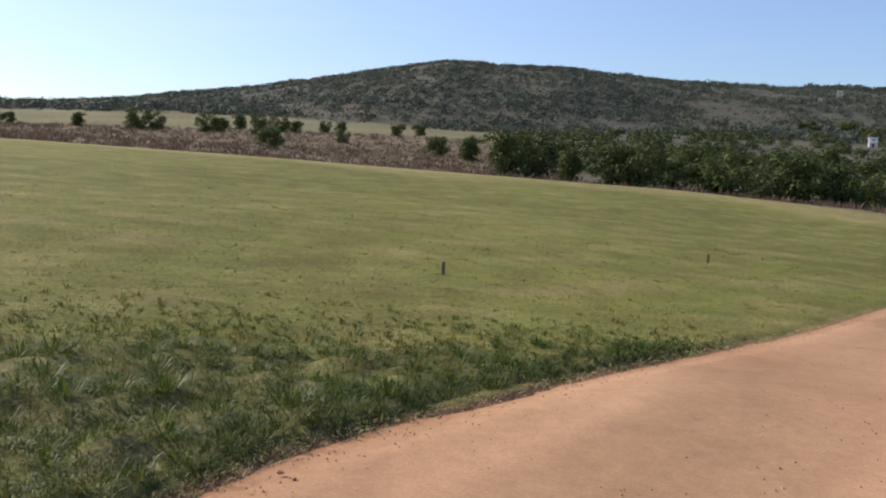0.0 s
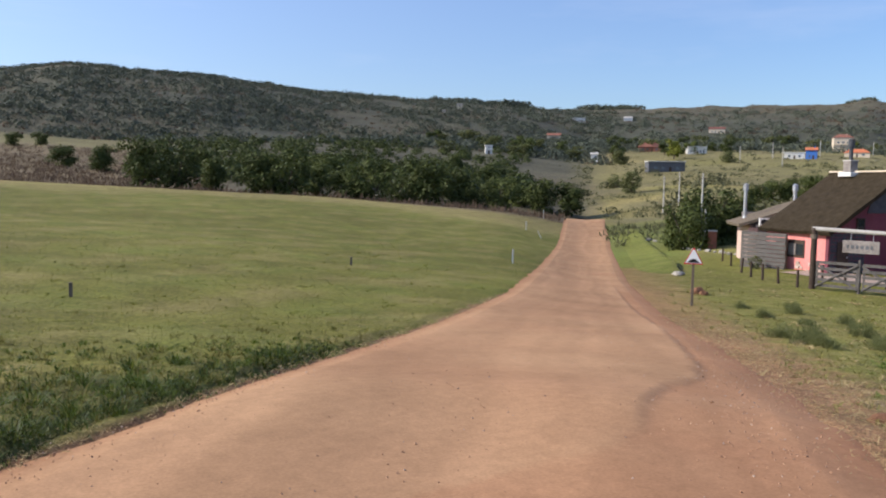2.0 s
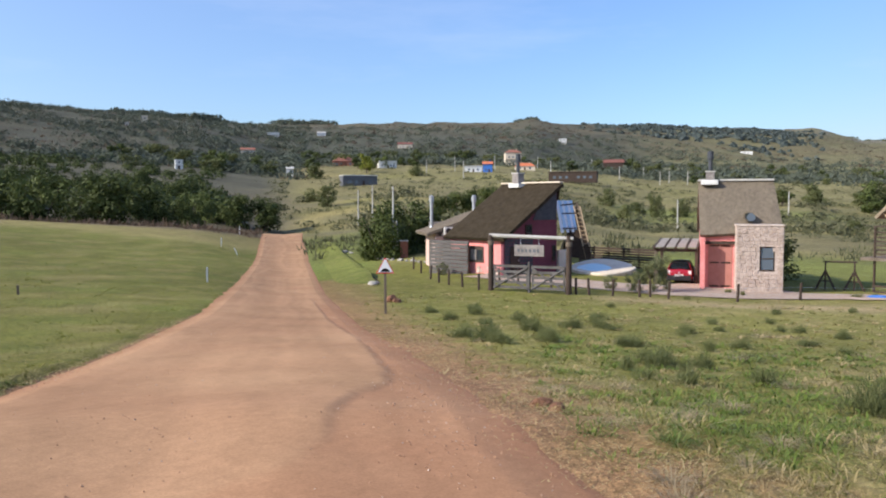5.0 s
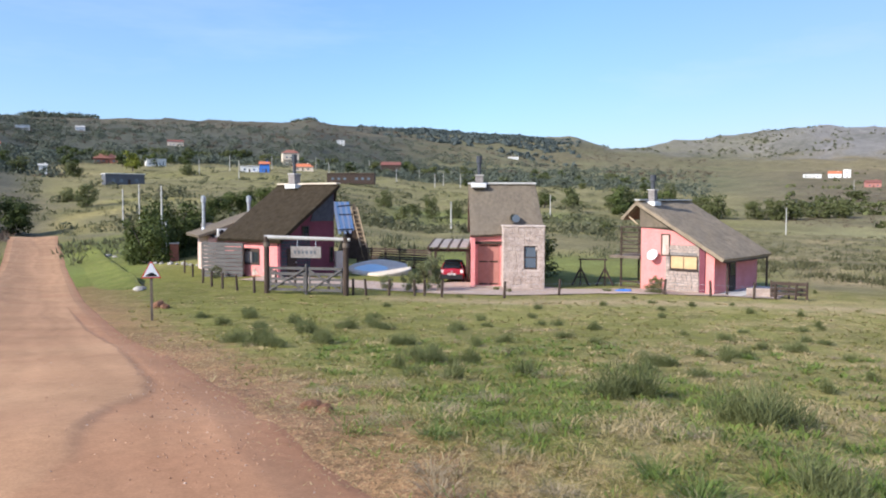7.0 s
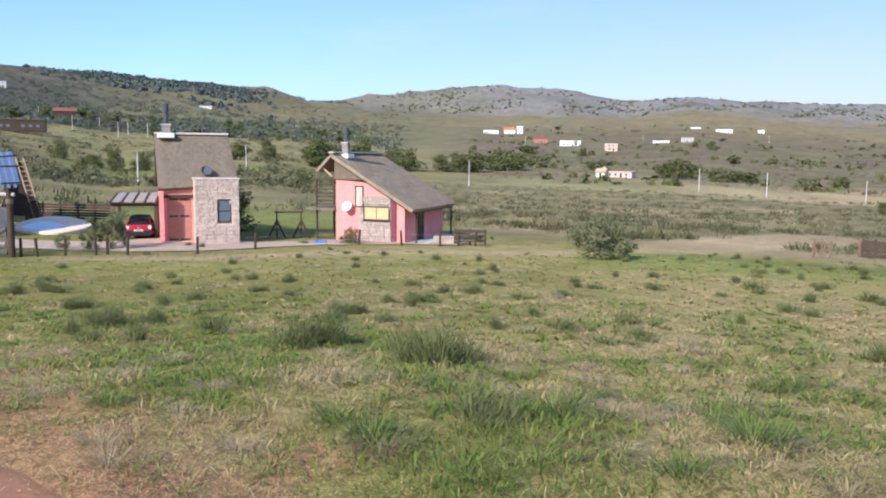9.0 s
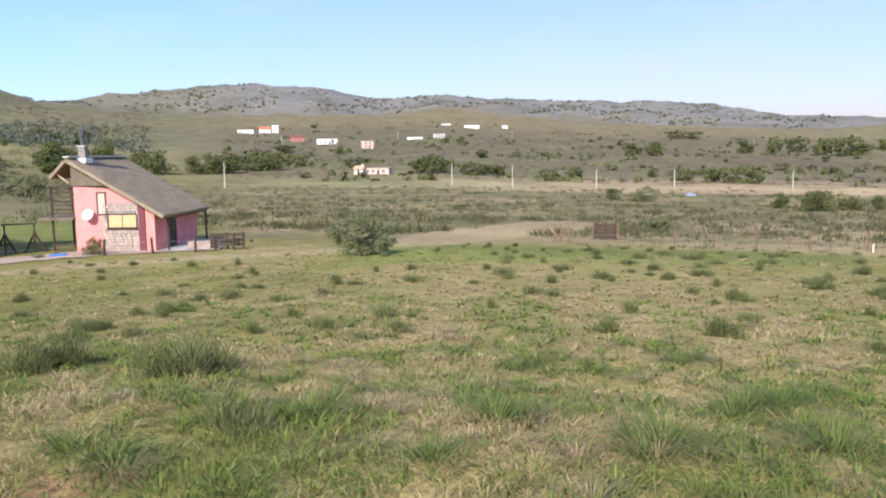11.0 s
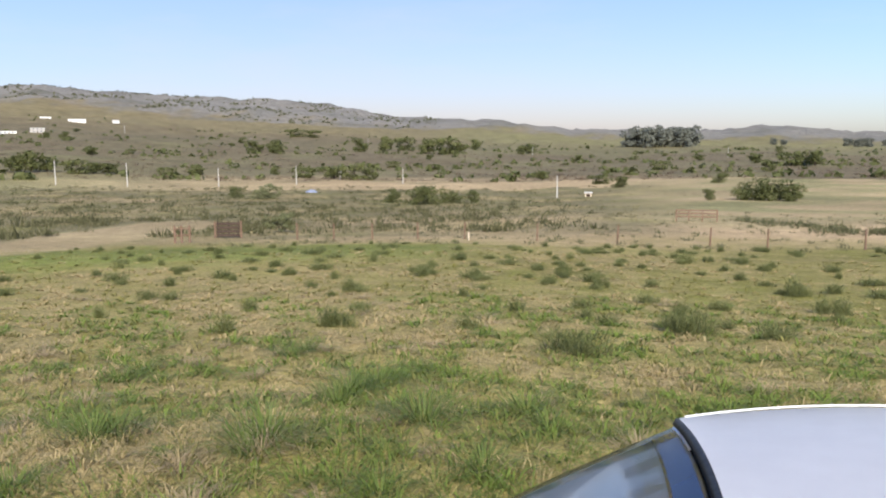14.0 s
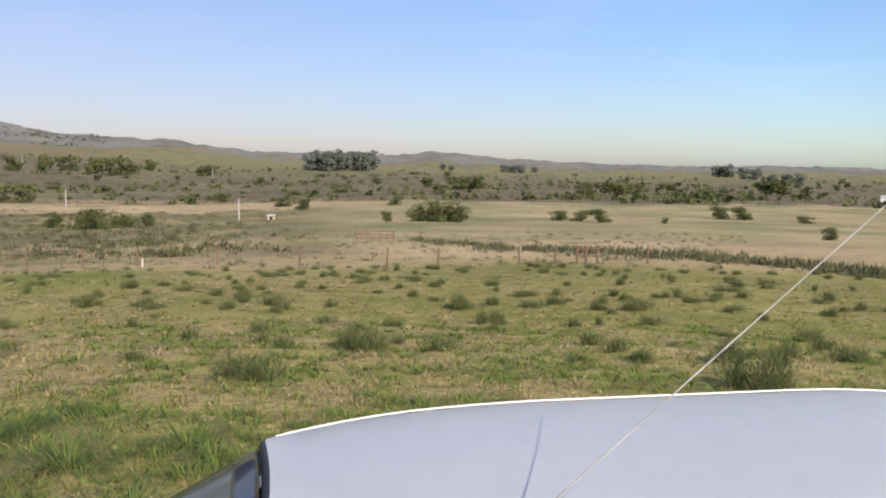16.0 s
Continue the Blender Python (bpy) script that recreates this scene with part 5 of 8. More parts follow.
wild = random.Random(19)
tussocks("sedge_tussocks", 301, [(91.3, 8.1, 0.22), (103.8, 7.2, 0.31), (96.8, 15.8, 0.22), (105.2, 10.4, 0.25), (113.5, 6.2, 0.35), (120.7, 8.5, 0.29), (115.7, 11.2, 0.25), (98.1, 5.7, 0.20), (130.8, 6.9, 0.27), (127.8, 5.4, 0.22), (60.8, 7.4, 0.17), (75.1, 6.6, 0.22), (77.6, 6.1, 0.22), (89.8, 7.4, 0.25), (102.4, 6.9, 0.29), (112.2, 6.0, 0.32), (118.8, 8.3, 0.29), (114.9, 10.8, 0.22), (123.4, 6.8, 0.27), (103.8, 10.1, 0.22), (117.9, 7.9, 0.29), (123.8, 6.5, 0.29), (132.4, 6.3, 0.22)]
         + [(wild.uniform(85, 160), wild.uniform(4.2, 18), wild.uniform(.10, .18)) for _ in range(40)], 110, 2.6, .0036, M_SEDGE, "arching green grass tussocks in the pasture")
tussocks("dry_tussocks", 302, [(48.0, 19.3, 0.16), (52.9, 11.2, 0.17), (57.8, 11.9, 0.19), (64.6, 10.2, 0.16), (62.0, 8.9, 0.18), (67.9, 13.7, 0.18), (92.7, 10.4, 0.12), (95.1, 8.1, 0.16), (97.4, 7.8, 0.12), (94.4, 6.2, 0.15), (108.6, 5.1, 0.16), (106.0, 7.3, 0.11), (53.4, 11.4, 0.16), (56.9, 8.0, 0.16), (61.5, 8.5, 0.17), (64.2, 10.0, 0.17), (67.1, 7.6, 0.16), (93.8, 7.7, 0.18), (96.2, 7.5, 0.16), (91.8, 10.1, 0.16), (114.9, 12.9, 0.14), (106.8, 13.9, 0.16), (128.1, 14.9, 0.21), (124.5, 5.7, 0.11), (121.4, 6.6, 0.12)]
         + [(wild.uniform(58, 170), wild.uniform(4.5, 24), wild.uniform(.10, .22)) for _ in range(90)], 120, 2.8, .0022, M_DEADGRASS, "bleached dry grass tussocks in the pasture")
tussocks("bank_tussocks", 303, [(wild.uniform(-40, 12), wild.uniform(5.5, 11), wild.uniform(.14, .26)) for _ in range(90)], 60, 1.8, .005, M_BANK, "dark lush grass tussocks on the bank")


def grit(name, seed, n, material, label):
    """Small loose stones on the road, most of them along its edges."""
    rng = np.random.RandomState(seed)
    a, b = np.array([tuple(p) for p in ROAD[0]]), np.array([tuple(p) for p in ROAD[1]])
    i = rng.randint(24, int(len(a) * .55), n)
    u = np.where(rng.uniform(size=n) < .6, rng.choice([0, 1], n) * .82 + rng.beta(1.2, 2.5, n) * .18, rng.uniform(0, 1, n))
    p = a[i] * (1 - u)[:, None] + b[i] * u[:, None] + rng.normal(size=(n, 3)) * .12
    p[:, 2] = lands(p[:, 0], p[:, 1], ROAD_BED) + np.where((u > .05) & (u < .95), .05, .01)
    s = rng.uniform(.004, .012, n)[:, None, None]
    base = np.array([[-1, -.7, 0], [1, -.6, 0], [.1, 1, 0], [0, 0, 1.1]])
    t = rng.uniform(0, 6.28, n)
    rot = np.stack([np.cos(t), -np.sin(t), np.sin(t), np.cos(t)], 1).reshape(n, 2, 2)
    v = np.repeat(base[None], n, 0)
    v[:, :, :2] = np.einsum("nij,nkj->nki", rot, v[:, :, :2])
    v = p[:, None, :] + v * s
    c = np.concatenate([v[:, [0, 1, 3]], v[:, [1, 2, 3]], v[:, [2, 0, 3]]])
    stuff(name, c, material, label, "pebbles", 3)


grit("road_grit", 310, 6000, M_GRIT, "loose red grit and pebbles on the road")
grit("pale_grit", 311, 1200, M_GRAVEL, "loose pale pebbles on the road")


def litter(name, seed, n, side, low, high, material, label):
    """Dry stalks and flakes lying along one edge of the road, from low to high metres outside it."""
    rng = np.random.RandomState(seed)
    a, b = (np.array([(p.x, p.y) for p in e]) for e in (ROAD[side], ROAD[1 - side]))
    dist = np.hypot(a[:, 0], a[:, 1])
    near = np.flatnonzero((dist > 4) & (dist < 26) & (a[:, 1] > -1))
    i = rng.choice(near, n, p=(1 / dist[near]) / (1 / dist[near]).sum())
    out = a[i] - b[i]
    out /= np.linalg.norm(out, axis=1)[:, None]
    off = low + (high - low) * rng.beta(2, 2, n)
    x, y = (a[i] + out * off[:, None] + rng.normal(size=(n, 2)) * .06).T
    d = np.hypot(x, y)
    z = np.where(off < 0, lands(x, y, ROAD_BED) + .05, np.maximum(lands(x, y), lands(x, y, ROAD_BED)) + .015)
    h = rng.uniform(.006, .02, n)
    stuff(name, blades(rng, x, y, z, h, np.maximum(.006, d * .0011) * rng.uniform(.7, 1.5, n), rng.uniform(1, 4, n)), material, label, "litter", 3)


litter("verge_litter", 320, 4500, 0, -.35, .25, M_STRAW, "dry stalks lying along the road's edge")
litter("verge_litter", 321, 6500, 1, -.45, 1.3, M_STRAW, "dry stalks and chaff on the bare verge")


def thickets(name, seed, n, b0, b1, d0, d1, low, high, k, material, label, keep=None, power=1.0, wide=.9, leaf=1.0):
    """Clumps of leaves scattered over a stretch of land."""
    rng = np.random.RandomState(seed)
    x, y, d = scatter(rng, n, b0, b1, d0, d1, power)
    if keep is not None:
        ok = rng.uniform(0, 1, n) < keep(x, y, d)
        x, y = x[ok], y[ok]
    z = lands(x, y)
    n = len(x)
    h = rng.uniform(low, high, n)
    way = rng.normal(size=(n, k, 3))
    way /= np.linalg.norm(way, axis=2)[:, :, None]
    way[:, :, 2] = np.abs(way[:, :, 2])
    r = rng.uniform(.55, 1, (n, k))[:, :, None] * h[:, None, None]
    p = np.stack([x, y, z], 1)[:, None, :] + way * r * np.array([wide, wide, .95])
    nrm = way + rng.normal(size=way.shape) * .38
    u = np.cross(nrm, rng.normal(size=way.shape))
    u /= np.linalg.norm(u, axis=2)[:, :, None]
    v = np.cross(nrm / np.linalg.norm(nrm, axis=2)[:, :, None], u)
    s = h[:, None, None] * rng.uniform(.25, .5, (n, k, 1)) * leaf
    c = np.stack([p - u * s - v * s * .6, p + u * s - v * s * .6, p + v * s * 1.1], 2).reshape(-1, 3, 3)
    stuff(name, c, material, label, "shrubs", 3)


def twiggy(name, seed, n, b0, b1, d0, d1, low, high, k, material, label, keep=None, power=1.0, wide=1.0):
    """Low domes of fine upright twigs scattered over a stretch of land."""
    rng = np.random.RandomState(seed)
    x, y, d = scatter(rng, n, b0, b1, d0, d1, power)
    ok = ~on_road(x, y)
    if keep is not None:
        ok &= rng.uniform(0, 1, n) < keep(x, y, d)
    x, y = x[ok], y[ok]
    n = len(x)
    h = np.repeat(rng.uniform(low, high, n), k)
    foot = np.repeat(np.stack([x, y, lands(x, y)], 1), k, 0)
    m = n * k
    a, q = rng.uniform(0, 6.283, m), rng.uniform(0, 1, m) ** .6
    top = h * np.sqrt(1 - .75 * q * q)
    way = np.stack([np.cos(a), np.sin(a), np.zeros(m)], 1)
    root = foot + way * (q * h * wide)[:, None]
    root[:, 2] += top * rng.uniform(-.1, .45, m)
    tip = root + way * (h * .3 * q)[:, None] + rng.normal(size=(m, 3)) * (h * .13)[:, None]
    tip[:, 2] += top * rng.uniform(.35, .7, m)
    t = rng.uniform(0, 3.1416, m)
    side = np.stack([np.cos(t), np.sin(t), np.zeros(m)], 1) * (h * rng.uniform(.05, .12, m))[:, None]
    stuff(name, np.stack([root - side, root + side, tip], 1), material, label, "shrubs", 3)


HEDGE = lambda b: np.interp(b, [144, 146.4, 152, 159.7, 165.3, 170.6, 175.7, 182], [97, 93, 78.7, 70.7, 67.5, 64.4, 59.2, 56])  # range of the ditch along each bearing
patchy = lambda s, seed, bias: (lambda x, y, d: np.clip(bias + .9 * wobble(x, y, s, seed), 0, 1))
fading = lambda f, end: (lambda x, y, d: f(x, y, d) * np.clip((verge_gap(x, y, TRACK) - 4) / 3, 0, 1) * np.clip((end - np.degrees(np.arctan2(x, y)) + 4 * wobble(x, y, 30, 51)) / 12, 0, 1))
thickets("hill_woods", 201, 12500, -30, 36, 440, 1430, 2.4, 6.0, 29, M_HILLLEAF, "low dark woodland covering the hill", patchy(160, 9, .85), .75, wide=1.15, leaf=.40)
thickets("hill_scrub", 202, 3000, -30, 36, 430, 1420, 1.0, 2.4, 10, M_BROWNTWIG, "brown scrub between the hill's trees", None, .75, wide=1.3, leaf=.8)
thickets("slope_woods", 203, 4200, 30, 80, 580, 1500, 3.5, 8.0, 44, M_HILLLEAF, "woodland on the village slopes", lambda x, y, d: np.clip(.7 + .9 * wobble(x, y, 220, 10), 0, 1) * np.clip(1.5 - (d - 900) / 450, .12, 1) * np.clip((80 - np.degrees(np.arctan2(x, y))) / 14, 0, 1), .9, wide=1.1, leaf=.36)
thickets("moor_scrub", 219, 3200, 34, 80, 1000, 2300, 1.5, 3.5, 12, M_BROWNTWIG, "brown scrub on the upper moor", patchy(300, 26, .5), wide=1.5, leaf=.8)
thickets("slope_thicket", 215, 2400, 32, 80, 150, 620, .8, 2.8, 26, M_LEAF_GREY, "grey-green thickets on the pasture below the village", patchy(50, 24, .1), wide=1.3, leaf=.5)
thickets("valley_woods", 214, 700, 5, 30.5, 185, 500, 2.6, 5.5, 120, M_LEAF, "trees filling the dip behind the field", patchy(60, 22, .8), leaf=.27)
thickets("ridge_trees", 216, 260, 23.6, 30.4, 1330, 1560, 8, 13, 34, M_HILLLEAF, "dark tree tops along the ridge", None, leaf=.4)
thickets("ridge_grove", 217, 120, 33.8, 38.2, 1700, 1960, 8, 13, 34, M_HILLLEAF, "dark grove on the skyline", None, leaf=.4)
thickets("knoll_trees", 218, 34, 50.7, 52.3, 1900, 2040, 9, 14, 34, M_HILLLEAF, "clump of trees on a rocky knoll", None, leaf=.4)
twiggy("slope_scrub", 204, 7500, 36, 80, 88, 1200, .4, 1.5, 16, M_LEAF_GREY, "scattered scrub on the slopes", patchy(60, 12, .35), .8, 1.2)
twiggy("brown_scrub", 205, 6500, -32, 33, 121, 330, .5, 1.5, 14, M_BROWNTWIG, "brown leafless scrub behind the field", lambda x, y, d: np.where(np.degrees(np.arctan2(x, y)) > 9, d < 152, True) * 1.0, .8)
twiggy("heath", 206, 9000, 76, 142, 72, 290, .2, .65, 14, M_HEATH, "olive heath on the valley side", fading(patchy(18, 13, .6), 141), .7, 1.2)
twiggy("heath_dark", 207, 4600, 76, 137, 75, 300, .35, 1.25, 20, M_HEATHDARK, "darker bushes in the heath", fading(patchy(25, 14, .4), 137))
twiggy("hedge", 208, 5200, 145, 182, 54, 98, .35, .85, 16, M_LEAF_GREY, "dark brown hedge along a ditch", lambda x, y, d: np.exp(-((d - HEDGE(np.degrees(np.arctan2(x, y))) - 1.2 * wobble(x, y, 14, 3)) / 3.0) ** 2))
twiggy("valley_scrub", 209, 5200, 84, 182, 340, 900, .6, 1.8, 14, M_BROWNTWIG, "brown scrub across the valley", patchy(120, 15, .6))
along = lambda x, y, d: np.clip(1.5 * wobble((x * .906 - y * .42) * 3.2, (x * .42 + y * .906) * .55, 170, 16) - .35, 0, 1)
thickets("valley_bushes", 210, 7000, 84, 182, 330, 1700, 1.5, 4.0, 10, M_BUSHLEAF, "green hedges and bushes across the valley", along)
twiggy("near_heath", 211, 1300, 108, 168, 56, 120, .2, .5, 18, M_LEAF_GREY, "low tufts in the dry grass", patchy(14, 17, .5))
thickets("pine_belt", 212, 2600, 55, 71, 1500, 2430, 5, 9, 20, M_PINE, "dark belt of planted pines", lambda x, y, d: np.clip((d - 1550 - 250 * wobble(x, y, 260, 31)) / 650, 0, 1) * np.clip((71 - np.degrees(np.arctan2(x, y))) / 3, 0, 1) * np.clip((np.degrees(np.arctan2(x, y)) - 55) / 5, 0, 1))
thickets("far_hill_scrub", 213, 3600, 72, 125, 2500, 3350, 3, 8, 8, M_LEAF_GREY, "scrub on the far rocky hills", patchy(400, 18, .35))


# ---- houses by the road ----
def stones(bm, x0, x1, z0, z1, y, seed, size=.27, holes=(), depth=.05):
    """Uneven blocks laid in rough courses on a wall face that looks towards -y."""
    r = random.Random(seed)
    z = z0
    while z < z1 - .05:
        h = min(r.uniform(.6, 1.1) * size, z1 - z)
        x = x0
        while x < x1 - .04:
            w = min(r.uniform(.7, 1.7) * size, x1 - x)
            cx, cz = x + w / 2, z + h / 2
            if not any(a - .05 < cx < b + .05 and c - .05 < cz < e + .05 for a, b, c, e in holes):
                p = y - depth * r.uniform(.2, 1)
                j = [r.uniform(-.018, .018) for _ in range(8)]
                lo = [(x + .012 + j[0], z + .012 + j[1]), (x + w - .012 + j[2], z + .012 + j[3]), (x + w - .012 + j[4], z + h - .012 + j[5]), (x + .012 + j[6], z + h - .012 + j[7])]
                m = (cx, cz)
                front = [bm.verts.new((u + (m[0] - u) * .14, p, v + (m[1] - v) * .14)) for u, v in lo]
                rear = [bm.verts.new((u, y + .01, v)) for u, v in lo]
                bm.faces.new(front)
                for q in range(4):
                    s = (q + 1) % 4
                    bm.faces.new((front[s], front[q], rear[q], rear[s]))
            x += w
        z += h
    return bm


def wall_with_holes(bm, x0, x1, z0, z1, y0, y1, holes):
    """A wall between y0 and y1 with openings (xa, xb, za, zb) that go through it."""
    xs = sorted({x0, x1, *[h[0] for h in holes], *[h[1] for h in holes]})
    zs = sorted({z0, z1, *[h[2] for h in holes], *[h[3] for h in holes]})
    for xa, xb in zip(xs, xs[1:]):
        for za, zb in zip(zs, zs[1:]):
            cx, cz = (xa + xb) / 2, (za + zb) / 2
            if any(h[0] < cx < h[1] and h[2] < cz < h[3] for h in holes):
                continue
            box(bm, (xa, y0, za), (xb, y1, zb))
    bmesh.ops.remove_doubles(bm, verts=bm.verts, dist=.0005)
    return bm


def thatch(bm, a, b, c, d, thick, seed, cells=14):
    """A thatched slope with ridge a-b and eave d-c: uneven top, thick ragged edges."""
    a, b, c, d = Vector(a), Vector(b), Vector(c), Vector(d)
    nrm = (b - a).cross(d - a).normalized()
    if nrm.z < 0:
        nrm = -nrm
    grid, low = [], []
    for i in range(cells + 1):
        u = i / cells
        row, row2 = [], []
        for j in range(cells + 1):
            v = j / cells
            p = a.lerp(b, v).lerp(d.lerp(c, v), u)
            n = noise.noise((p.x * .9 + seed, p.y * .9, p.z * .9)) * .07 + noise.noise((p.x * 4, p.y * 4 + seed, p.z * 4)) * .025
            rim = .6 if i in (0, cells) or j in (0, cells) else 1.0
            sag = (d - a).normalized() * noise.noise((p.x * 3, p.y * 3, seed)) * .06 if i == cells else Vector()
            row.append(bm.verts.new(p + nrm * (n * rim - (.04 if rim < 1 else 0)) + sag))
            row2.append(bm.verts.new(p - nrm * thick + sag * .5))
        grid.append(row)
        low.append(row2)
    k = cells
    for i in range(k):
        for j in range(k):
            bm.faces.new((grid[i][j], grid[i][j + 1], grid[i + 1][j + 1], grid[i + 1][j]))
            bm.faces.new((low[i][j + 1], low[i][j], low[i + 1][j], low[i + 1][j + 1]))
    for i in range(k):
        bm.faces.new((grid[i][0], grid[i + 1][0], low[i + 1][0], low[i][0]))
        bm.faces.new((grid[i + 1][k], grid[i][k], low[i][k], low[i + 1][k]))
        bm.faces.new((grid[0][i + 1], grid[0][i], low[0][i], low[0][i + 1]))
        bm.faces.new((grid[k][i], grid[k][i + 1], low[k][i + 1], low[k][i]))
    bmesh.ops.recalc_face_normals(bm, faces=bm.faces)
    return bm


def window(parent, x0, x1, z0, z1, y, frame_mat, pane_mat, bars=1, rows=1, name="window"):
    """A window in the plane y that looks towards -y."""
    w = part(name, wall_with_holes(fresh(), x0, x1, z0, z1, y - .03, y + .06, [(x0 + .06, x1 - .06, z0 + .06, z1 - .06)]), frame_mat, parent)
    for i in range(bars + 1):
        for k in range(rows):
            xa, xb = x0 + .06 + (x1 - x0 - .12) * i / (bars + 1), x0 + .06 + (x1 - x0 - .12) * (i + 1) / (bars + 1)
            za, zb = z0 + .06 + (z1 - z0 - .12) * k / rows, z0 + .06 + (z1 - z0 - .12) * (k + 1) / rows
            part("pane", box(fresh(), (xa + .018, y, za + .018), (xb - .018, y + .03, zb - .018)), pane_mat, w)
    for i in range(1, bars + 1):
        xa = x0 + .06 + (x1 - x0 - .12) * i / (bars + 1)
        part("mullion", box(fresh(), (xa - .018, y - .02, z0 + .06), (xa + .018, y + .04, z1 - .06)), frame_mat, w)
    for k in range(1, rows):
        za = z0 + .06 + (z1 - z0 - .12) * k / rows
        part("transom", box(fresh(), (x0 + .06, y - .022, za - .03), (x1 - .06, y + .042, za + .03)), frame_mat, w)
    part("sill", box(fresh(), (x0 - .06, y - .1, z0 - .05), (x1 + .06, y + .05, z0), .01), frame_mat, w)
    return w


def flue(parent, x, y, z0, z1, r=.11):
    pipe = part("flue", rod(fresh(), (x, y, z0), (x, y, z1), r, r, 14), M_GALV, parent, "galvanised metal flue pipe with a cowl")
    bm = rod(fresh(), (x, y, z1), (x, y, z1 + .42), r * 1.5, r * 1.5, 14)
    rod(bm, (x, y, z1 + .42), (x, y, z1 + .56), r * 1.7, .03, 14)
    part("cowl", bm, M_GALV, pipe)
    part("collar", rod(fresh(), (x, y, z0 + .1), (x, y, z0 + .3), r * 1.5, r * 1.1, 14), M_GALV, pipe)
    return pipe


def chimney(parent, x, y, z0, z1, w, material, pipe=1.0):
    c = part("chimney", box(fresh(), (x - w, y - w, z0), (x + w, y + w, z1), .02), material, parent, "masonry chimney stack with a metal pipe")
    part("chimney_cap", box(fresh(), (x - w - .05, y - w - .05, z1), (x + w + .05, y + w + .05, z1 + .07), .01), M_CONCRETE, c)
    bm = rod(fresh(), (x, y, z1), (x, y, z1 + pipe), .13, .13, 12)
    rod(bm, (x, y, z1 + pipe * .62), (x, y, z1 + pipe), .2, .2, 12)
    part("chimney_pipe", bm, M_SLATE, c, "sooty metal chimney pipe")
    part("flashing", box(fresh(), (x - w - .3, y - w - .35, z0 - .02), (x + w + .22, y + w + .12, z0 + .28), .05), M_WHITE, c, "white sheet flashing round the chimney")
    return c


def pink_cabin():
    """Cabin with its ridge over one side wall and a long thatched slope down to a porch."""
    base = Vector((52.75, 14.30, -3.66))
    h = thing("thatched_cabin", "pink rendered cabin with long grey thatched roof and stone panel", "house", pose(*base, 0, 0, -103), "thatched cabins")
    W, L, RZ, EZ = 4.95, 6.9, 5.75, 2.3   # width, length, ridge and eave heights

    def top(x):
        return RZ - .32 - (RZ - EZ) * (x / 5.65)
    bm = fresh()
    outline = [(0, -.6), (W, -.6), (W, top(W)), (0, top(0))]
    prism(bm, outline, 0, .25)
    part("front_wall", bm, M_PINK, h, "pink rendered gable wall")
    part("rear_wall", prism(fresh(), [(0, -.6), (W, -.6), (W, top(W)), (0, top(0))], L - .25, L), M_PINK, h)
    part("ridge_wall", box(fresh(), (0, .252, -.6), (.25, L - .252, top(.3))), M_PINK, h)
    part("porch_wall", box(fresh(), (W - .25, .252, -.6), (W, L - .252, top(W) - .02)), M_PINK, h, "pink wall in the shade of the porch")
    part("floor_slab", box(fresh(), (-.1, -.1, -.7), (W + 1.6, L, .02)), M_CONCRETE, h)
    bm = thatch(fresh(), (-.1, -.55, RZ), (-.1, L + .4, RZ), (5.8, L + .4, EZ - .05), (5.8, -.55, EZ - .05), .26, 3)
    part("roof", bm, M_PALETHATCH, h, "long weathered thatched slope")
    bm = thatch(fresh(), (-.1, -.55, RZ), (-.1, L + .4, RZ), (-1.25, L + .4, RZ - 1.15), (-1.25, -.55, RZ - 1.15), .2, 8, 8)
    part("short_roof", bm, M_PALETHATCH, h)
    part("ridge_cap", box(fresh(), (-.28, -.5, RZ - .02), (.12, L + .3, RZ + .08), .03), M_CONCRETE, h, "pale mortar ridge cap")
    # boarded, thatch-coloured gable skirt
    part("gable_skirt", prism(fresh(), [(-.05, 4.02), (2.3, 4.02), (2.5, top(2.5) - .1), (-.05, top(-.05) + .1)], -.12, -.02), M_THATCH, h, "thatched skirt in the gable")
    part("gable_strut", rod(fresh(), (-.1, -.3, 4.2), (-1.0, -.3, 4.9), .05), M_PALEWOOD, h)
    part("stone_backing", box(fresh(), (1.72, -.02, -.5), (3.98, 0, 2.95)), M_GREYSTONE, h)
    bm = stones(fresh(), 1.72, 3.98, -.3, 2.95, -.02, 5, .24, holes=[(2.05, 3.85, 1.35, 2.3)])
    part("stone_panel", bm, M_STONE, h, "pale fieldstone panel round the window")
    window(h, 2.05, 3.9, 1.4, 2.3, -.06, M_DARKWOOD, M_YELLOWSH, 1)
    part("dark_pilaster", box(fresh(), (4.02, -.09, -.2), (4.38, 0, 2.85)), M_MAROON, h, "dark maroon timber pilaster")
    slot = part("slot_window", box(fresh(), (1.5, -.03, 2.3), (1.95, 0, 3.55)), M_SALMON, h, "narrow salmon upper window")
    part("slot_frame", wall_with_holes(fresh(), 1.42, 2.03, 2.22, 3.63, -.06, 0, [(1.5, 1.95, 2.3, 3.55)]), M_DARKWOOD, slot)
    bm = rod(fresh(), (1.0, -.02, 2.1), (1.0, -.45, 2.25), .03)
    dish = part("dish_arm", bm, M_DARKWOOD, h)
    bm = fresh()
    bmesh.ops.create_uvsphere(bm, u_segments=20, v_segments=10, radius=.36)
    bmesh.ops.delete(bm, geom=[v for v in bm.verts if v.co.z > .02], context="VERTS")
    bmesh.ops.scale(bm, vec=(1, 1, .35), verts=bm.verts)
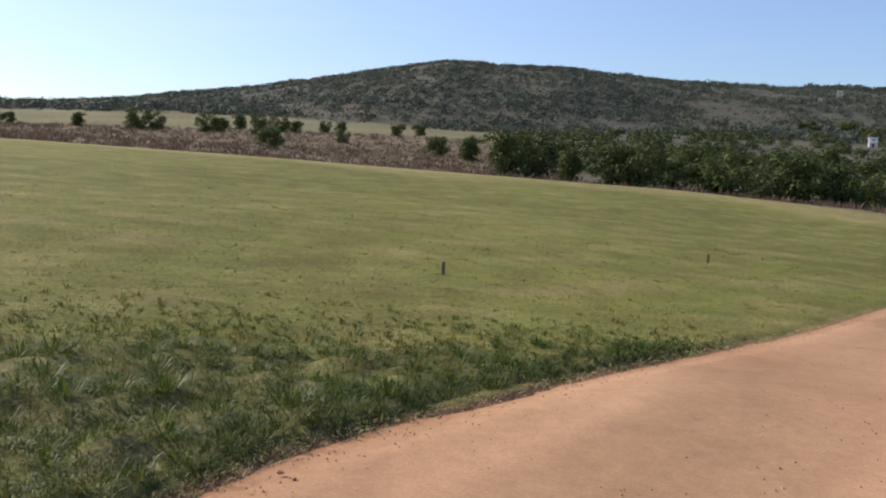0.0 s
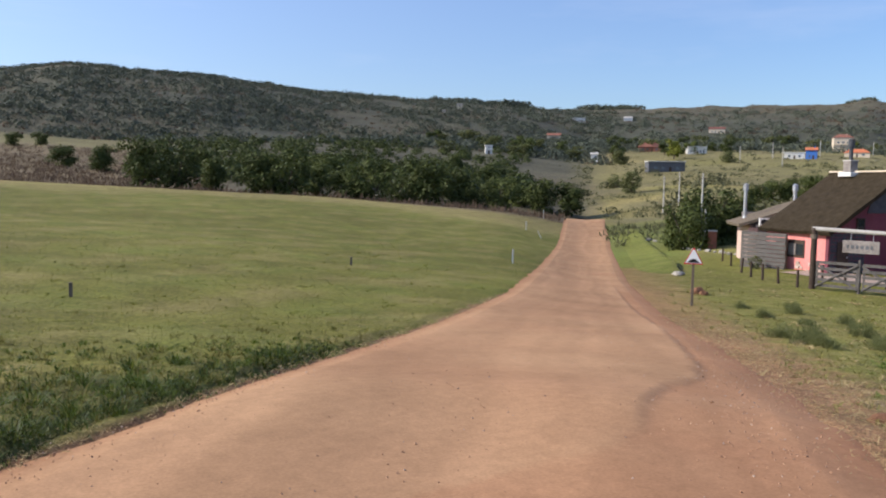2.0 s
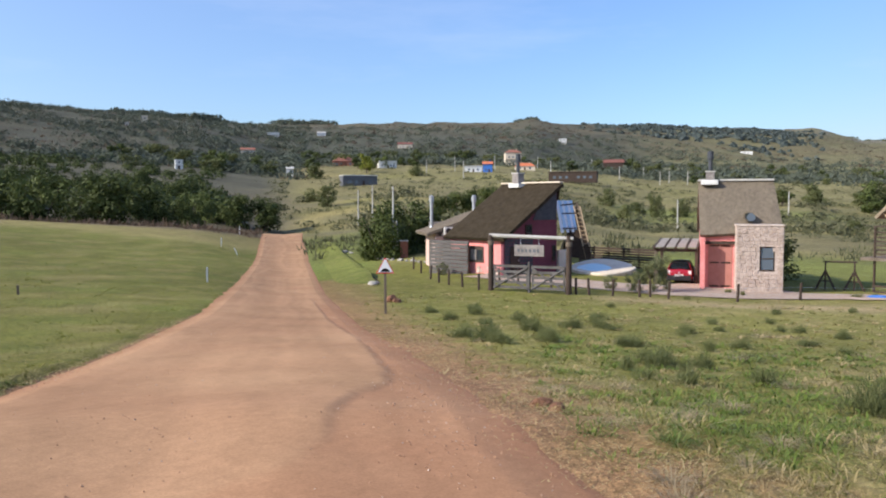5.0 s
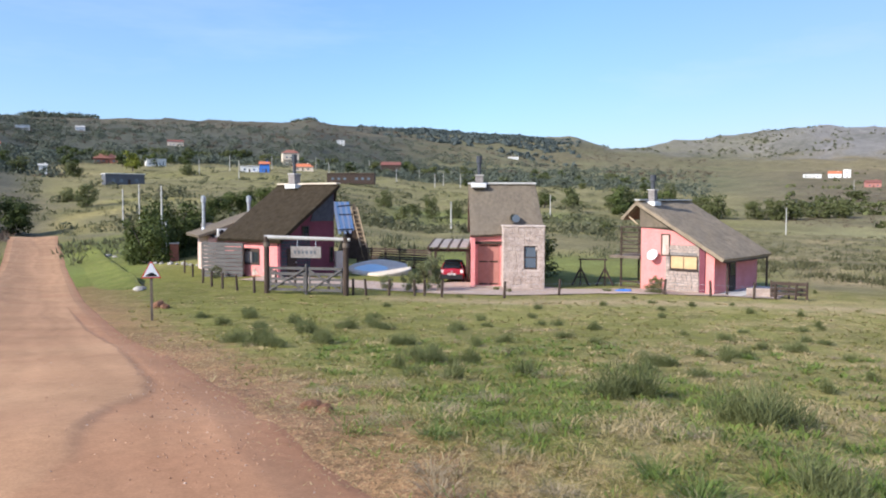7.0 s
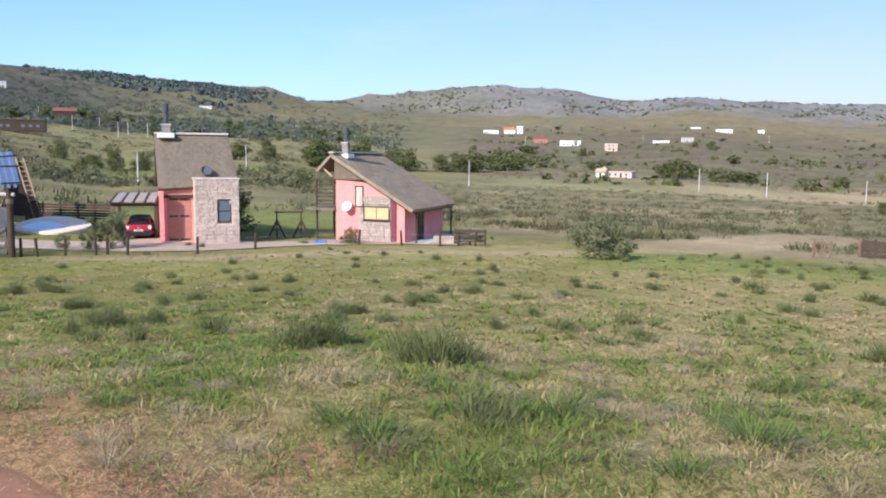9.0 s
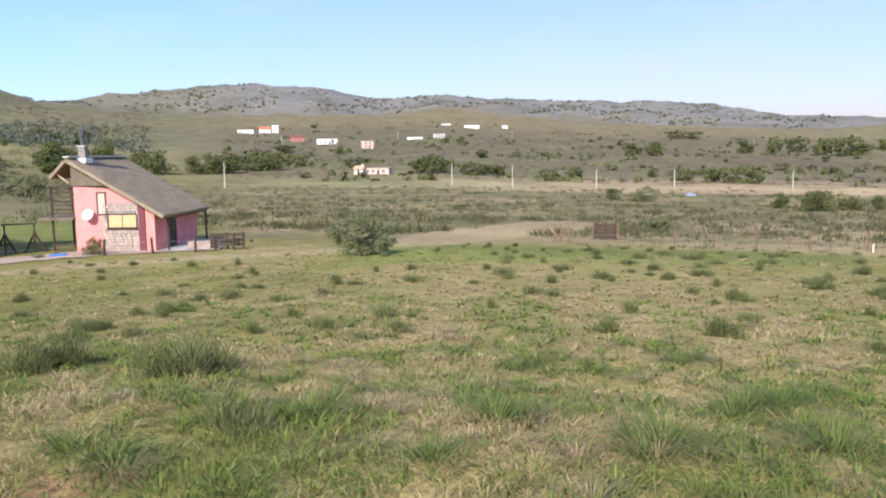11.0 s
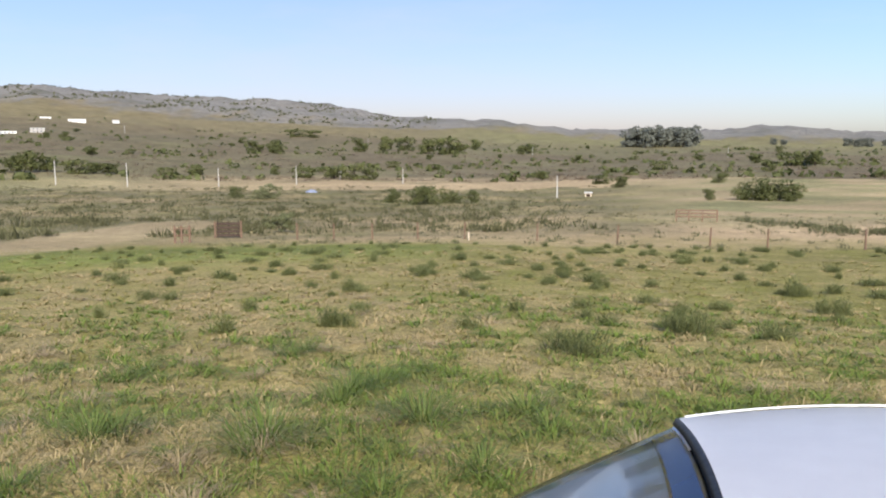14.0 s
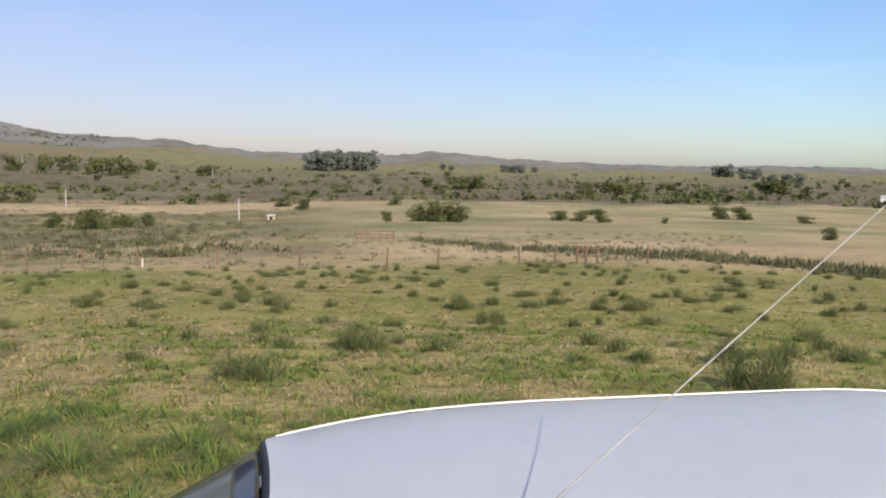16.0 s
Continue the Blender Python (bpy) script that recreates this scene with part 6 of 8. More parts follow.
    bmesh.ops.rotate(bm, matrix=Matrix.Rotation(radians(62), 3, "X"), verts=bm.verts)
    bmesh.ops.solidify(bm, geom=bm.faces, thickness=.02)
    bmesh.ops.translate(bm, vec=(1.0, -.42, 2.3), verts=bm.verts)
    part("satellite_dish", bm, M_WHITE, h, "white satellite dish on the wall")
    for y in (.1, L - .3):
        part("porch_post", rod(fresh(), (5.6, y + .3, -.7), (5.6, y + .3, EZ - .22), .08, .07), M_DARKWOOD, h)
    part("porch_beam", rod(fresh(), (5.6, 0, EZ - .3), (5.6, L + .1, EZ - .3), .07), M_DARKWOOD, h)
    door = part("porch_door", box(fresh(), (W, 2.2, 0), (W + .05, 3.2, 2.0)), M_DARKWOOD, h)
    part("pane", box(fresh(), (W + .05, 2.35, 1.0), (W + .06, 3.05, 1.85)), M_GLASS, door)
    chimney(h, .25, 1.0, RZ - .35, RZ + .65, .22, M_GREYSTONE, 1.0)
    # two-level timber deck beside the ridge wall
    for x, y in ((-1.55, .2), (-1.55, 2.6)):
        part("deck_post", rod(fresh(), (x, y, -.8), (x, y, 4.0), .08, .07), M_DARKWOOD, h)
    part("deck_floor", box(fresh(), (-2.2, -.2, 1.95), (0, 2.8, 2.12)), M_TIMBER, h)
    for z in (2.3, 2.55, 2.8, 3.05, 3.3, 3.6, 3.95):
        part("deck_rail", box(fresh(), (-1.6, .12, z), (0, .2, z + .08)), M_DARKWOOD, h)
    for z in (-.0, .35):
        part("lower_rail", box(fresh(), (-1.6, .12, z), (.1, .2, z + .1)), M_DARKWOOD, h)
    return h


def stone_cabin():
    """Tall narrow cabin: a stone block in front of a steep thatched roof."""
    s = Vector((46.92, 21.48, -3.55))
    h = thing("thatched_cabin", "tall cabin with pale stone block, salmon door wall and thatched roof", "house", pose(*s, 0, 0, -62), "thatched cabins")
    W = 2.62
    holes = [(1.3, 2.15, 1.3, 2.75)]
    block = part("stone_block", wall_with_holes(fresh(), 0, W, -.6, 3.95, 0, .3, holes), M_STONE, h, "pale fieldstone block with a two-light window")
    part("stone_facing", stones(fresh(), 0, W, -.5, 3.95, 0, 7, .25, holes), M_STONE, block)
    bm = box(fresh(), (0, .302, -.6), (.28, 2.3, 3.93))
    part("block_side", bm, M_STONE, block)
    bm = box(fresh(), (W - .28, .302, -.6), (W, 2.3, 3.93))
    part("block_side", bm, M_STONE, block)
    part("block_top", box(fresh(), (-.05, -.07, 3.95), (W + .05, 2.0, 4.03), .01), M_STONE, block)
    window(h, 1.3, 2.15, 1.3, 2.75, .1, M_DARKWOOD, M_SKYGLASS, 0, 2)
    x0 = -1.95
    holes = [(-1.55, -.12, .12, 2.75)]
    part("door_wall", wall_with_holes(fresh(), x0, 0, -.5, 3.4, 1.5, 1.75, holes), M_PINK, h, "salmon rendered wall")
    part("left_wall", box(fresh(), (x0, 1.752, -.5), (x0 + .22, 7.4, 3.4)), M_PINK, h)
    part("left_gable", prism(fresh(), [(1.6, 3.4), (7.4, 3.4), (4.5, 6.2)], 0, .2), M_PINK, h).matrix_basis = pose(x0 + .2, 0, 0, 0, 0, 90)
    part("right_wall", box(fresh(), (W - .22, 2.3, -.5), (W, 7.4, 3.9)), M_GREYSTONE, h)
    part("rear_wall", box(fresh(), (x0 + .222, 7.15, -.5), (W - .222, 7.4, 3.4)), M_PINK, h)
    door = part("door", box(fresh(), (-1.55, 1.56, .12), (-.12, 1.62, 2.75)), M_REDWOOD, h, "tall red-brown timber door with glazing bars")
    for x in (-1.5, -.85, -.2):
        part("stile", box(fresh(), (x - .05, 1.52, .12), (x + .05, 1.56, 2.75)), M_REDWOOD, door)
    for z in (.2, 1.65, 2.7):
        part("door_rail", box(fresh(), (-1.55, 1.53, z - .05), (-.12, 1.56, z + .05)), M_DARKWOOD, door)
    part("lintel", box(fresh(), (-1.75, 1.38, 2.78), (0, 1.5, 2.98)), M_DARKWOOD, h)
    part("pier", box(fresh(), (x0 - .06, .7, -.5), (x0 + .2, 1.5, 3.2)), M_PINK, h)
    for k in range(3):
        part("step", box(fresh(), (-1.7, .5 + .32 * k, -.6), (0, .85 + .32 * k, -.22 + .15 * k), .01), M_STONE, h)
    RZ = 6.75
    eave = 3.5
    part("roof", thatch(fresh(), (x0 - .18, 4.5, RZ), (W - .18, 4.5, RZ), (W + .12, 1.15, eave + .15), (x0 - .1, 1.15, eave - .1), .26, 11), M_THATCH, h, "steep weathered thatched roof")
    part("rear_roof", thatch(fresh(), (x0 - .18, 4.5, RZ), (W - .18, 4.5, RZ), (W + .12, 7.9, eave), (x0 - .18, 7.9, eave), .26, 12, 8), M_THATCH, h)
    part("ridge_cap", box(fresh(), (x0 - .2, 4.3, RZ - .03), (W - .15, 4.7, RZ + .1), .03), M_CONCRETE, h)
    bm = fresh()
    bmesh.ops.create_cone(bm, cap_ends=True, segments=20, radius1=.3, radius2=.3, depth=.6, matrix=Matrix.Translation((.75, 1.8, 4.5)) @ Matrix.Rotation(radians(90), 4, "X"))
    dorm = part("porthole", bm, M_THATCH, h)
    bm = fresh()
    bmesh.ops.create_cone(bm, cap_ends=True, segments=20, radius1=.22, radius2=.22, depth=.06, matrix=Matrix.Translation((.75, 1.48, 4.5)) @ Matrix.Rotation(radians(90), 4, "X"))
    part("porthole_glass", bm, M_GLASS, dorm, "round window in the thatch")
    bm = fresh()
    bmesh.ops.create_cone(bm, cap_ends=True, segments=20, radius1=.25, radius2=.25, depth=.04, matrix=Matrix.Translation((.9, 1.44, 4.45)) @ Matrix.Rotation(radians(90), 4, "X"))
    part("porthole_shutter", bm, M_SKYGLASS, dorm)
    chimney(h, x0 + .55, 4.3, RZ - .25, RZ + .55, .26, M_GREYSTONE, 1.35)
    return h


def gate_cabin():
    """Cabin behind the gate: its gable is in the shade, its long slope comes down on the road's side."""
    n = Vector((43.2, 36.4, -3.28))
    h = thing("thatched_cabin", "large cabin with maroon gable, pink side wall and thatched roof", "house", pose(*n, 0, 0, -6), "thatched cabins")
    W, L, RZ, EZ = 5.4, 5.6, 6.55, 2.55

    def top(x):
        return EZ - .3 + (RZ - EZ) * ((x + .7) / 6.1)
    part("gable_wall", prism(fresh(), [(.0, -.5), (W, -.5), (W, top(W)), (0, top(0))], 0, .25), M_MAROON, h, "maroon rendered gable wall")
    part("stone_facing", stones(fresh(), .1, 2.9, -.3, 2.6, 0, 21, .27), M_SLATE, h, "dark grey stone lower gable")
    # dark sheet added for the triangle of shade under the roof
    part("gable_shade", prism(fresh(), [(2.9, 3.85), (5.3, 3.85), (5.3, top(5.3) - .05), (3.3, top(3.3) - .05)], -.06, -.01), M_SLATE, h, "dark panel standing in for the shade in the gable")
    window(h, 2.1, 2.75, 2.75, 3.55, -.06, M_DARKWOOD, M_GLASS, 0)
    window(h, 4.9, 5.25, .9, 2.0, -.03, M_DARKWOOD, M_GLASS, 0)
    door = part("door", box(fresh(), (.6, -.1, 0), (1.5, -.055, 2.05)), M_DARKWOOD, h)
    part("handle", box(fresh(), (1.36, -.14, 1.0), (1.42, -.1, 1.12)), M_GALV, door)
    side = part("side_wall", box(fresh(), (0, .252, -.5), (.25, L, top(0) - .05)), M_PINK, h, "pink rendered side wall with stone plinth")
    r = random.Random(4)
    for _ in range(26):
        y, z = r.uniform(.4, 2.6), r.uniform(-.3, .45)
        part("plinth_stone", box(fresh(), (-.07, y, z), (0, y + r.uniform(.16, .34), z + r.uniform(.1, .2)), .015), M_STONE, side)
    w = part("side_window", box(fresh(), (-.05, 2.0, .85), (-.002, 3.6, 2.0)), M_DARKWOOD, h, "dark framed window with a pale pane")
    part("pane", box(fresh(), (-.07, 2.75, 1.0), (-.05, 3.4, 1.75)), M_GREYSTONE, w)
    part("pane", box(fresh(), (-.07, 2.1, 1.0), (-.05, 2.7, 1.75)), M_GLASS, w)
    part("rear_wall", prism(fresh(), [(.252, -.5), (W, -.5), (W, top(W)), (.252, top(.2))], L - .25, L), M_PINK, h)
    part("ridge_wall", box(fresh(), (W - .25, .252, -.5), (W, L - .252, top(W) - .1)), M_MAROON, h)
    part("roof", thatch(fresh(), (W + .1, -.45, RZ), (W + .1, L + .3, RZ), (-.5, L + .3, EZ + .12), (-.5, -.45, EZ + .12), .28, 17), M_DARKTHATCH, h, "long dark thatched slope")
    part("short_roof", thatch(fresh(), (W + .1, -.3, RZ), (W + .1, L + .3, RZ), (W + 1.5, L + .3, RZ - 1.7), (W + 1.5, 1.2, RZ - 1.7), .22, 23, 8), M_DARKTHATCH, h)
    part("ridge_cap", box(fresh(), (W - .1, -.35, RZ - .02), (W + .3, L + .2, RZ + .09), .03), M_CREAM, h, "pale mortar ridge cap")
    chimney(h, W - .1, 3.9, RZ - .3, RZ + .75, .32, M_GREYSTONE, 1.5)
    # lean-to of blue and white sheets with its frame
    lean = part("sheet_frame", rod(fresh(), (W + .1, -.3, 4.9), (W + 1.7, -.3, 5.0), .05), M_DARKWOOD, h)
    for k in range(6):
        x = W + .05 + k * .31
        low = 2.9 + (.2 if k % 2 else 0)
        slabs = slab(fresh(), ((x, -.42 + .02 * k, low), (x + .29, -.42 + .02 * k, low), (x + .62, .5, 5.25), (x + .33, .5, 5.25)), .03)
        part("roof_sheet", slabs, M_BLUESHEET if k % 2 else M_WHITESHEET, h, "translucent blue corrugated sheet" if k % 2 else "translucent white corrugated sheet")
    for z in (3.2, 4.3):
        part("sheet_batten", rod(fresh(), (W + .05, -.5, z), (W + 1.65, -.45, z), .05), M_DARKWOOD, lean)
    part("lean_wall", box(fresh(), (W + .25, .0, -.5), (W + 1.3, .3, 1.6)), M_CREAM, h, "cream outbuilding wall")
    # low stone annex with its own thatch
    ax = thing("annex", "low grey stone annex with a shallow thatched roof", "house", pose(48.3, 44.4, -3.3, 0, 0, -35))
    part("front_wall", box(fresh(), (-2.6, -.2, -.5), (2.0, .1, 2.5)), M_GREYSTONE, ax)
    part("facing", stones(fresh(), -2.0, 2.0, -.4, 2.4, -.2, 31, .3), M_GREYSTONE, ax)
    part("end_wall", box(fresh(), (-2.62, .1, -.5), (-2.35, 5, 2.6)), M_SALMON, ax)
    part("corner_pier", box(fresh(), (-2.75, -.3, -.5), (-2.1, -.2, 2.45)), M_SALMON, ax)
    part("rear_wall", box(fresh(), (-2.35, 4.7, -.5), (4.0, 5, 3.5)), M_GREYSTONE, ax)
    part("roof", thatch(fresh(), (5.4, -.6, 5.75), (5.4, 5.3, 5.75), (-3.5, 5.3, 2.75), (-3.5, -.6, 2.75), .26, 37), M_THATCH, ax)
    part("parapet", box(fresh(), (-2.2, -.32, 2.5), (1.8, -.2, 2.68)), M_WHITE, ax)
    ac = thing("air_conditioner", "white outdoor air conditioner unit on the annex wall", "air conditioner", ax.matrix_basis @ pose(-1.75, -1.0, 2.62))
    body = part("casing", box(fresh(), (-.4, -.16, 0), (.4, .16, .58), .02), M_WHITE, ac)
    bm = fresh()
    bmesh.ops.create_cone(bm, cap_ends=True, segments=20, radius1=.22, radius2=.22, depth=.02, matrix=Matrix.Translation((-.08, -.17, .29)) @ Matrix.Rotation(radians(90), 4, "X"))
    part("fan_grille", bm, M_BLACK, body, "dark round fan grille")
    for fx, fy, z in ((-2.5, 2.8, 3.2), (.7, 1.0, 3.8)):
        flue(ax, fx, fy, z - .3, 5.2, .13)
    return h


def board_screen():
    """Grey upright boards that hide the front of the annex."""
    a, b = spot(44.7, 60.6), spot(47.35, 58.4)
    w = math.hypot(b.x - a.x, b.y - a.y)
    f = thing("board_screen", "weathered grey board screen in front of the annex", "fence", pose(a.x, a.y, min(a.z, b.z) - .05, 0, 0, math.degrees(math.atan2(b.y - a.y, b.x - a.x))))
    for k in range(9):
        z = .05 + k * .28
        part("board", box(fresh(), (-.03 * (k % 2), -.03, z), (w + .04 * (k % 3), .02, z + .25), .006), M_BOARD, f)
    for k in range(3):
        part("post", box(fresh(), (k * w / 2 - .06, .022, -.3), (k * w / 2 + .06, .14, 2.5)), M_TIMBER, f)


board_screen()
pink_cabin()
stone_cabin()
gate_cabin()


def small_house(bearing, d, w, dep, hgt, wall_mat, roof, roof_mat, label, turn=0, openings=3, floors=1, lift=0.0):
    """A far house of the village: walls, roof, door and windows."""
    if bearing > 80:
        w, hgt = w * .82, hgt * .7
    p = spot(bearing, d)
    h = thing("house", label, "house", pose(p.x, p.y, p.z + lift, 0, 0, -bearing + turn), "village houses")
    part("wall_shell", box(fresh(), (-w / 2, 0, -1.2), (w / 2, dep, hgt)), wall_mat, h)
    if roof == "flat":
        part("roof", box(fresh(), (-w / 2 - .3, -.4, hgt), (w / 2 + .3, dep + .3, hgt + .3), .03), roof_mat, h)
    elif roof == "hip":
        bm = fresh()
        lo = [bm.verts.new(q) for q in ((-w / 2 - .5, -.5, hgt), (w / 2 + .5, -.5, hgt), (w / 2 + .5, dep + .5, hgt), (-w / 2 - .5, dep + .5, hgt))]
        hi = [bm.verts.new(q) for q in ((-w / 2 + dep * .4, dep / 2, hgt + dep * .3), (w / 2 - dep * .4, dep / 2, hgt + dep * .3))]
        for f in ((0, 1, 2, 3),):
            bm.faces.new([lo[i] for i in f][::-1])
        bm.faces.new((lo[0], lo[1], hi[1], hi[0]))
        bm.faces.new((lo[2], lo[3], hi[0], hi[1]))
        bm.faces.new((lo[1], lo[2], hi[1]))
        bm.faces.new((lo[3], lo[0], hi[0]))
        part("roof", bm, roof_mat, h)
    else:
        part("roof", slab(fresh(), ((-w / 2 - .4, -.6, hgt), (w / 2 + .4, -.6, hgt), (w / 2 + .4, dep / 2, hgt + dep * .28), (-w / 2 - .4, dep / 2, hgt + dep * .28)), .2), roof_mat, h)
        part("roof", slab(fresh(), ((-w / 2 - .4, dep / 2, hgt + dep * .28), (w / 2 + .4, dep / 2, hgt + dep * .28), (w / 2 + .4, dep + .6, hgt), (-w / 2 - .4, dep + .6, hgt)), .2), roof_mat, h)
        for x in (-w / 2, w / 2 - .2):
            bm = prism(fresh(), [(0, hgt), (dep, hgt), (dep / 2, hgt + dep * .26)], 0, .2)
            part("gable", bm, wall_mat, h).matrix_basis = pose(x + .2, 0, 0, 0, 0, 90)
    step = w / (openings + 1)
    fh = hgt / floors
    for f in range(floors):
        for i in range(openings):
            x = -w / 2 + step * (i + 1)
            half = min(step * .24, .95)
            if i == openings // 2 and f == 0:
                part("door", box(fresh(), (x - .5, -.05, 0), (x + .5, 0, min(2.1, fh * .8))), M_DARKWOOD, h)
            else:
                z0 = f * fh + min(1.0, fh * .34)
                win = part("window", box(fresh(), (x - half, -.06, z0), (x + half, 0, z0 + min(1.25, fh * .4))), M_SKYGLASS, h)
                part("sill", box(fresh(), (x - half - .1, -.12, z0 - .12), (x + half + .1, 0, z0)), wall_mat, win)
    if floors > 1:
        part("balcony", box(fresh(), (-w / 2 - .25, -.9, fh - .12), (w / 2 + .25, 0, fh + .1)), wall_mat, h)
    if roof != "flat":
        part("chimney", box(fresh(), (w * .2, dep * .45, hgt), (w * .2 + .7, dep * .45 + .7, hgt + dep * .28 + .6)), wall_mat, h)
    return h


# bearing, range, width, depth, height, wall, roof shape, roof, label, turn, openings, floors
small_house(39.85, 352, 15, 8, 4.2, M_GREYWALL, "flat", M_WHITE, "low slate-grey house with flat white roof", 12, 4)
small_house(38.7, 600, 16, 10, 3.6, M_BRICK, "hip", M_TILE, "brown brick house with low tiled roof", 0, 4)
small_house(41.8, 560, 12, 8, 4.6, M_WHITE, "flat", M_WHITE, "white box house with dark openings", 10, 5)
small_house(27.7, 428, 3.6, 4, 4.4, M_WHITE, "flat", M_WHITE, "small white two-storey lookout house", 5, 1, 2)
small_house(47.8, 515, 11, 8, 3.6, M_WHITE, "flat", M_WHITE, "white house with a bright blue wing", 0, 3)
small_house(48.8, 512, 6, 6, 5.2, M_BLUE, "gable", M_ORANGE, "bright blue wing with orange roof", 0, 2)
small_house(50.6, 670, 13, 9, 10.5, M_CREAM, "hip", M_TILE, "tall cream two-storey house with weathered tiled roof", 8, 3, 2)
small_house(51.4, 560, 14, 8, 2.8, M_CREAM, "hip", M_ORANGE, "low house with orange tiled roof", 0, 3)
small_house(54.7, 430, 25, 9, 4.4, M_DARKWOOD, "flat", M_TIMBER, "long low brown timber house with a flat roof", -6, 7, lift=1.6)
small_house(57.5, 830, 20, 12, 6.5, M_DARKWOOD, "gable", M_REDROOF, "dark timber house with a low gable", 0, 4)
small_house(32.2, 787, 13, 8, 3.6, M_CREAM, "gable", M_TILE, "small house with tiled roof among trees", 0, 3)
small_house(33.9, 1125, 16, 9, 5, M_WHITE, "flat", M_WHITE, "white house among the hillside trees", 0, 3)
small_house(37.2, 1180, 12, 8, 4.5, M_WHITE, "gable", M_CONCRETE, "white house on the wooded slope", 0, 3)
small_house(25.6, 960, 6.5, 6, 8.5, M_CREAM, "flat", M_CREAM, "pale tower house on the ridge", 0, 1, 2)
small_house(24.5, 900, 4, 4, 4, M_CREAM, "flat", M_CREAM, "tiny pale hut on the ridge", 0, 1)
small_house(43.0, 990, 18, 9, 5, M_CREAM, "gable", M_REDROOF, "long house with red roof", 0, 4)
small_house(54.0, 1190, 12, 9, 7, M_WHITE, "flat", M_WHITE, "white house on the far slope", 0, 2, 2)
small_house(66.1, 1500, 20, 8, 4, M_WHITE, "flat", M_WHITE, "far white farm building", 0, 4)
small_house(35.0, 500, 4.2, 4, 5.0, M_WHITE, "gable", M_CONCRETE, "narrow white gabled hut", 0, 1)
small_house(94.4, 376, 15, 8, 3.6, M_SALMON, "flat", M_SALMON, "salmon flat-roofed house in a dry field", -14, 4)
small_house(93.2, 374, 5, 6, 3.4, M_CREAM, "gable", M_PALEWOOD, "pale open porch beside the salmon house", -14, 1)
small_house(85.6, 1050, 24, 12, 6, M_WHITE, "flat", M_WHITE, "long low white house", 0, 4)
small_house(86.9, 1090, 18, 12, 7, M_WHITE, "gable", M_ORANGE, "white house with orange roof", 0, 3)
small_house(87.6, 1090, 10, 9, 14, M_WHITE, "flat", M_WHITE, "tall white tower-like house", 0, 1, 2)
small_house(89.1, 860, 16, 10, 6, M_REDWOOD, "gable", M_REDROOF, "red-brown house with steep roof", 10, 3)
small_house(91.1, 788, 24, 12, 7, M_WHITE, "flat", M_WHITE, "wide white house with dark roof edge", 0, 4)
small_house(93.9, 690, 12, 10, 8.5, M_SALMON, "flat", M_WHITE, "pink two-storey house with white trim", 5, 2, 2)
small_house(97.2, 870, 20, 9, 4.5, M_WHITE, "flat", M_CONCRETE, "low white house behind a hedge", 0, 4)
small_house(98.9, 915, 16, 9, 6.5, M_CONCRETE, "flat", M_CONCRETE, "plain grey two-storey house", 0, 3, 2)
small_house(99.4, 1450, 20, 9, 6, M_WHITE, "flat", M_WHITE, "far white house under the hills", 0, 3)
small_house(101.2, 1340, 30, 9, 7, M_WHITE, "flat", M_WHITE, "far long white house under the hills", 0, 5)
small_house(103.5, 1400, 12, 9, 5, M_WHITE, "gable", M_CONCRETE, "far small white house", 0, 3)
small_house(176.4, 430, 14, 7, 3.6, M_WHITE, "flat", M_WHITE, "low white shed beyond the fields", 0, 3)
small_house(135.35, 214, 2.0, 2, 1.3, M_CREAM, "flat", M_CONCRETE, "small white well hut in the dry grass", 0, 1)


# ---- yard, fences, poles ----
def upright(p, turn=0.0):
    return pose(p.x, p.y, p.z, 0, 0, turn)


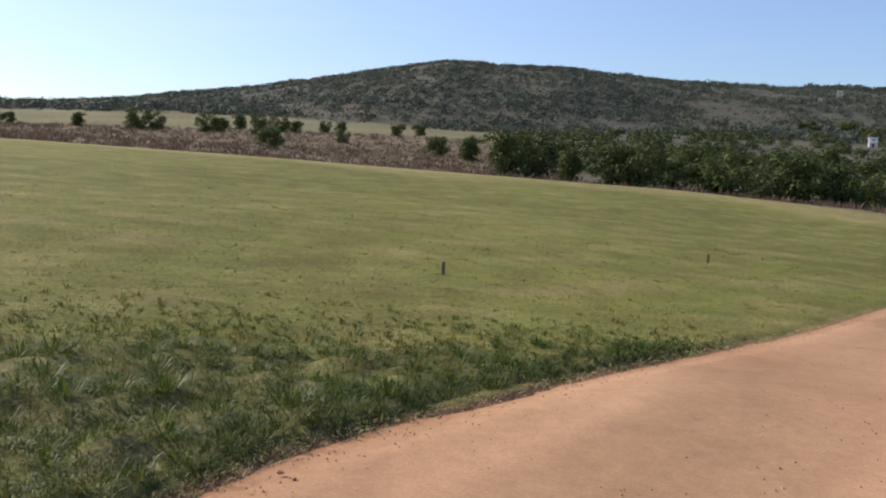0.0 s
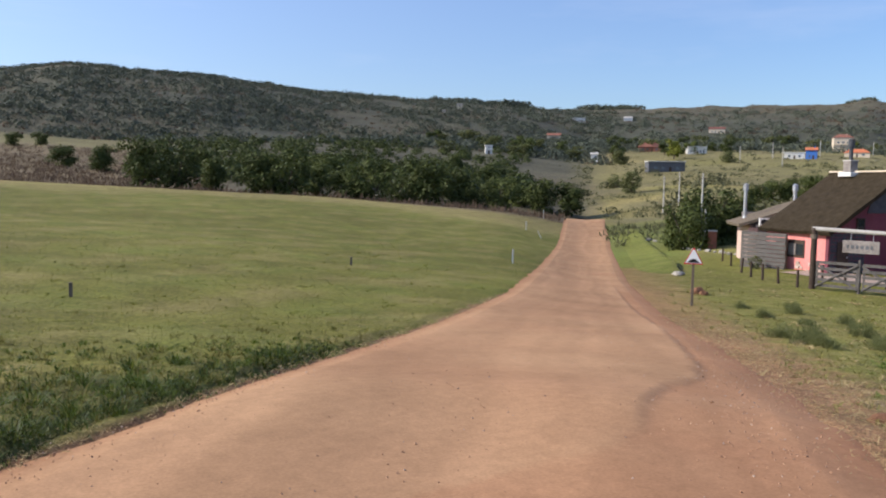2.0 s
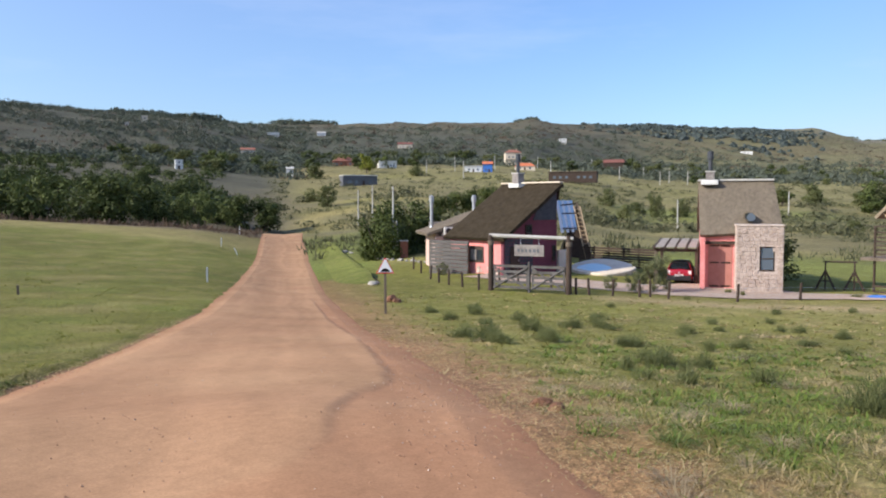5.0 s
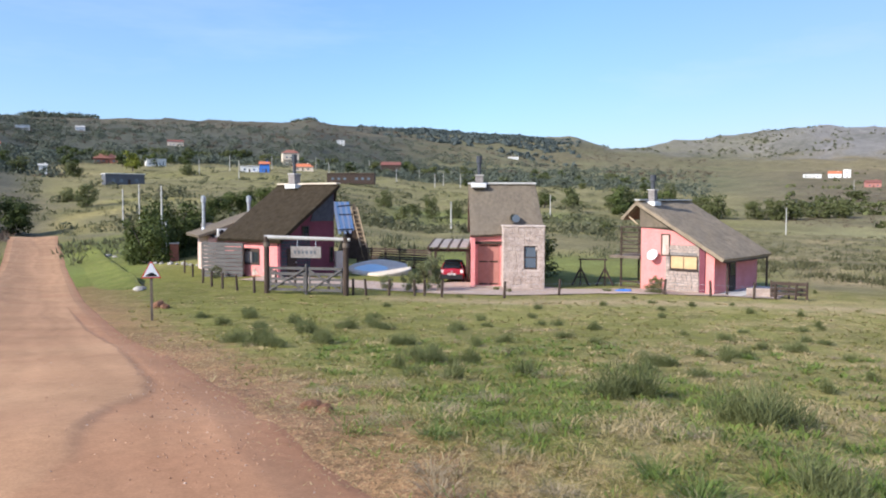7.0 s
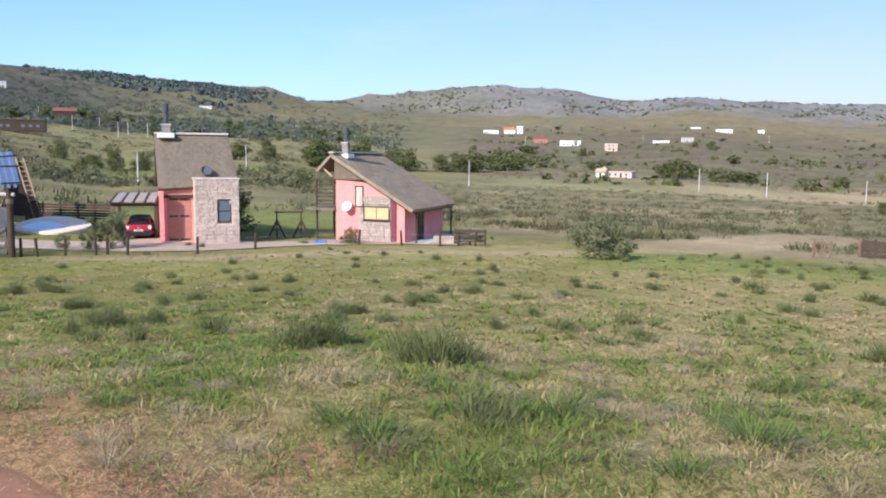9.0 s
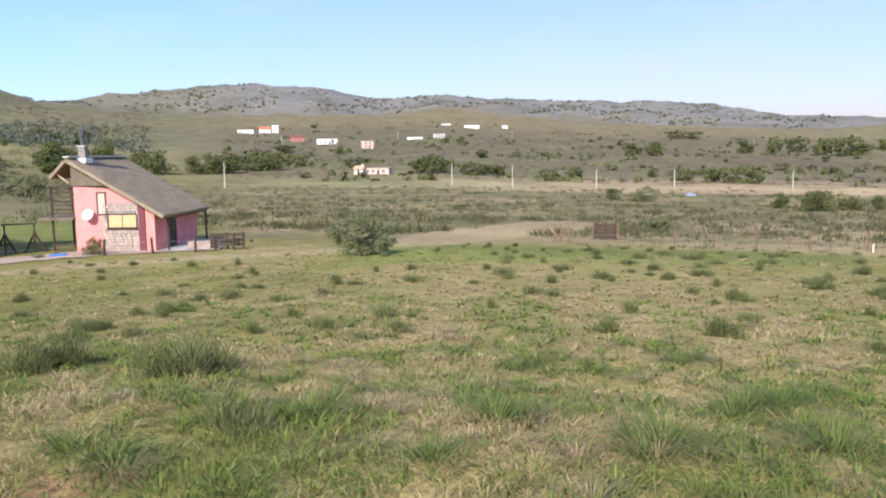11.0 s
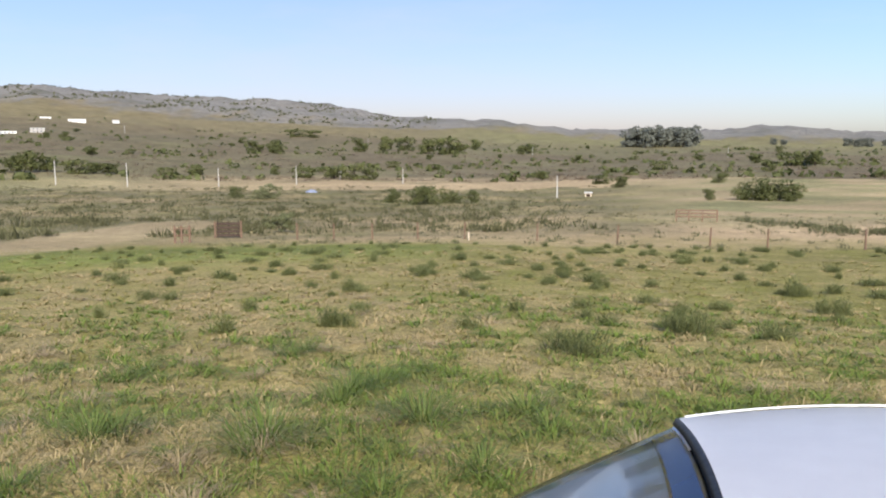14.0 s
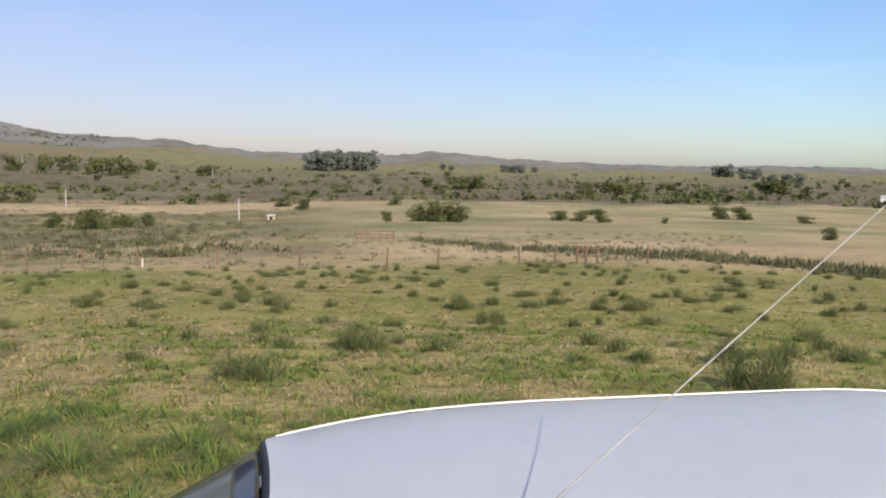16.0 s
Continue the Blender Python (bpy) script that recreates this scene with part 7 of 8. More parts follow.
def farm_gate():
    a, b = spot(49.0, 47.9), spot(54.4, 46.2)
    way = (b - a)
    turn = math.degrees(math.atan2(way.y, way.x))
    w = Vector((way.x, way.y)).length
    g = thing("gate_portal", "weathered timber gate portal with a hanging name board", "gate", pose(a.x, a.y, min(a.z, b.z), 0, 0, turn))
    for x in (0, w):
        part("post", rod(fresh(), (x, 0, -.4), (x, 0, 3.3), .17, .15, 12), M_DARKWOOD, g)
        part("post_band", rod(fresh(), (x, 0, 2.7), (x, 0, 2.95), .185, .185, 12), M_TIMBER, g)
    part("beam", rod(fresh(), (-.1, 0, 3.25), (w + .25, 0, 3.15), .12, .1, 12), M_GREYPOLE, g, "sun-bleached round beam")
    board = part("name_board", box(fresh(), (1.55, -.2, 2.1), (3.35, -.14, 2.75), .02), M_GREYSTONE, g, "pale grey carved name board")
    r = random.Random(3)
    x = 1.75
    while x < 3.1:
        s = r.uniform(.1, .2)
        part("letter_bar", box(fresh(), (x, -.215, 2.33), (x + s, -.2, 2.52)), M_GREYWALL, board)
        x += s + .09
    for x in (1.9, 3.0):
        part("chain", rod(fresh(), (x, -.1, 2.75), (x, -.05, 3.15), .015), M_GALV, g)
    for k in range(2):
        leaf_ob = part("gate_leaf", box(fresh(), (.2 + k * w / 2, -.05, .15), (.28 + k * w / 2, .03, 1.55)), M_BOARD, g, "timber gate leaf with a diagonal brace")
        x0, x1 = .2 + k * (w / 2 - .02), w / 2 - .05 + k * (w / 2 - .15)
        part("stile", box(fresh(), (x1 - .1, -.05, .15), (x1, .03, 1.55)), M_BOARD, leaf_ob)
        for z in (.2, .5, .8, 1.1, 1.42):
            part("rail", box(fresh(), (x0, -.07, z), (x1, -.02, z + .15)), M_BOARD, leaf_ob)
        lo, hi = ((x0, .2), (x1, 1.45)) if k else ((x1, .2), (x0, 1.45))
        part("brace", rod(fresh(), (lo[0], -.08, lo[1]), (hi[0], -.08, hi[1]), .06, .06, 6), M_BOARD, leaf_ob)
        part("brace", rod(fresh(), (lo[0], -.1, hi[1]), (hi[0], -.1, lo[1]), .06, .06, 6), M_BOARD, leaf_ob)
    part("centre_post", rod(fresh(), (w / 2 + .02, -.02, -.2), (w / 2 + .02, -.02, 1.75), .08, .07), M_BOARD, g)


farm_gate()

posts = random.Random(8)
FENCE = [(43.57, 66), (44.1, 61.0), (44.75, 55.8), (45.34, 52.6), (46.05, 51.0), (47.01, 49.5), (48.15, 48.2), (54.9, 46.4), (55.8, 46.3), (57.4, 46.5), (59.2, 46.6), (59.9, 46.5), (61.1, 46.0), (65.5, 45.7), (69.3, 48.3), (76.4, 50.6), (79.4, 50.7), (82.1, 50.8), (83.4, 51.5), (84.6, 52)]
first = None
for b, d in FENCE:
    p = spot(b, d)
    m = pose(p.x, p.y, p.z, posts.uniform(-4, 4), posts.uniform(-4, 4), posts.uniform(0, 90))
    if first is None:
        first = tagged(part("fence_post", rod(fresh(), (0, 0, -.3), (0, 0, .95), .08, .07, 8), M_DARKWOOD), "short dark timber fence post along the yard", "fence post", "yard fence posts")
        first.matrix_basis = m
    else:
        copy_thing(first, m)
for b, d, h in ((49.6, 52.3, .8), (50.9, 51.2, .9), (51.7, 50.1, .8), (53.2, 49.0, .85)):
    copy_thing(first, upright(spot(b, d)))
wire = fresh()
pts = [spot(b, d) for b, d in FENCE if b > 54]
for p, q in zip(pts, pts[1:]):
    for z in (.35, .7):
        rod(wire, p + Vector((0, 0, z)), q + Vector((0, 0, z)), .006, .006, 4)
tagged(part("fence_wire", wire, M_GALV), "thin galvanised wire strung between yard posts", "wire")

# wire fence and timber across the pasture
first = None
for b, d in [(115.0, 67), (117.5, 66), (120.2, 66), (123.4, 65.5), (126.7, 65), (131.8, 63), (137.3, 61), (143.4, 61), (147.0, 61), (152.7, 60), (155.2, 60.5), (161.5, 61)]:
    p = spot(b, d)
    m = pose(p.x, p.y, p.z, posts.uniform(-3, 3), posts.uniform(-3, 3), posts.uniform(0, 90))
    if first is None:
        first = tagged(part("wire_post", rod(fresh(), (0, 0, -.3), (0, 0, 1.35), .07, .06, 8), M_BARKPOST), "reddish timber post of a pasture fence", "fence post", "pasture fence posts")
        first.matrix_basis = m
    else:
        copy_thing(first, m)


def corral(b, d, turn, w):
    p = spot(b, d)
    c = thing("hitching_rail", "small reddish hitching rail of posts and rails", "hitching rail", pose(p.x, p.y, p.z, 0, 0, turn))
    for x in (0, w * .45, w):
        part("post", rod(fresh(), (x, 0, -.3), (x, 0, 1.35), .09, .08), M_BARKPOST, c)
    for z in (.6, 1.1):
        part("rail", rod(fresh(), (-.1, -.06, z), (w + .1, -.06, z), .05, .05, 6), M_BARKPOST, c)


corral(156.7, 60.8, -155, 1.5)
corral(106.9, 66.5, -107, 1.1)


def pallet_gate():
    p = spot(109.6, 72)
    g = thing("pallet_barrier", "dark timber pallet panel standing between two posts", "barrier", pose(p.x, p.y, p.z, 0, 0, -122))
    for x in (-.15, 2.05):
        part("post", rod(fresh(), (x, .1, -.3), (x, .1, 1.45), .09, .08), M_BARKPOST, g)
    for k in range(4):
        part("slat", box(fresh(), (0, -.06, .12 + k * .33), (1.95, 0, .36 + k * .33), .01), M_DARKWOOD, g)
    for x in (.05, .95, 1.8):
        part("upright", box(fresh(), (x, 0, .05), (x + .1, .06, 1.5)), M_DARKWOOD, g)


pallet_gate()
p = spot(142.6, 92)
rack = thing("timber_rack", "weathered low timber rack in the dry field", "rack", pose(p.x, p.y, p.z, 0, 0, -143))
for x in (-2.2, -.9, .5, 2.0):
    part("post", rod(fresh(), (x, 0, -.3), (x, 0, 1.3), .07, .07), M_BARKPOST, rack)
for z in (.45, .8, 1.15):
    part("rail", box(fresh(), (-2.3, -.06, z), (2.1, 0, z + .14)), M_BARKPOST, rack)


def pole(b, d, h, r=.13, kind="concrete"):
    p = spot(b, d)
    u = thing("utility_pole", "slender grey concrete utility pole" if kind == "concrete" else "far grey utility pole", "utility pole", pose(p.x, p.y, p.z, 0, 0, -b), "utility poles")
    part("shaft", rod(fresh(), (0, 0, -.5), (0, 0, h), r, r * .6, 8), M_CONCRETE, u)
    part("crossarm", box(fresh(), (-.35, -.05, h - .5), (.35, .05, h - .4)), M_TIMBER, u)
    part("insulator", rod(fresh(), (0, 0, h), (0, 0, h + .14), .05, .04, 8), M_GREYSTONE, u)


pole(42.15, 85, 7.4)
pole(39.7, 170, 7.6, .16)
pole(40.7, 178, 7.8, .16)
for b, d, h in [(61.75, 200, 6.6), (68.7, 248, 7.4), (84.1, 272, 8.4), (99.75, 310, 8.5), (104, 300, 8.2), (109.8, 298, 6.8), (115, 313, 7), (118.05, 355, 6), (122.4, 322, 6.4), (133.2, 212, 5.8)]:
    pole(b, d, h, .19, "far")
village = random.Random(21)
for b, d in [(44.5, 480), (46.5, 520), (47.1, 420), (49.3, 560), (52.3, 620), (53.2, 480), (56.0, 700), (57.9, 560), (59.5, 640), (60.6, 520), (61.2, 560), (62.4, 540), (88, 700), (96, 900), (104, 1100), (112, 900), (131.5, 800), (144.5, 700), (120, 1000)]:
    pole(b, d, village.uniform(8.5, 10.5), .24, "far")
p = spot(42.9, 83)
meter = thing("brick_pillar", "small red brick meter pillar by the pole", "pillar", pose(p.x, p.y, p.z, 0, 0, -42))
part("pillar", box(fresh(), (-.4, -.3, -.3), (.4, .3, 1.7), .02), M_BRICK, meter)
part("cap", box(fresh(), (-.46, -.36, 1.7), (.46, .36, 1.8), .01), M_CONCRETE, meter)
p = spot(42.4, 84.6)
tagged(part("stub_pole", rod(fresh(), (0, 0, -.3), (0, 0, 3.9), .12, .1, 8), M_CONCRETE), "short concrete stub pole beside the line", "utility pole").matrix_basis = upright(p)


def road_sign():
    p = spot(41.6, 32.9)
    s = thing("road_sign", "triangular speed hump warning sign on a timber post", "road sign", pose(p.x, p.y, p.z, 0, 0, -41.6))
    part("post", box(fresh(), (-.05, .02, -.4), (.05, .1, 2.1), .01), M_TIMBER, s)

    def tri(k, y0, y1, lift=0.0):
        return prism(fresh(), [(-.36 * k, 1.62 + lift), (.36 * k, 1.62 + lift), (.03, 1.62 + lift + .62 * k), (-.03, 1.62 + lift + .62 * k)], y0, y1)
    plate = part("plate", tri(1, -.012, .02), M_SIGNRED, s, "red-rimmed triangular plate")
    part("face", tri(.84, -.02, -.012, .045), M_SIGNWHITE, plate)
    bm = fresh()
    n = 10
    ring = [(-.2 + .4 * i / n, 1.71 + .12 * math.sin(math.pi * i / n)) for i in range(n + 1)]
    prism(bm, [(-.2, 1.69), (.2, 1.69)] + ring[::-1], -.028, -.02)
    part("hump_symbol", bm, M_BLACK, plate)


road_sign()


def small_stake(b, d, h, label, material, tilt=0.0, name="stake"):
    p = spot(b, d)
    tagged(part(name, box(fresh(), (-.045, -.045, -.2), (.045, .045, h), .008), material), label, "stake", "field stakes").matrix_basis = pose(p.x, p.y, p.z, 0, tilt, -b)


small_stake(.3, 22.5, .36, "short grey timber stake in the sown field", M_TIMBER)
small_stake(18.2, 35.1, .36, "short grey timber stake in the sown field", M_TIMBER)
small_stake(29.5, 49.2, .85, "white painted stake beside the road", M_WHITE)
small_stake(30.4, 96, 1.0, "white painted stake beside the road", M_WHITE)
small_stake(31.45, 89.6, .85, "leaning white painted stake beside the road", M_WHITE, -24)
small_stake(127.0, 63.5, .62, "short weathered pale stake in the pasture", M_CREAM)
small_stake(31.6, 128, 1.3, "white-topped marker post at the crest", M_WHITE)


def stone(b, d, s, label, material, group, flat=.6, seed=1, z=None):
    p = spot(b, d)
    p.z = p.z if z is None else z
    bm = fresh()
    bmesh.ops.create_icosphere(bm, subdivisions=2, radius=1)
    for v in bm.verts:
        v.co *= 1 + .35 * noise.noise(v.co * 1.7 + Vector((seed * 3.1, 0, 0)))
    ob = tagged(part("stone", bm, material), label, "stone", group)
    ob.matrix_basis = Matrix.Translation(p + Vector((0, 0, s * flat * .3))) @ Matrix.Rotation(seed, 4, "Z") @ Matrix.Diagonal((s, s * .8, s * flat, 1))


rocks = random.Random(12)
for b, d, s in [(40.7, 52.6, .42), (40.9, 53.2, .3), (38.8, 98, .45), (39.2, 96, .35)]:
    stone(b, d, s, "pale greyish stone lying in the grass", M_ROCK, "roadside stones", .45, rocks.uniform(0, 9))
for b, d, s in [(42.0, 40, .38), (42.4, 39.5, .25), (52.4, 9.4, .14), (53.3, 9.0, .11)]:
    stone(b, d, s, "orange-red clod of soil at the verge", M_SOIL, "soil clods", .7, rocks.uniform(0, 9))
for k in range(14):
    stone(40.2 + k * .32 + rocks.uniform(-.1, .1), 88 - k * 1.2, rocks.uniform(.16, .32), "grey border stone in a row", M_ROCK, "border stones", .7, k)
for k in range(90):
    e = ROAD[0 if k % 3 else 1]
    i = rocks.randrange(30, int(len(ROAD[0]) * .5))
    a, b2 = ROAD[0][i], ROAD[1][i]
    q = a.lerp(b2, rocks.choice((rocks.uniform(.02, .12), rocks.uniform(.86, .99), rocks.uniform(.1, .9))))
    stone(math.degrees(math.atan2(q.x, q.y)), max(3.4, math.hypot(q.x, q.y)), rocks.uniform(.008, .024), "small loose pebble on the dirt road", M_GRIT, "road pebbles", .6, k, lands(np.array([q.x]), np.array([q.y]), ROAD_BED)[0] + .045)

# gravel terrace, pool, carport, fence and swing frames
def flat_patch(name, label, category, ring, lift, material, n=4):
    verts, faces = [], []
    c = Vector((0, 0, 0))
    for b, d in ring:
        p = spot(b, d)
        verts.append(p)
        c += p
    c /= len(ring)
    full = []
    for p, q in zip(verts, verts[1:] + verts[:1]):
        full += [p.lerp(q, i / n) for i in range(n)]
    rings = [[c.lerp(p, k / n) for p in full] for k in range(1, n + 1)]
    vs = [(c.x, c.y, land(c.x, c.y) + lift)] + [(p.x, p.y, land(p.x, p.y) + lift) for r in rings for p in r]
    m = len(full)
    fs = [(0, 1 + i, 1 + (i + 1) % m) for i in range(m)]
    for k in range(n - 1):
        for i in range(m):
            a, b2 = 1 + k * m + i, 1 + k * m + (i + 1) % m
            fs.append((a, a + m, b2 + m, b2))
    ob = raw(name, vs, fs, material)
    me = ob.data
    if me.polygons[0].normal.z < 0:
        me.flip_normals()
    return tagged(ob, label, category, kind="structure")


flat_patch("terrace", "pinkish gravel terrace in front of the cabins", "terrace",
           [(47.0, 56), (49.5, 53.5), (54.5, 50.5), (57, 49.2), (60, 48), (64, 47.2), (68, 47.8), (72, 49.8), (76, 50.5), (80, 50.9), (83.6, 51.5), (84, 56), (82, 57), (78, 54), (74, 53), (70, 51.5), (68.5, 53), (63, 56), (59, 53), (55, 55), (50, 58)], .05, M_GRAVEL)


def pool():
    p = spot(56.75, 62)
    t = thing("swimming_pool", "kidney-shaped raised pool with pale rim and blue water", "swimming pool", pose(p.x, p.y, p.z + .15, 5, 0, -57))
    n = 40
    ring = [((1.75 + .3 * math.cos(2 * a)) * math.cos(a), (2.9 + .4 * math.sin(a)) * math.sin(a)) for a in [2 * math.pi * i / n for i in range(n)]]
    bm = fresh()
    rows = []
    for k, z, off in ((1.2, -.6, 0), (1.18, .2, 0), (1.15, .27, 0), (.80, .27, -.42), (.72, .2, -.56), (.55, .165, -.72)):
        rows.append([bm.verts.new((x * k + off, y * k, z)) for x, y in ring])
    for a, b in zip(rows, rows[1:]):
        for i in range(n):
            bm.faces.new((a[i], a[(i + 1) % n], b[(i + 1) % n], b[i]))
    part("rim", bm, M_CREAM, t, "broad pale pool rim, wider at one end")
    bm = fresh()
    bm.faces.new([bm.verts.new((x * .64 - .64, y * .64, .18)) for x, y in ring])
    part("water", bm, M_WATER, t, "bright blue pool water")


pool()


def slat_fence():
    a, b = spot(55.2, 70), spot(60.2, 66)
    w = math.hypot(b.x - a.x, b.y - a.y)
    f = thing("slat_fence", "dark timber fence of horizontal slats behind the pool", "fence", pose(a.x, a.y, min(a.z, b.z), 0, 0, math.degrees(math.atan2(b.y - a.y, b.x - a.x))))
    for k in range(6):
        part("post", box(fresh(), (k * w / 5 - .05, 0, -.3), (k * w / 5 + .05, .1, 1.75)), M_DARKWOOD, f)
    for k in range(8):
        part("slat", box(fresh(), (-.1, -.03, .1 + k * .2), (w + .1, 0, .25 + k * .2)), M_DARKWOOD, f)


slat_fence()


def lean_to():
    t = thing("lean_to", "steep brown thatched lean-to with a shaded gable", "shed", pose(*spot(55.0, 74.5), 0, 0, -55))
    right = [(-.15, 4.95), (.0, 5.1), (1.35, .55), (1.2, .45)]
    left = [(-.15, 4.95), (.0, 5.1), (-1.6, .55), (-1.45, .45)]
    for prof in (right, left):
        bm = fresh()
        ends = [[bm.verts.new((x, y, z)) for x, z in prof] for y in (-.3, 3.2)]
        bm.faces.new(ends[0])
        bm.faces.new(ends[1][::-1])
        for i in range(4):
            bm.faces.new((ends[0][i], ends[1][i], ends[1][(i + 1) % 4], ends[0][(i + 1) % 4]))
        bmesh.ops.recalc_face_normals(bm, faces=bm.faces)
        part("roof", bm, M_THATCH, t)
    bm = fresh()
    ends = [[bm.verts.new((x, y, z)) for x, z in ((-1.4, -.4), (1.18, -.4), (1.18, .5), (-.08, 4.85), (-1.4, .5))] for y in (.0, .12)]
    bm.faces.new(ends[0])
    bm.faces.new(ends[1][::-1])
    for i in range(5):
        bm.faces.new((ends[0][i], ends[1][i], ends[1][(i + 1) % 5], ends[0][(i + 1) % 5]))
    bmesh.ops.recalc_face_normals(bm, faces=bm.faces)
    part("gable", bm, M_DARKWOOD, t)


lean_to()


def wood_ladder():
    """It leans sideways against the edge of the lean-to."""
    l = thing("ladder", "long pale wooden ladder leaning on the lean-to", "ladder", pose(*spot(55.85, 73.0), 0, 0, -56))
    at = lambda x, k: (x - 1.15 * k, .9 * k, 4.75 * k)
    for x in (-.27, .27):
        part("rail", rod(fresh(), at(x, 0), at(x, 1), .06, .055, 8), M_PALEWOOD, l)
    for k in range(12):
        part("rung", rod(fresh(), at(-.27, .06 + k * .08), at(.27, .06 + k * .08), .03, .03, 6), M_PALEWOOD, l)


wood_ladder()


def carport():
    c = thing("carport", "open dark timber carport roofed with pale weathered sheets", "carport", pose(*spot(61.2, 55.5), 0, 0, -66))
    slope = lambda y: 2.10 + .075 * y
    for x in (-.90, 1.66):
        for y in (0, 4.2):
            part("post", box(fresh(), (x - .10, y - .10, -.3), (x + .10, y + .10, slope(y)), .012), M_TIMBER if x < 0 and y == 0 else M_DARKWOOD, c)
    for y in (0, 4.2):
        part("beam", box(fresh(), (-1.05, y - .07, slope(y)), (1.78, y + .07, slope(y) + .2), .01), M_DARKWOOD, c)
    for k in range(5):
        x = -1.0 + k * .68
        bm = box(fresh(), (x - .06, -.45, .2), (x + .05, 4.5, .36))
        for v in bm.verts:
            v.co.z += slope(v.co.y)
        part("rafter", bm, M_DARKWOOD, c)
    for k in range(4):
        x = -1.0 + k * .68
        bm = box(fresh(), (x + .09, -.40, .33), (x + .59, 4.4, .345))
        for v in bm.verts:
            v.co.z += slope(v.co.y)
        part("roof_sheet", bm, M_ROOFSHEET, c, "pale weathered roofing sheet")


carport()


def swing(b, d):
    s = thing("swing_frame", "low timber A-frame swing on the lawn", "swing", upright(spot(b, d), -b))
    for x in (-.8, .8):
        for k in (-1, 1):
            part("leg", rod(fresh(), (x + k * .62, .1 * k, -.15), (x, 0, 1.2), .07, .06), M_DARKWOOD, s)
        part("king_post", rod(fresh(), (x, 0, -.1), (x, 0, 1.75), .055, .05), M_DARKWOOD, s)
        part("brace", rod(fresh(), (x - .3, 0, .55), (x + .3, 0, .55), .045, .045, 6), M_DARKWOOD, s)
    part("crossbar", rod(fresh(), (-.95, 0, 1.75), (.95, 0, 1.75), .05, .05), M_DARKWOOD, s)


swing(71.6, 55.5)
p = spot(82.6, 53.2)
bench = thing("low_wall", "low pale stone seat under the porch", "bench", pose(p.x, p.y, p.z, 0, 0, -80))
part("stonework", stones(box(fresh(), (-.9, -.2, -.1), (.9, .2, .5)), -.9, .9, 0, .5, -.2, 3, .2), M_STONE, bench)
p = spot(84.2, 52.6)
tr = thing("pallet_fence", "dark pallet fence panel at the end of the yard", "fence", pose(p.x, p.y, p.z, 0, 0, -95))
for k in range(3):
    part("slat", box(fresh(), (-1.0, -.05, .2 + k * .3), (1.0, 0, .4 + k * .3)), M_DARKWOOD, tr)
for x in (-1, 0, 1):
    part("post", box(fresh(), (x - .06, 0, -.2), (x + .06, .1, 1.05)), M_DARKWOOD, tr)
p = spot(74.5, 52.0)
boat = thing("tarpaulin", "blue tarpaulin heap under the deck", "tarpaulin", pose(p.x - .3, p.y + .6, p.z, 0, 0, -70))
bm = fresh()
bmesh.ops.create_icosphere(bm, subdivisions=3, radius=.6)
for v in bm.verts:
    v.co *= 1 + .3 * noise.noise(v.co * 2.5)
bmesh.ops.scale(bm, vec=(.95, .6, .3), verts=bm.verts)
part("sheet", bm, M_BLUE, boat)
p = spot(116.0, 246)
heap = thing("tarpaulin", "faded blue tarpaulin lying in the heath", "tarpaulin", pose(p.x, p.y, p.z, 0, 0, -116))
bm = fresh()
bmesh.ops.create_icosphere(bm, subdivisions=3, radius=1)
for v in bm.verts:
    v.co *= 1 + .3 * noise.noise(v.co * 2.1)
bmesh.ops.scale(bm, vec=(1.7, .9, .9), verts=bm.verts)
part("sheet", bm, M_FADEDBLUE, heap)
for b, d, h in ((75.5, 51.4, 1.0), (76.1, 51.3, 1.1)):
    plant(BUSHES, b, d, h, .8)
for b, d, h in ((60.1, 49.5, 2.5), (58.9, 49, 1.2), (57.2, 50, 1.0), (45.6, 58.5, 1.0)):
    plant(PALE, b, d, h, .8)


# ---- cars ----
def loft(bm, sections, closed=True):
    """Skin over rings of equal length."""
    rings = [[bm.verts.new(p) for p in s] for s in sections]
    n = len(rings[0])
    for a, b in zip(rings, rings[1:]):
        for i in range(n if closed else n - 1):
            bm.faces.new((a[i], a[(i + 1) % n], b[(i + 1) % n], b[i]))
    return bm, rings


def smooth(ob):
    ob.data.polygons.foreach_set("use_smooth", [True] * len(ob.data.polygons))
    return ob


def wheel(parent, x, y, r, out):
    bm = fresh()
    prof = [(.0, r - .07), (.02, r - .01), (.06, r), (.15, r), (.19, r - .01), (.21, r - .07)]
    n = 28
    rings = [[(x + out * (w - .1), y + math.cos(a) * q, r + math.sin(a) * q) for a in [2 * math.pi * i / n for i in range(n)]] for w, q in prof]
    bm, rs = loft(bm, rings)
    bm.faces.new(rs[0])
    bm.faces.new(rs[-1][::-1])
    bmesh.ops.recalc_face_normals(bm, faces=bm.faces)
    w = part("wheel", bm, M_TYRE, parent)
    part("rim", rod(fresh(), (x + out * .08, y, r), (x + out * .125, y, r), r * .66, r * .6, 24), M_STEEL, w, "alloy wheel rim")
    for k in range(5):
        a = 2 * math.pi * k / 5
        part("spoke", rod(fresh(), (x + out * .12, y, r), (x + out * .125, y + math.cos(a) * r * .6, r + math.sin(a) * r * .6), .035, .03, 6), M_STEEL, w)


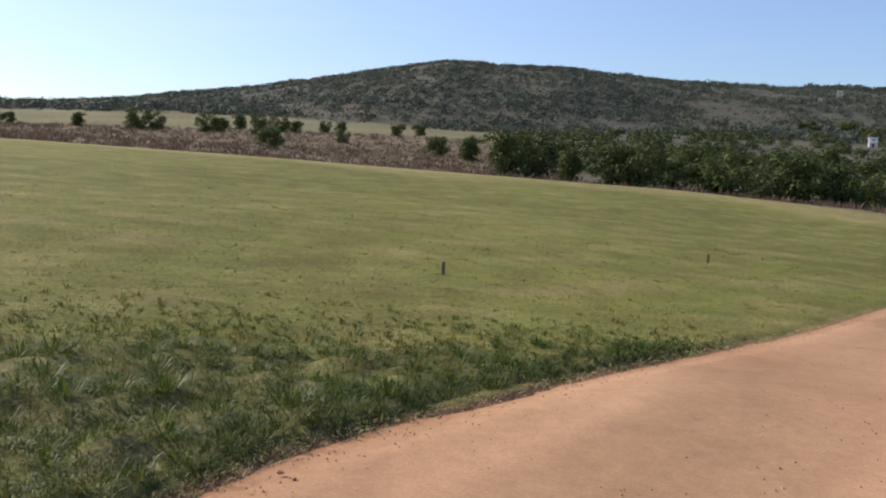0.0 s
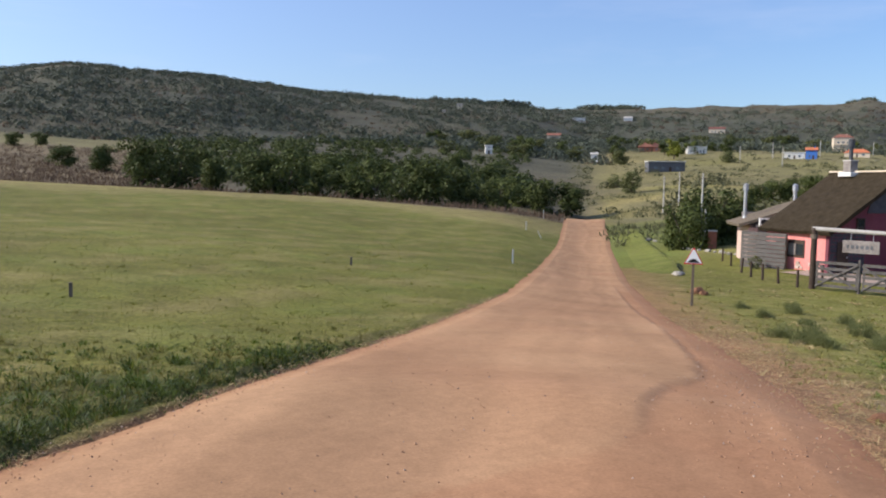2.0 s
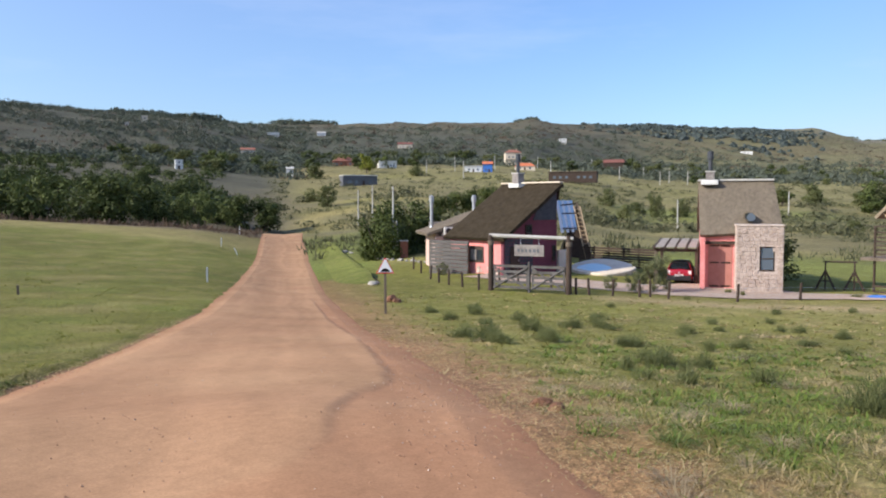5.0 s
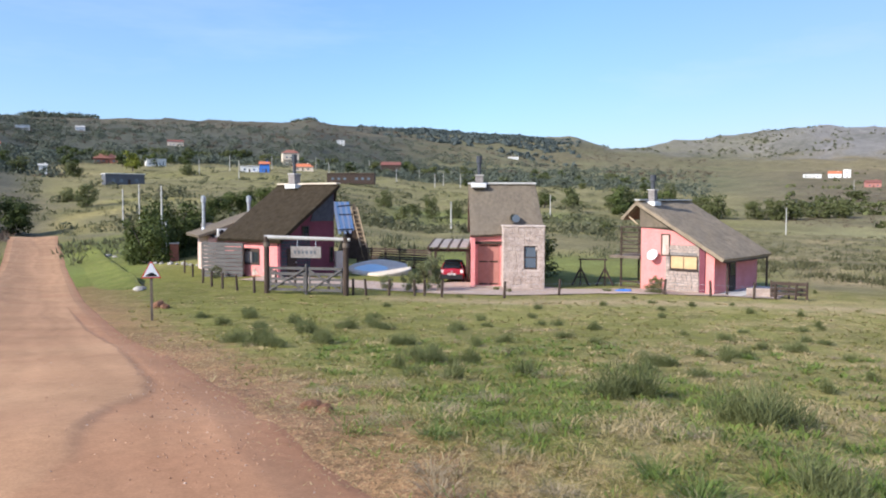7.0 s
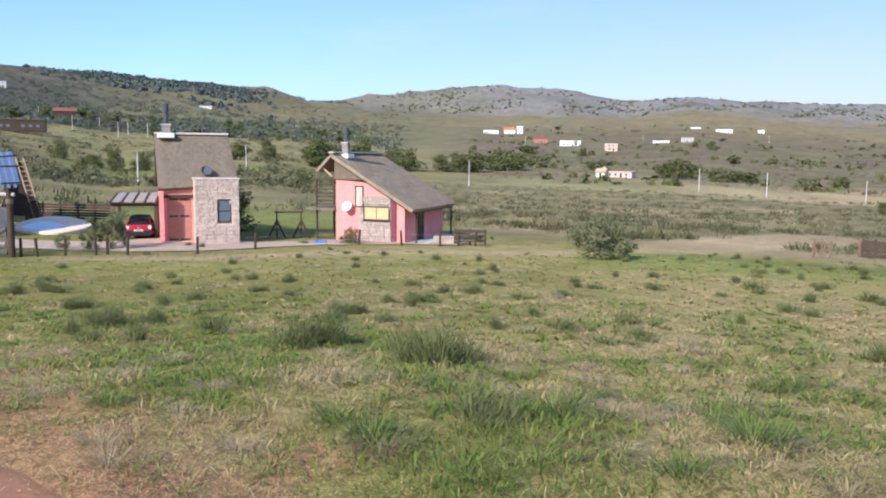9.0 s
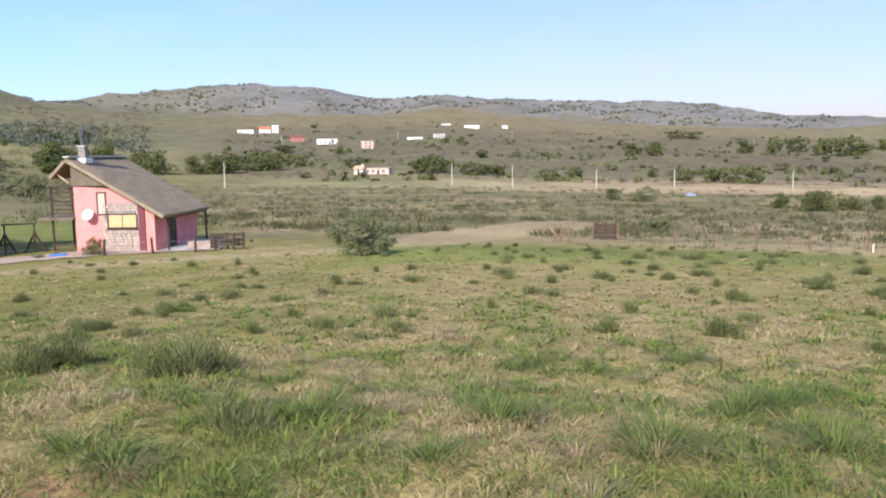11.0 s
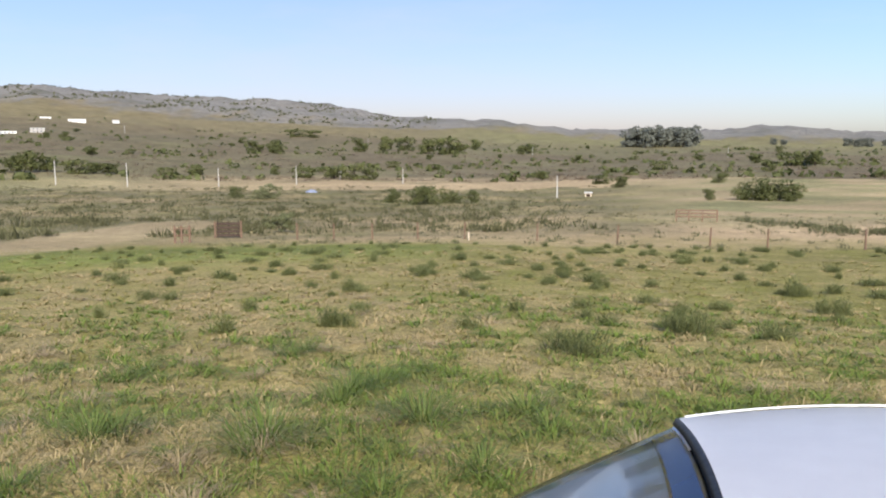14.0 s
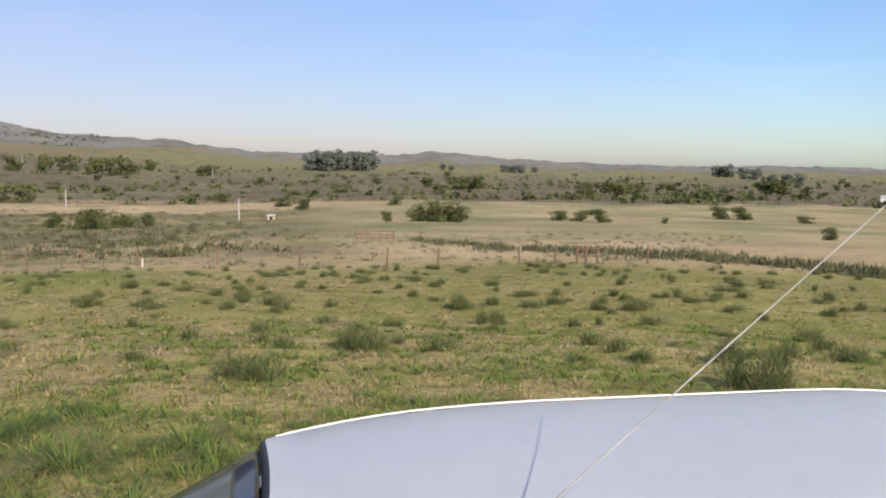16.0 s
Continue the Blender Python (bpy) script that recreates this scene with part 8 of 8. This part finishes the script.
def hatchback(name, label, m, paint, hw=.83, roof_z=1.52, antenna=False):
    """A small car that looks along +y: lower body, bonnet, roof, glass, lamps, wheels."""
    car = thing(name, label, "car", m)
    # lower body: rings across the car, from the rear bumper to the nose
    secs = []
    for y, w, zt, zb in [(-2.0, .62, .86, .42), (-1.95, .74, .93, .30), (-1.7, hw - .02, .97, .24), (-1.0, hw, .97, .22), (0, hw, .95, .22), (.95, hw, .93, .22), (1.2, hw - .01, .90, .22), (1.6, hw - .05, .80, .24), (1.82, hw - .16, .70, .28), (1.9, hw - .28, .60, .36)]:
        secs.append([(-w + .1, y, zb), (-w, y, zb + .12), (-w - .0, y, (zt + zb) / 2), (-w + .04, y, zt - .08), (-w + .12, y, zt), (0, y, zt + .045), (w - .12, y, zt), (w - .04, y, zt - .08), (w, y, (zt + zb) / 2), (w, y, zb + .12), (w - .1, y, zb), (0, y, zb)])
    bm, rings = loft(fresh(), secs)
    bm.faces.new(rings[0][::-1])
    bm.faces.new(rings[-1])
    bmesh.ops.recalc_face_normals(bm, faces=bm.faces)
    smooth(part("body", bm, paint, car))

    # roof: crowned sheet with rolled edges
    def roof_point(u, v, extra=0.0):
        x = .57 * u
        back, front = -1.38 + .05 * u * u, .35 + .045 * u * u - .035 * abs(u) ** 12
        y = back + (front - back) * v
        z = roof_z - .04 * u * u - .018 * abs(u) ** 6 - .036 * max(0, v - .66) ** 2 / .1156 - .014 * u * u * max(0, v - .82) ** 2 / .0324 - .12 * max(0, .35 - v) ** 2 / .1225 * .6
        return (x, y, z + extra)
    n = 26
    bm = fresh()
    g = [[bm.verts.new(roof_point(-1 + 2 * i / n, j / n)) for i in range(n + 1)] for j in range(n + 1)]
    for j in range(n):
        for i in range(n):
            bm.faces.new((g[j][i], g[j][i + 1], g[j + 1][i + 1], g[j + 1][i]))
    bmesh.ops.solidify(bm, geom=bm.faces[:], thickness=-.03)
    bmesh.ops.recalc_face_normals(bm, faces=bm.faces)
    roof = smooth(part("roof", bm, M_BLACK if paint is M_CARRED else paint, car, "black roof panel" if paint is M_CARRED else "smooth pale roof panel"))
    for f in roof.data.polygons:
        if f.normal.z < .6:
            f.use_smooth = False
    for s in (-1, 1):
        bm = fresh()
        for j in range(n):
            a, b = roof_point(s, j / n), roof_point(s, (j + 1) / n)
            rod(bm, (a[0], a[1], a[2] + .004), (b[0], b[1], b[2] + .004), .002, .002, 6)
        part("roof_trim", bm, paint, roof)
    seal = []
    for i in range(n + 1):
        x, y, z = roof_point(-1 + 2 * i / n, 1)
        seal.append([(x, y - .002, z + .001), (x, y + .005, z - .002), (x, y + .010, z - .010), (x, y - .004, z - .02)])
    smooth(part("windscreen_seal", loft(fresh(), seal)[0], M_BLACK, car, "black rubber windscreen seal"))

    def sheet(name_, top, low, k, bulge, material, tag=""):
        bm_ = fresh()
        rows = []
        for j in range(k + 1):
            rows.append([])
            for p, q in zip(top, low):
                t = j / k
                c = Vector(p).lerp(Vector(q), t)
                rows[-1].append(bm_.verts.new(c + Vector(bulge) * math.sin(math.pi * t)))
        for a, b in zip(rows, rows[1:]):
            for i in range(len(top) - 1):
                bm_.faces.new((a[i], a[i + 1], b[i + 1], b[i]))
        bmesh.ops.solidify(bm_, geom=bm_.faces[:], thickness=.008)
        bmesh.ops.recalc_face_normals(bm_, faces=bm_.faces)
        return smooth(part(name_, bm_, material, car, tag))

    us = [-1 + 2 * i / 16 for i in range(17)]

    def screen(u, t, lift=0.0):
        """A point of the curved windscreen, t from its upper to its lower edge."""
        p = Vector((roof_point(u * .96, 1)[0], roof_point(u * .98, 1)[1] + .014, roof_point(u * .98, 1)[2] - .010))
        c = p.lerp(Vector((.70 * u, 1.18 - .16 * u * u, .93)), t) + Vector((0, .03, .02)) * math.sin(math.pi * t)
        return c + Vector((0, .4, .9)) * lift

    def screen_part(name_, u0, u1, t0, t1, lift, material, tag=""):
        bm_ = fresh()
        g_ = [[bm_.verts.new(screen(u0 + (u1 - u0) * i / 16, t0 + (t1 - t0) * j / 8, lift - .05 * max(0, abs(u0 + (u1 - u0) * i / 16) - .8) ** 2 / .04)) for i in range(17)] for j in range(9)]
        for j in range(8):
            for i in range(16):
                bm_.faces.new((g_[j][i], g_[j][i + 1], g_[j + 1][i + 1], g_[j + 1][i]))
        bmesh.ops.solidify(bm_, geom=bm_.faces[:], thickness=.006)
        bmesh.ops.recalc_face_normals(bm_, faces=bm_.faces)
        return smooth(part(name_, bm_, material, car, tag))
    glass = screen_part("windscreen", -.74, .74, 0, 1, 0, M_WINDSCREEN, "raked windscreen reflecting grass and sky")
    band = screen_part("sun_band", -.74, .74, 0, .05, .0015, M_SUNBAND, "dark blue tinted band along the top of the windscreen")
    band.parent = glass
    # outer strips of the screen, with the reflected grass put into their colour
    for s in (-1, 1):
        screen_part("screen_edge", s * .74, s * 1.0, 0, 1, 0, M_SCREENEDGE, "glossy edge of the windscreen, its grass reflection coloured olive")
    top = [(roof_point(u * .96, 0)[0], roof_point(u * .96, 0)[1] - .01, roof_point(u, 0)[2] - .015) for u in us]
    low = [(.66 * u, -1.86 + .08 * u * u, .95) for u in us]
    sheet("rear_window", top, low, 6, (0, -.03, .02), M_GLASS)
    for s in (-1, 1):
        ys = [i / 12 for i in range(13)]
        top = [(roof_point(s, v)[0], roof_point(s, v)[1], roof_point(s, v)[2] - .03) for v in ys]
        low = [(s * (.74 if 0 < v < 1 else .69), -1.7 + 2.6 * v, .955) for v in ys]
        side = sheet("side_window", top, low, 4, (s * .02, 0, 0), M_GLASS)
        for v in (0.02, .5, .98):
            a, b = roof_point(s, v), (s * .73, -1.7 + 2.6 * v, .955)
            part("pillar", rod(fresh(), (a[0], a[1], a[2] - .02), b, .028, .035, 8), M_BLACK if v == .5 else paint, side)
        for y in (1.22, -1.32):
            wheel(car, s * (hw - .09), y, .29, s)
        door = part("door_line", box(fresh(), (s * (hw + .002) - .004, -.12, .4), (s * (hw + .002) + .004, -.105, .9)), M_BLACK, car)
        part("door_handle", box(fresh(), (s * (hw + .01) - .015, -.02, .8), (s * (hw + .01) + .015, .16, .83), .006), paint, car)
        mirror = part("mirror", box(fresh(), (s * .84 - .08, .60, .86), (s * .84 + .08, .69, .98), .03), paint, car)
        part("mirror_glass", box(fresh(), (s * .84 - .065, .59, .875), (s * .84 + .065, .60, .965)), M_STEEL, mirror)
        # on the red car the lamps' white glints are put in as pale lenses
        part("tail_lamp", box(fresh(), (s * .66 - .1, -2.0, .68), (s * .66 + .1, -1.9, .9), .02), M_CLEARLENS if paint is M_CARRED else M_LAMP, car, "tail lamp with its white glint as a pale lens" if paint is M_CARRED else "red tail lamp")
        part("headlamp", box(fresh(), (s * .56 - .14, 1.68, .62), (s * .56 + .14, 1.84, .76), .03), M_CLEARLENS, car)
    part("rear_bumper", box(fresh(), (-.76, -2.07, .26), (.76, -1.93, .60), .05), M_BLACK if paint is M_CARRED else paint, car)
    part("front_bumper", box(fresh(), (-.62, 1.8, .28), (.62, 1.95, .5), .04), paint, car)
    plate = part("number_plate", box(fresh(), (-.26, -2.085, .56), (.26, -2.07, .67)), M_WHITE, car, "white number plate")
    part("plate_bar", box(fresh(), (-.18, -2.09, .595), (.18, -2.085, .635)), M_BLACK, plate)
    part("badge", rod(fresh(), (0, -2.0, .78), (0, -2.03, .78), .05, .05, 16), M_STEEL, car)
    if antenna:
        base = part("antenna_base", rod(fresh(), (-.125, .07, roof_z - .02), (-.13, .03, roof_z + .02), .028, .018, 12), M_BLACK, car, "black antenna foot on the roof")
        part("antenna", rod(fresh(), (-.128, .055, roof_z + .0), (-.16, -.44, roof_z + .44), .0011, .0007, 8), M_GREYPOLE, base, "thin raked steel whip antenna")
    return car


hatchback("hatchback_car", "white hatchback parked at the verge, whip antenna on the roof", pose(.722, -1.353, -.020, 0, 0, -48), M_CARWHITE, antenna=True)
p = spot(61.95, 57.0)
hatchback("hatchback_car", "red hatchback with a black roof under the timber carport", pose(p.x, p.y, p.z + .02, 0, 0, -66), M_CARRED, roof_z=1.5)
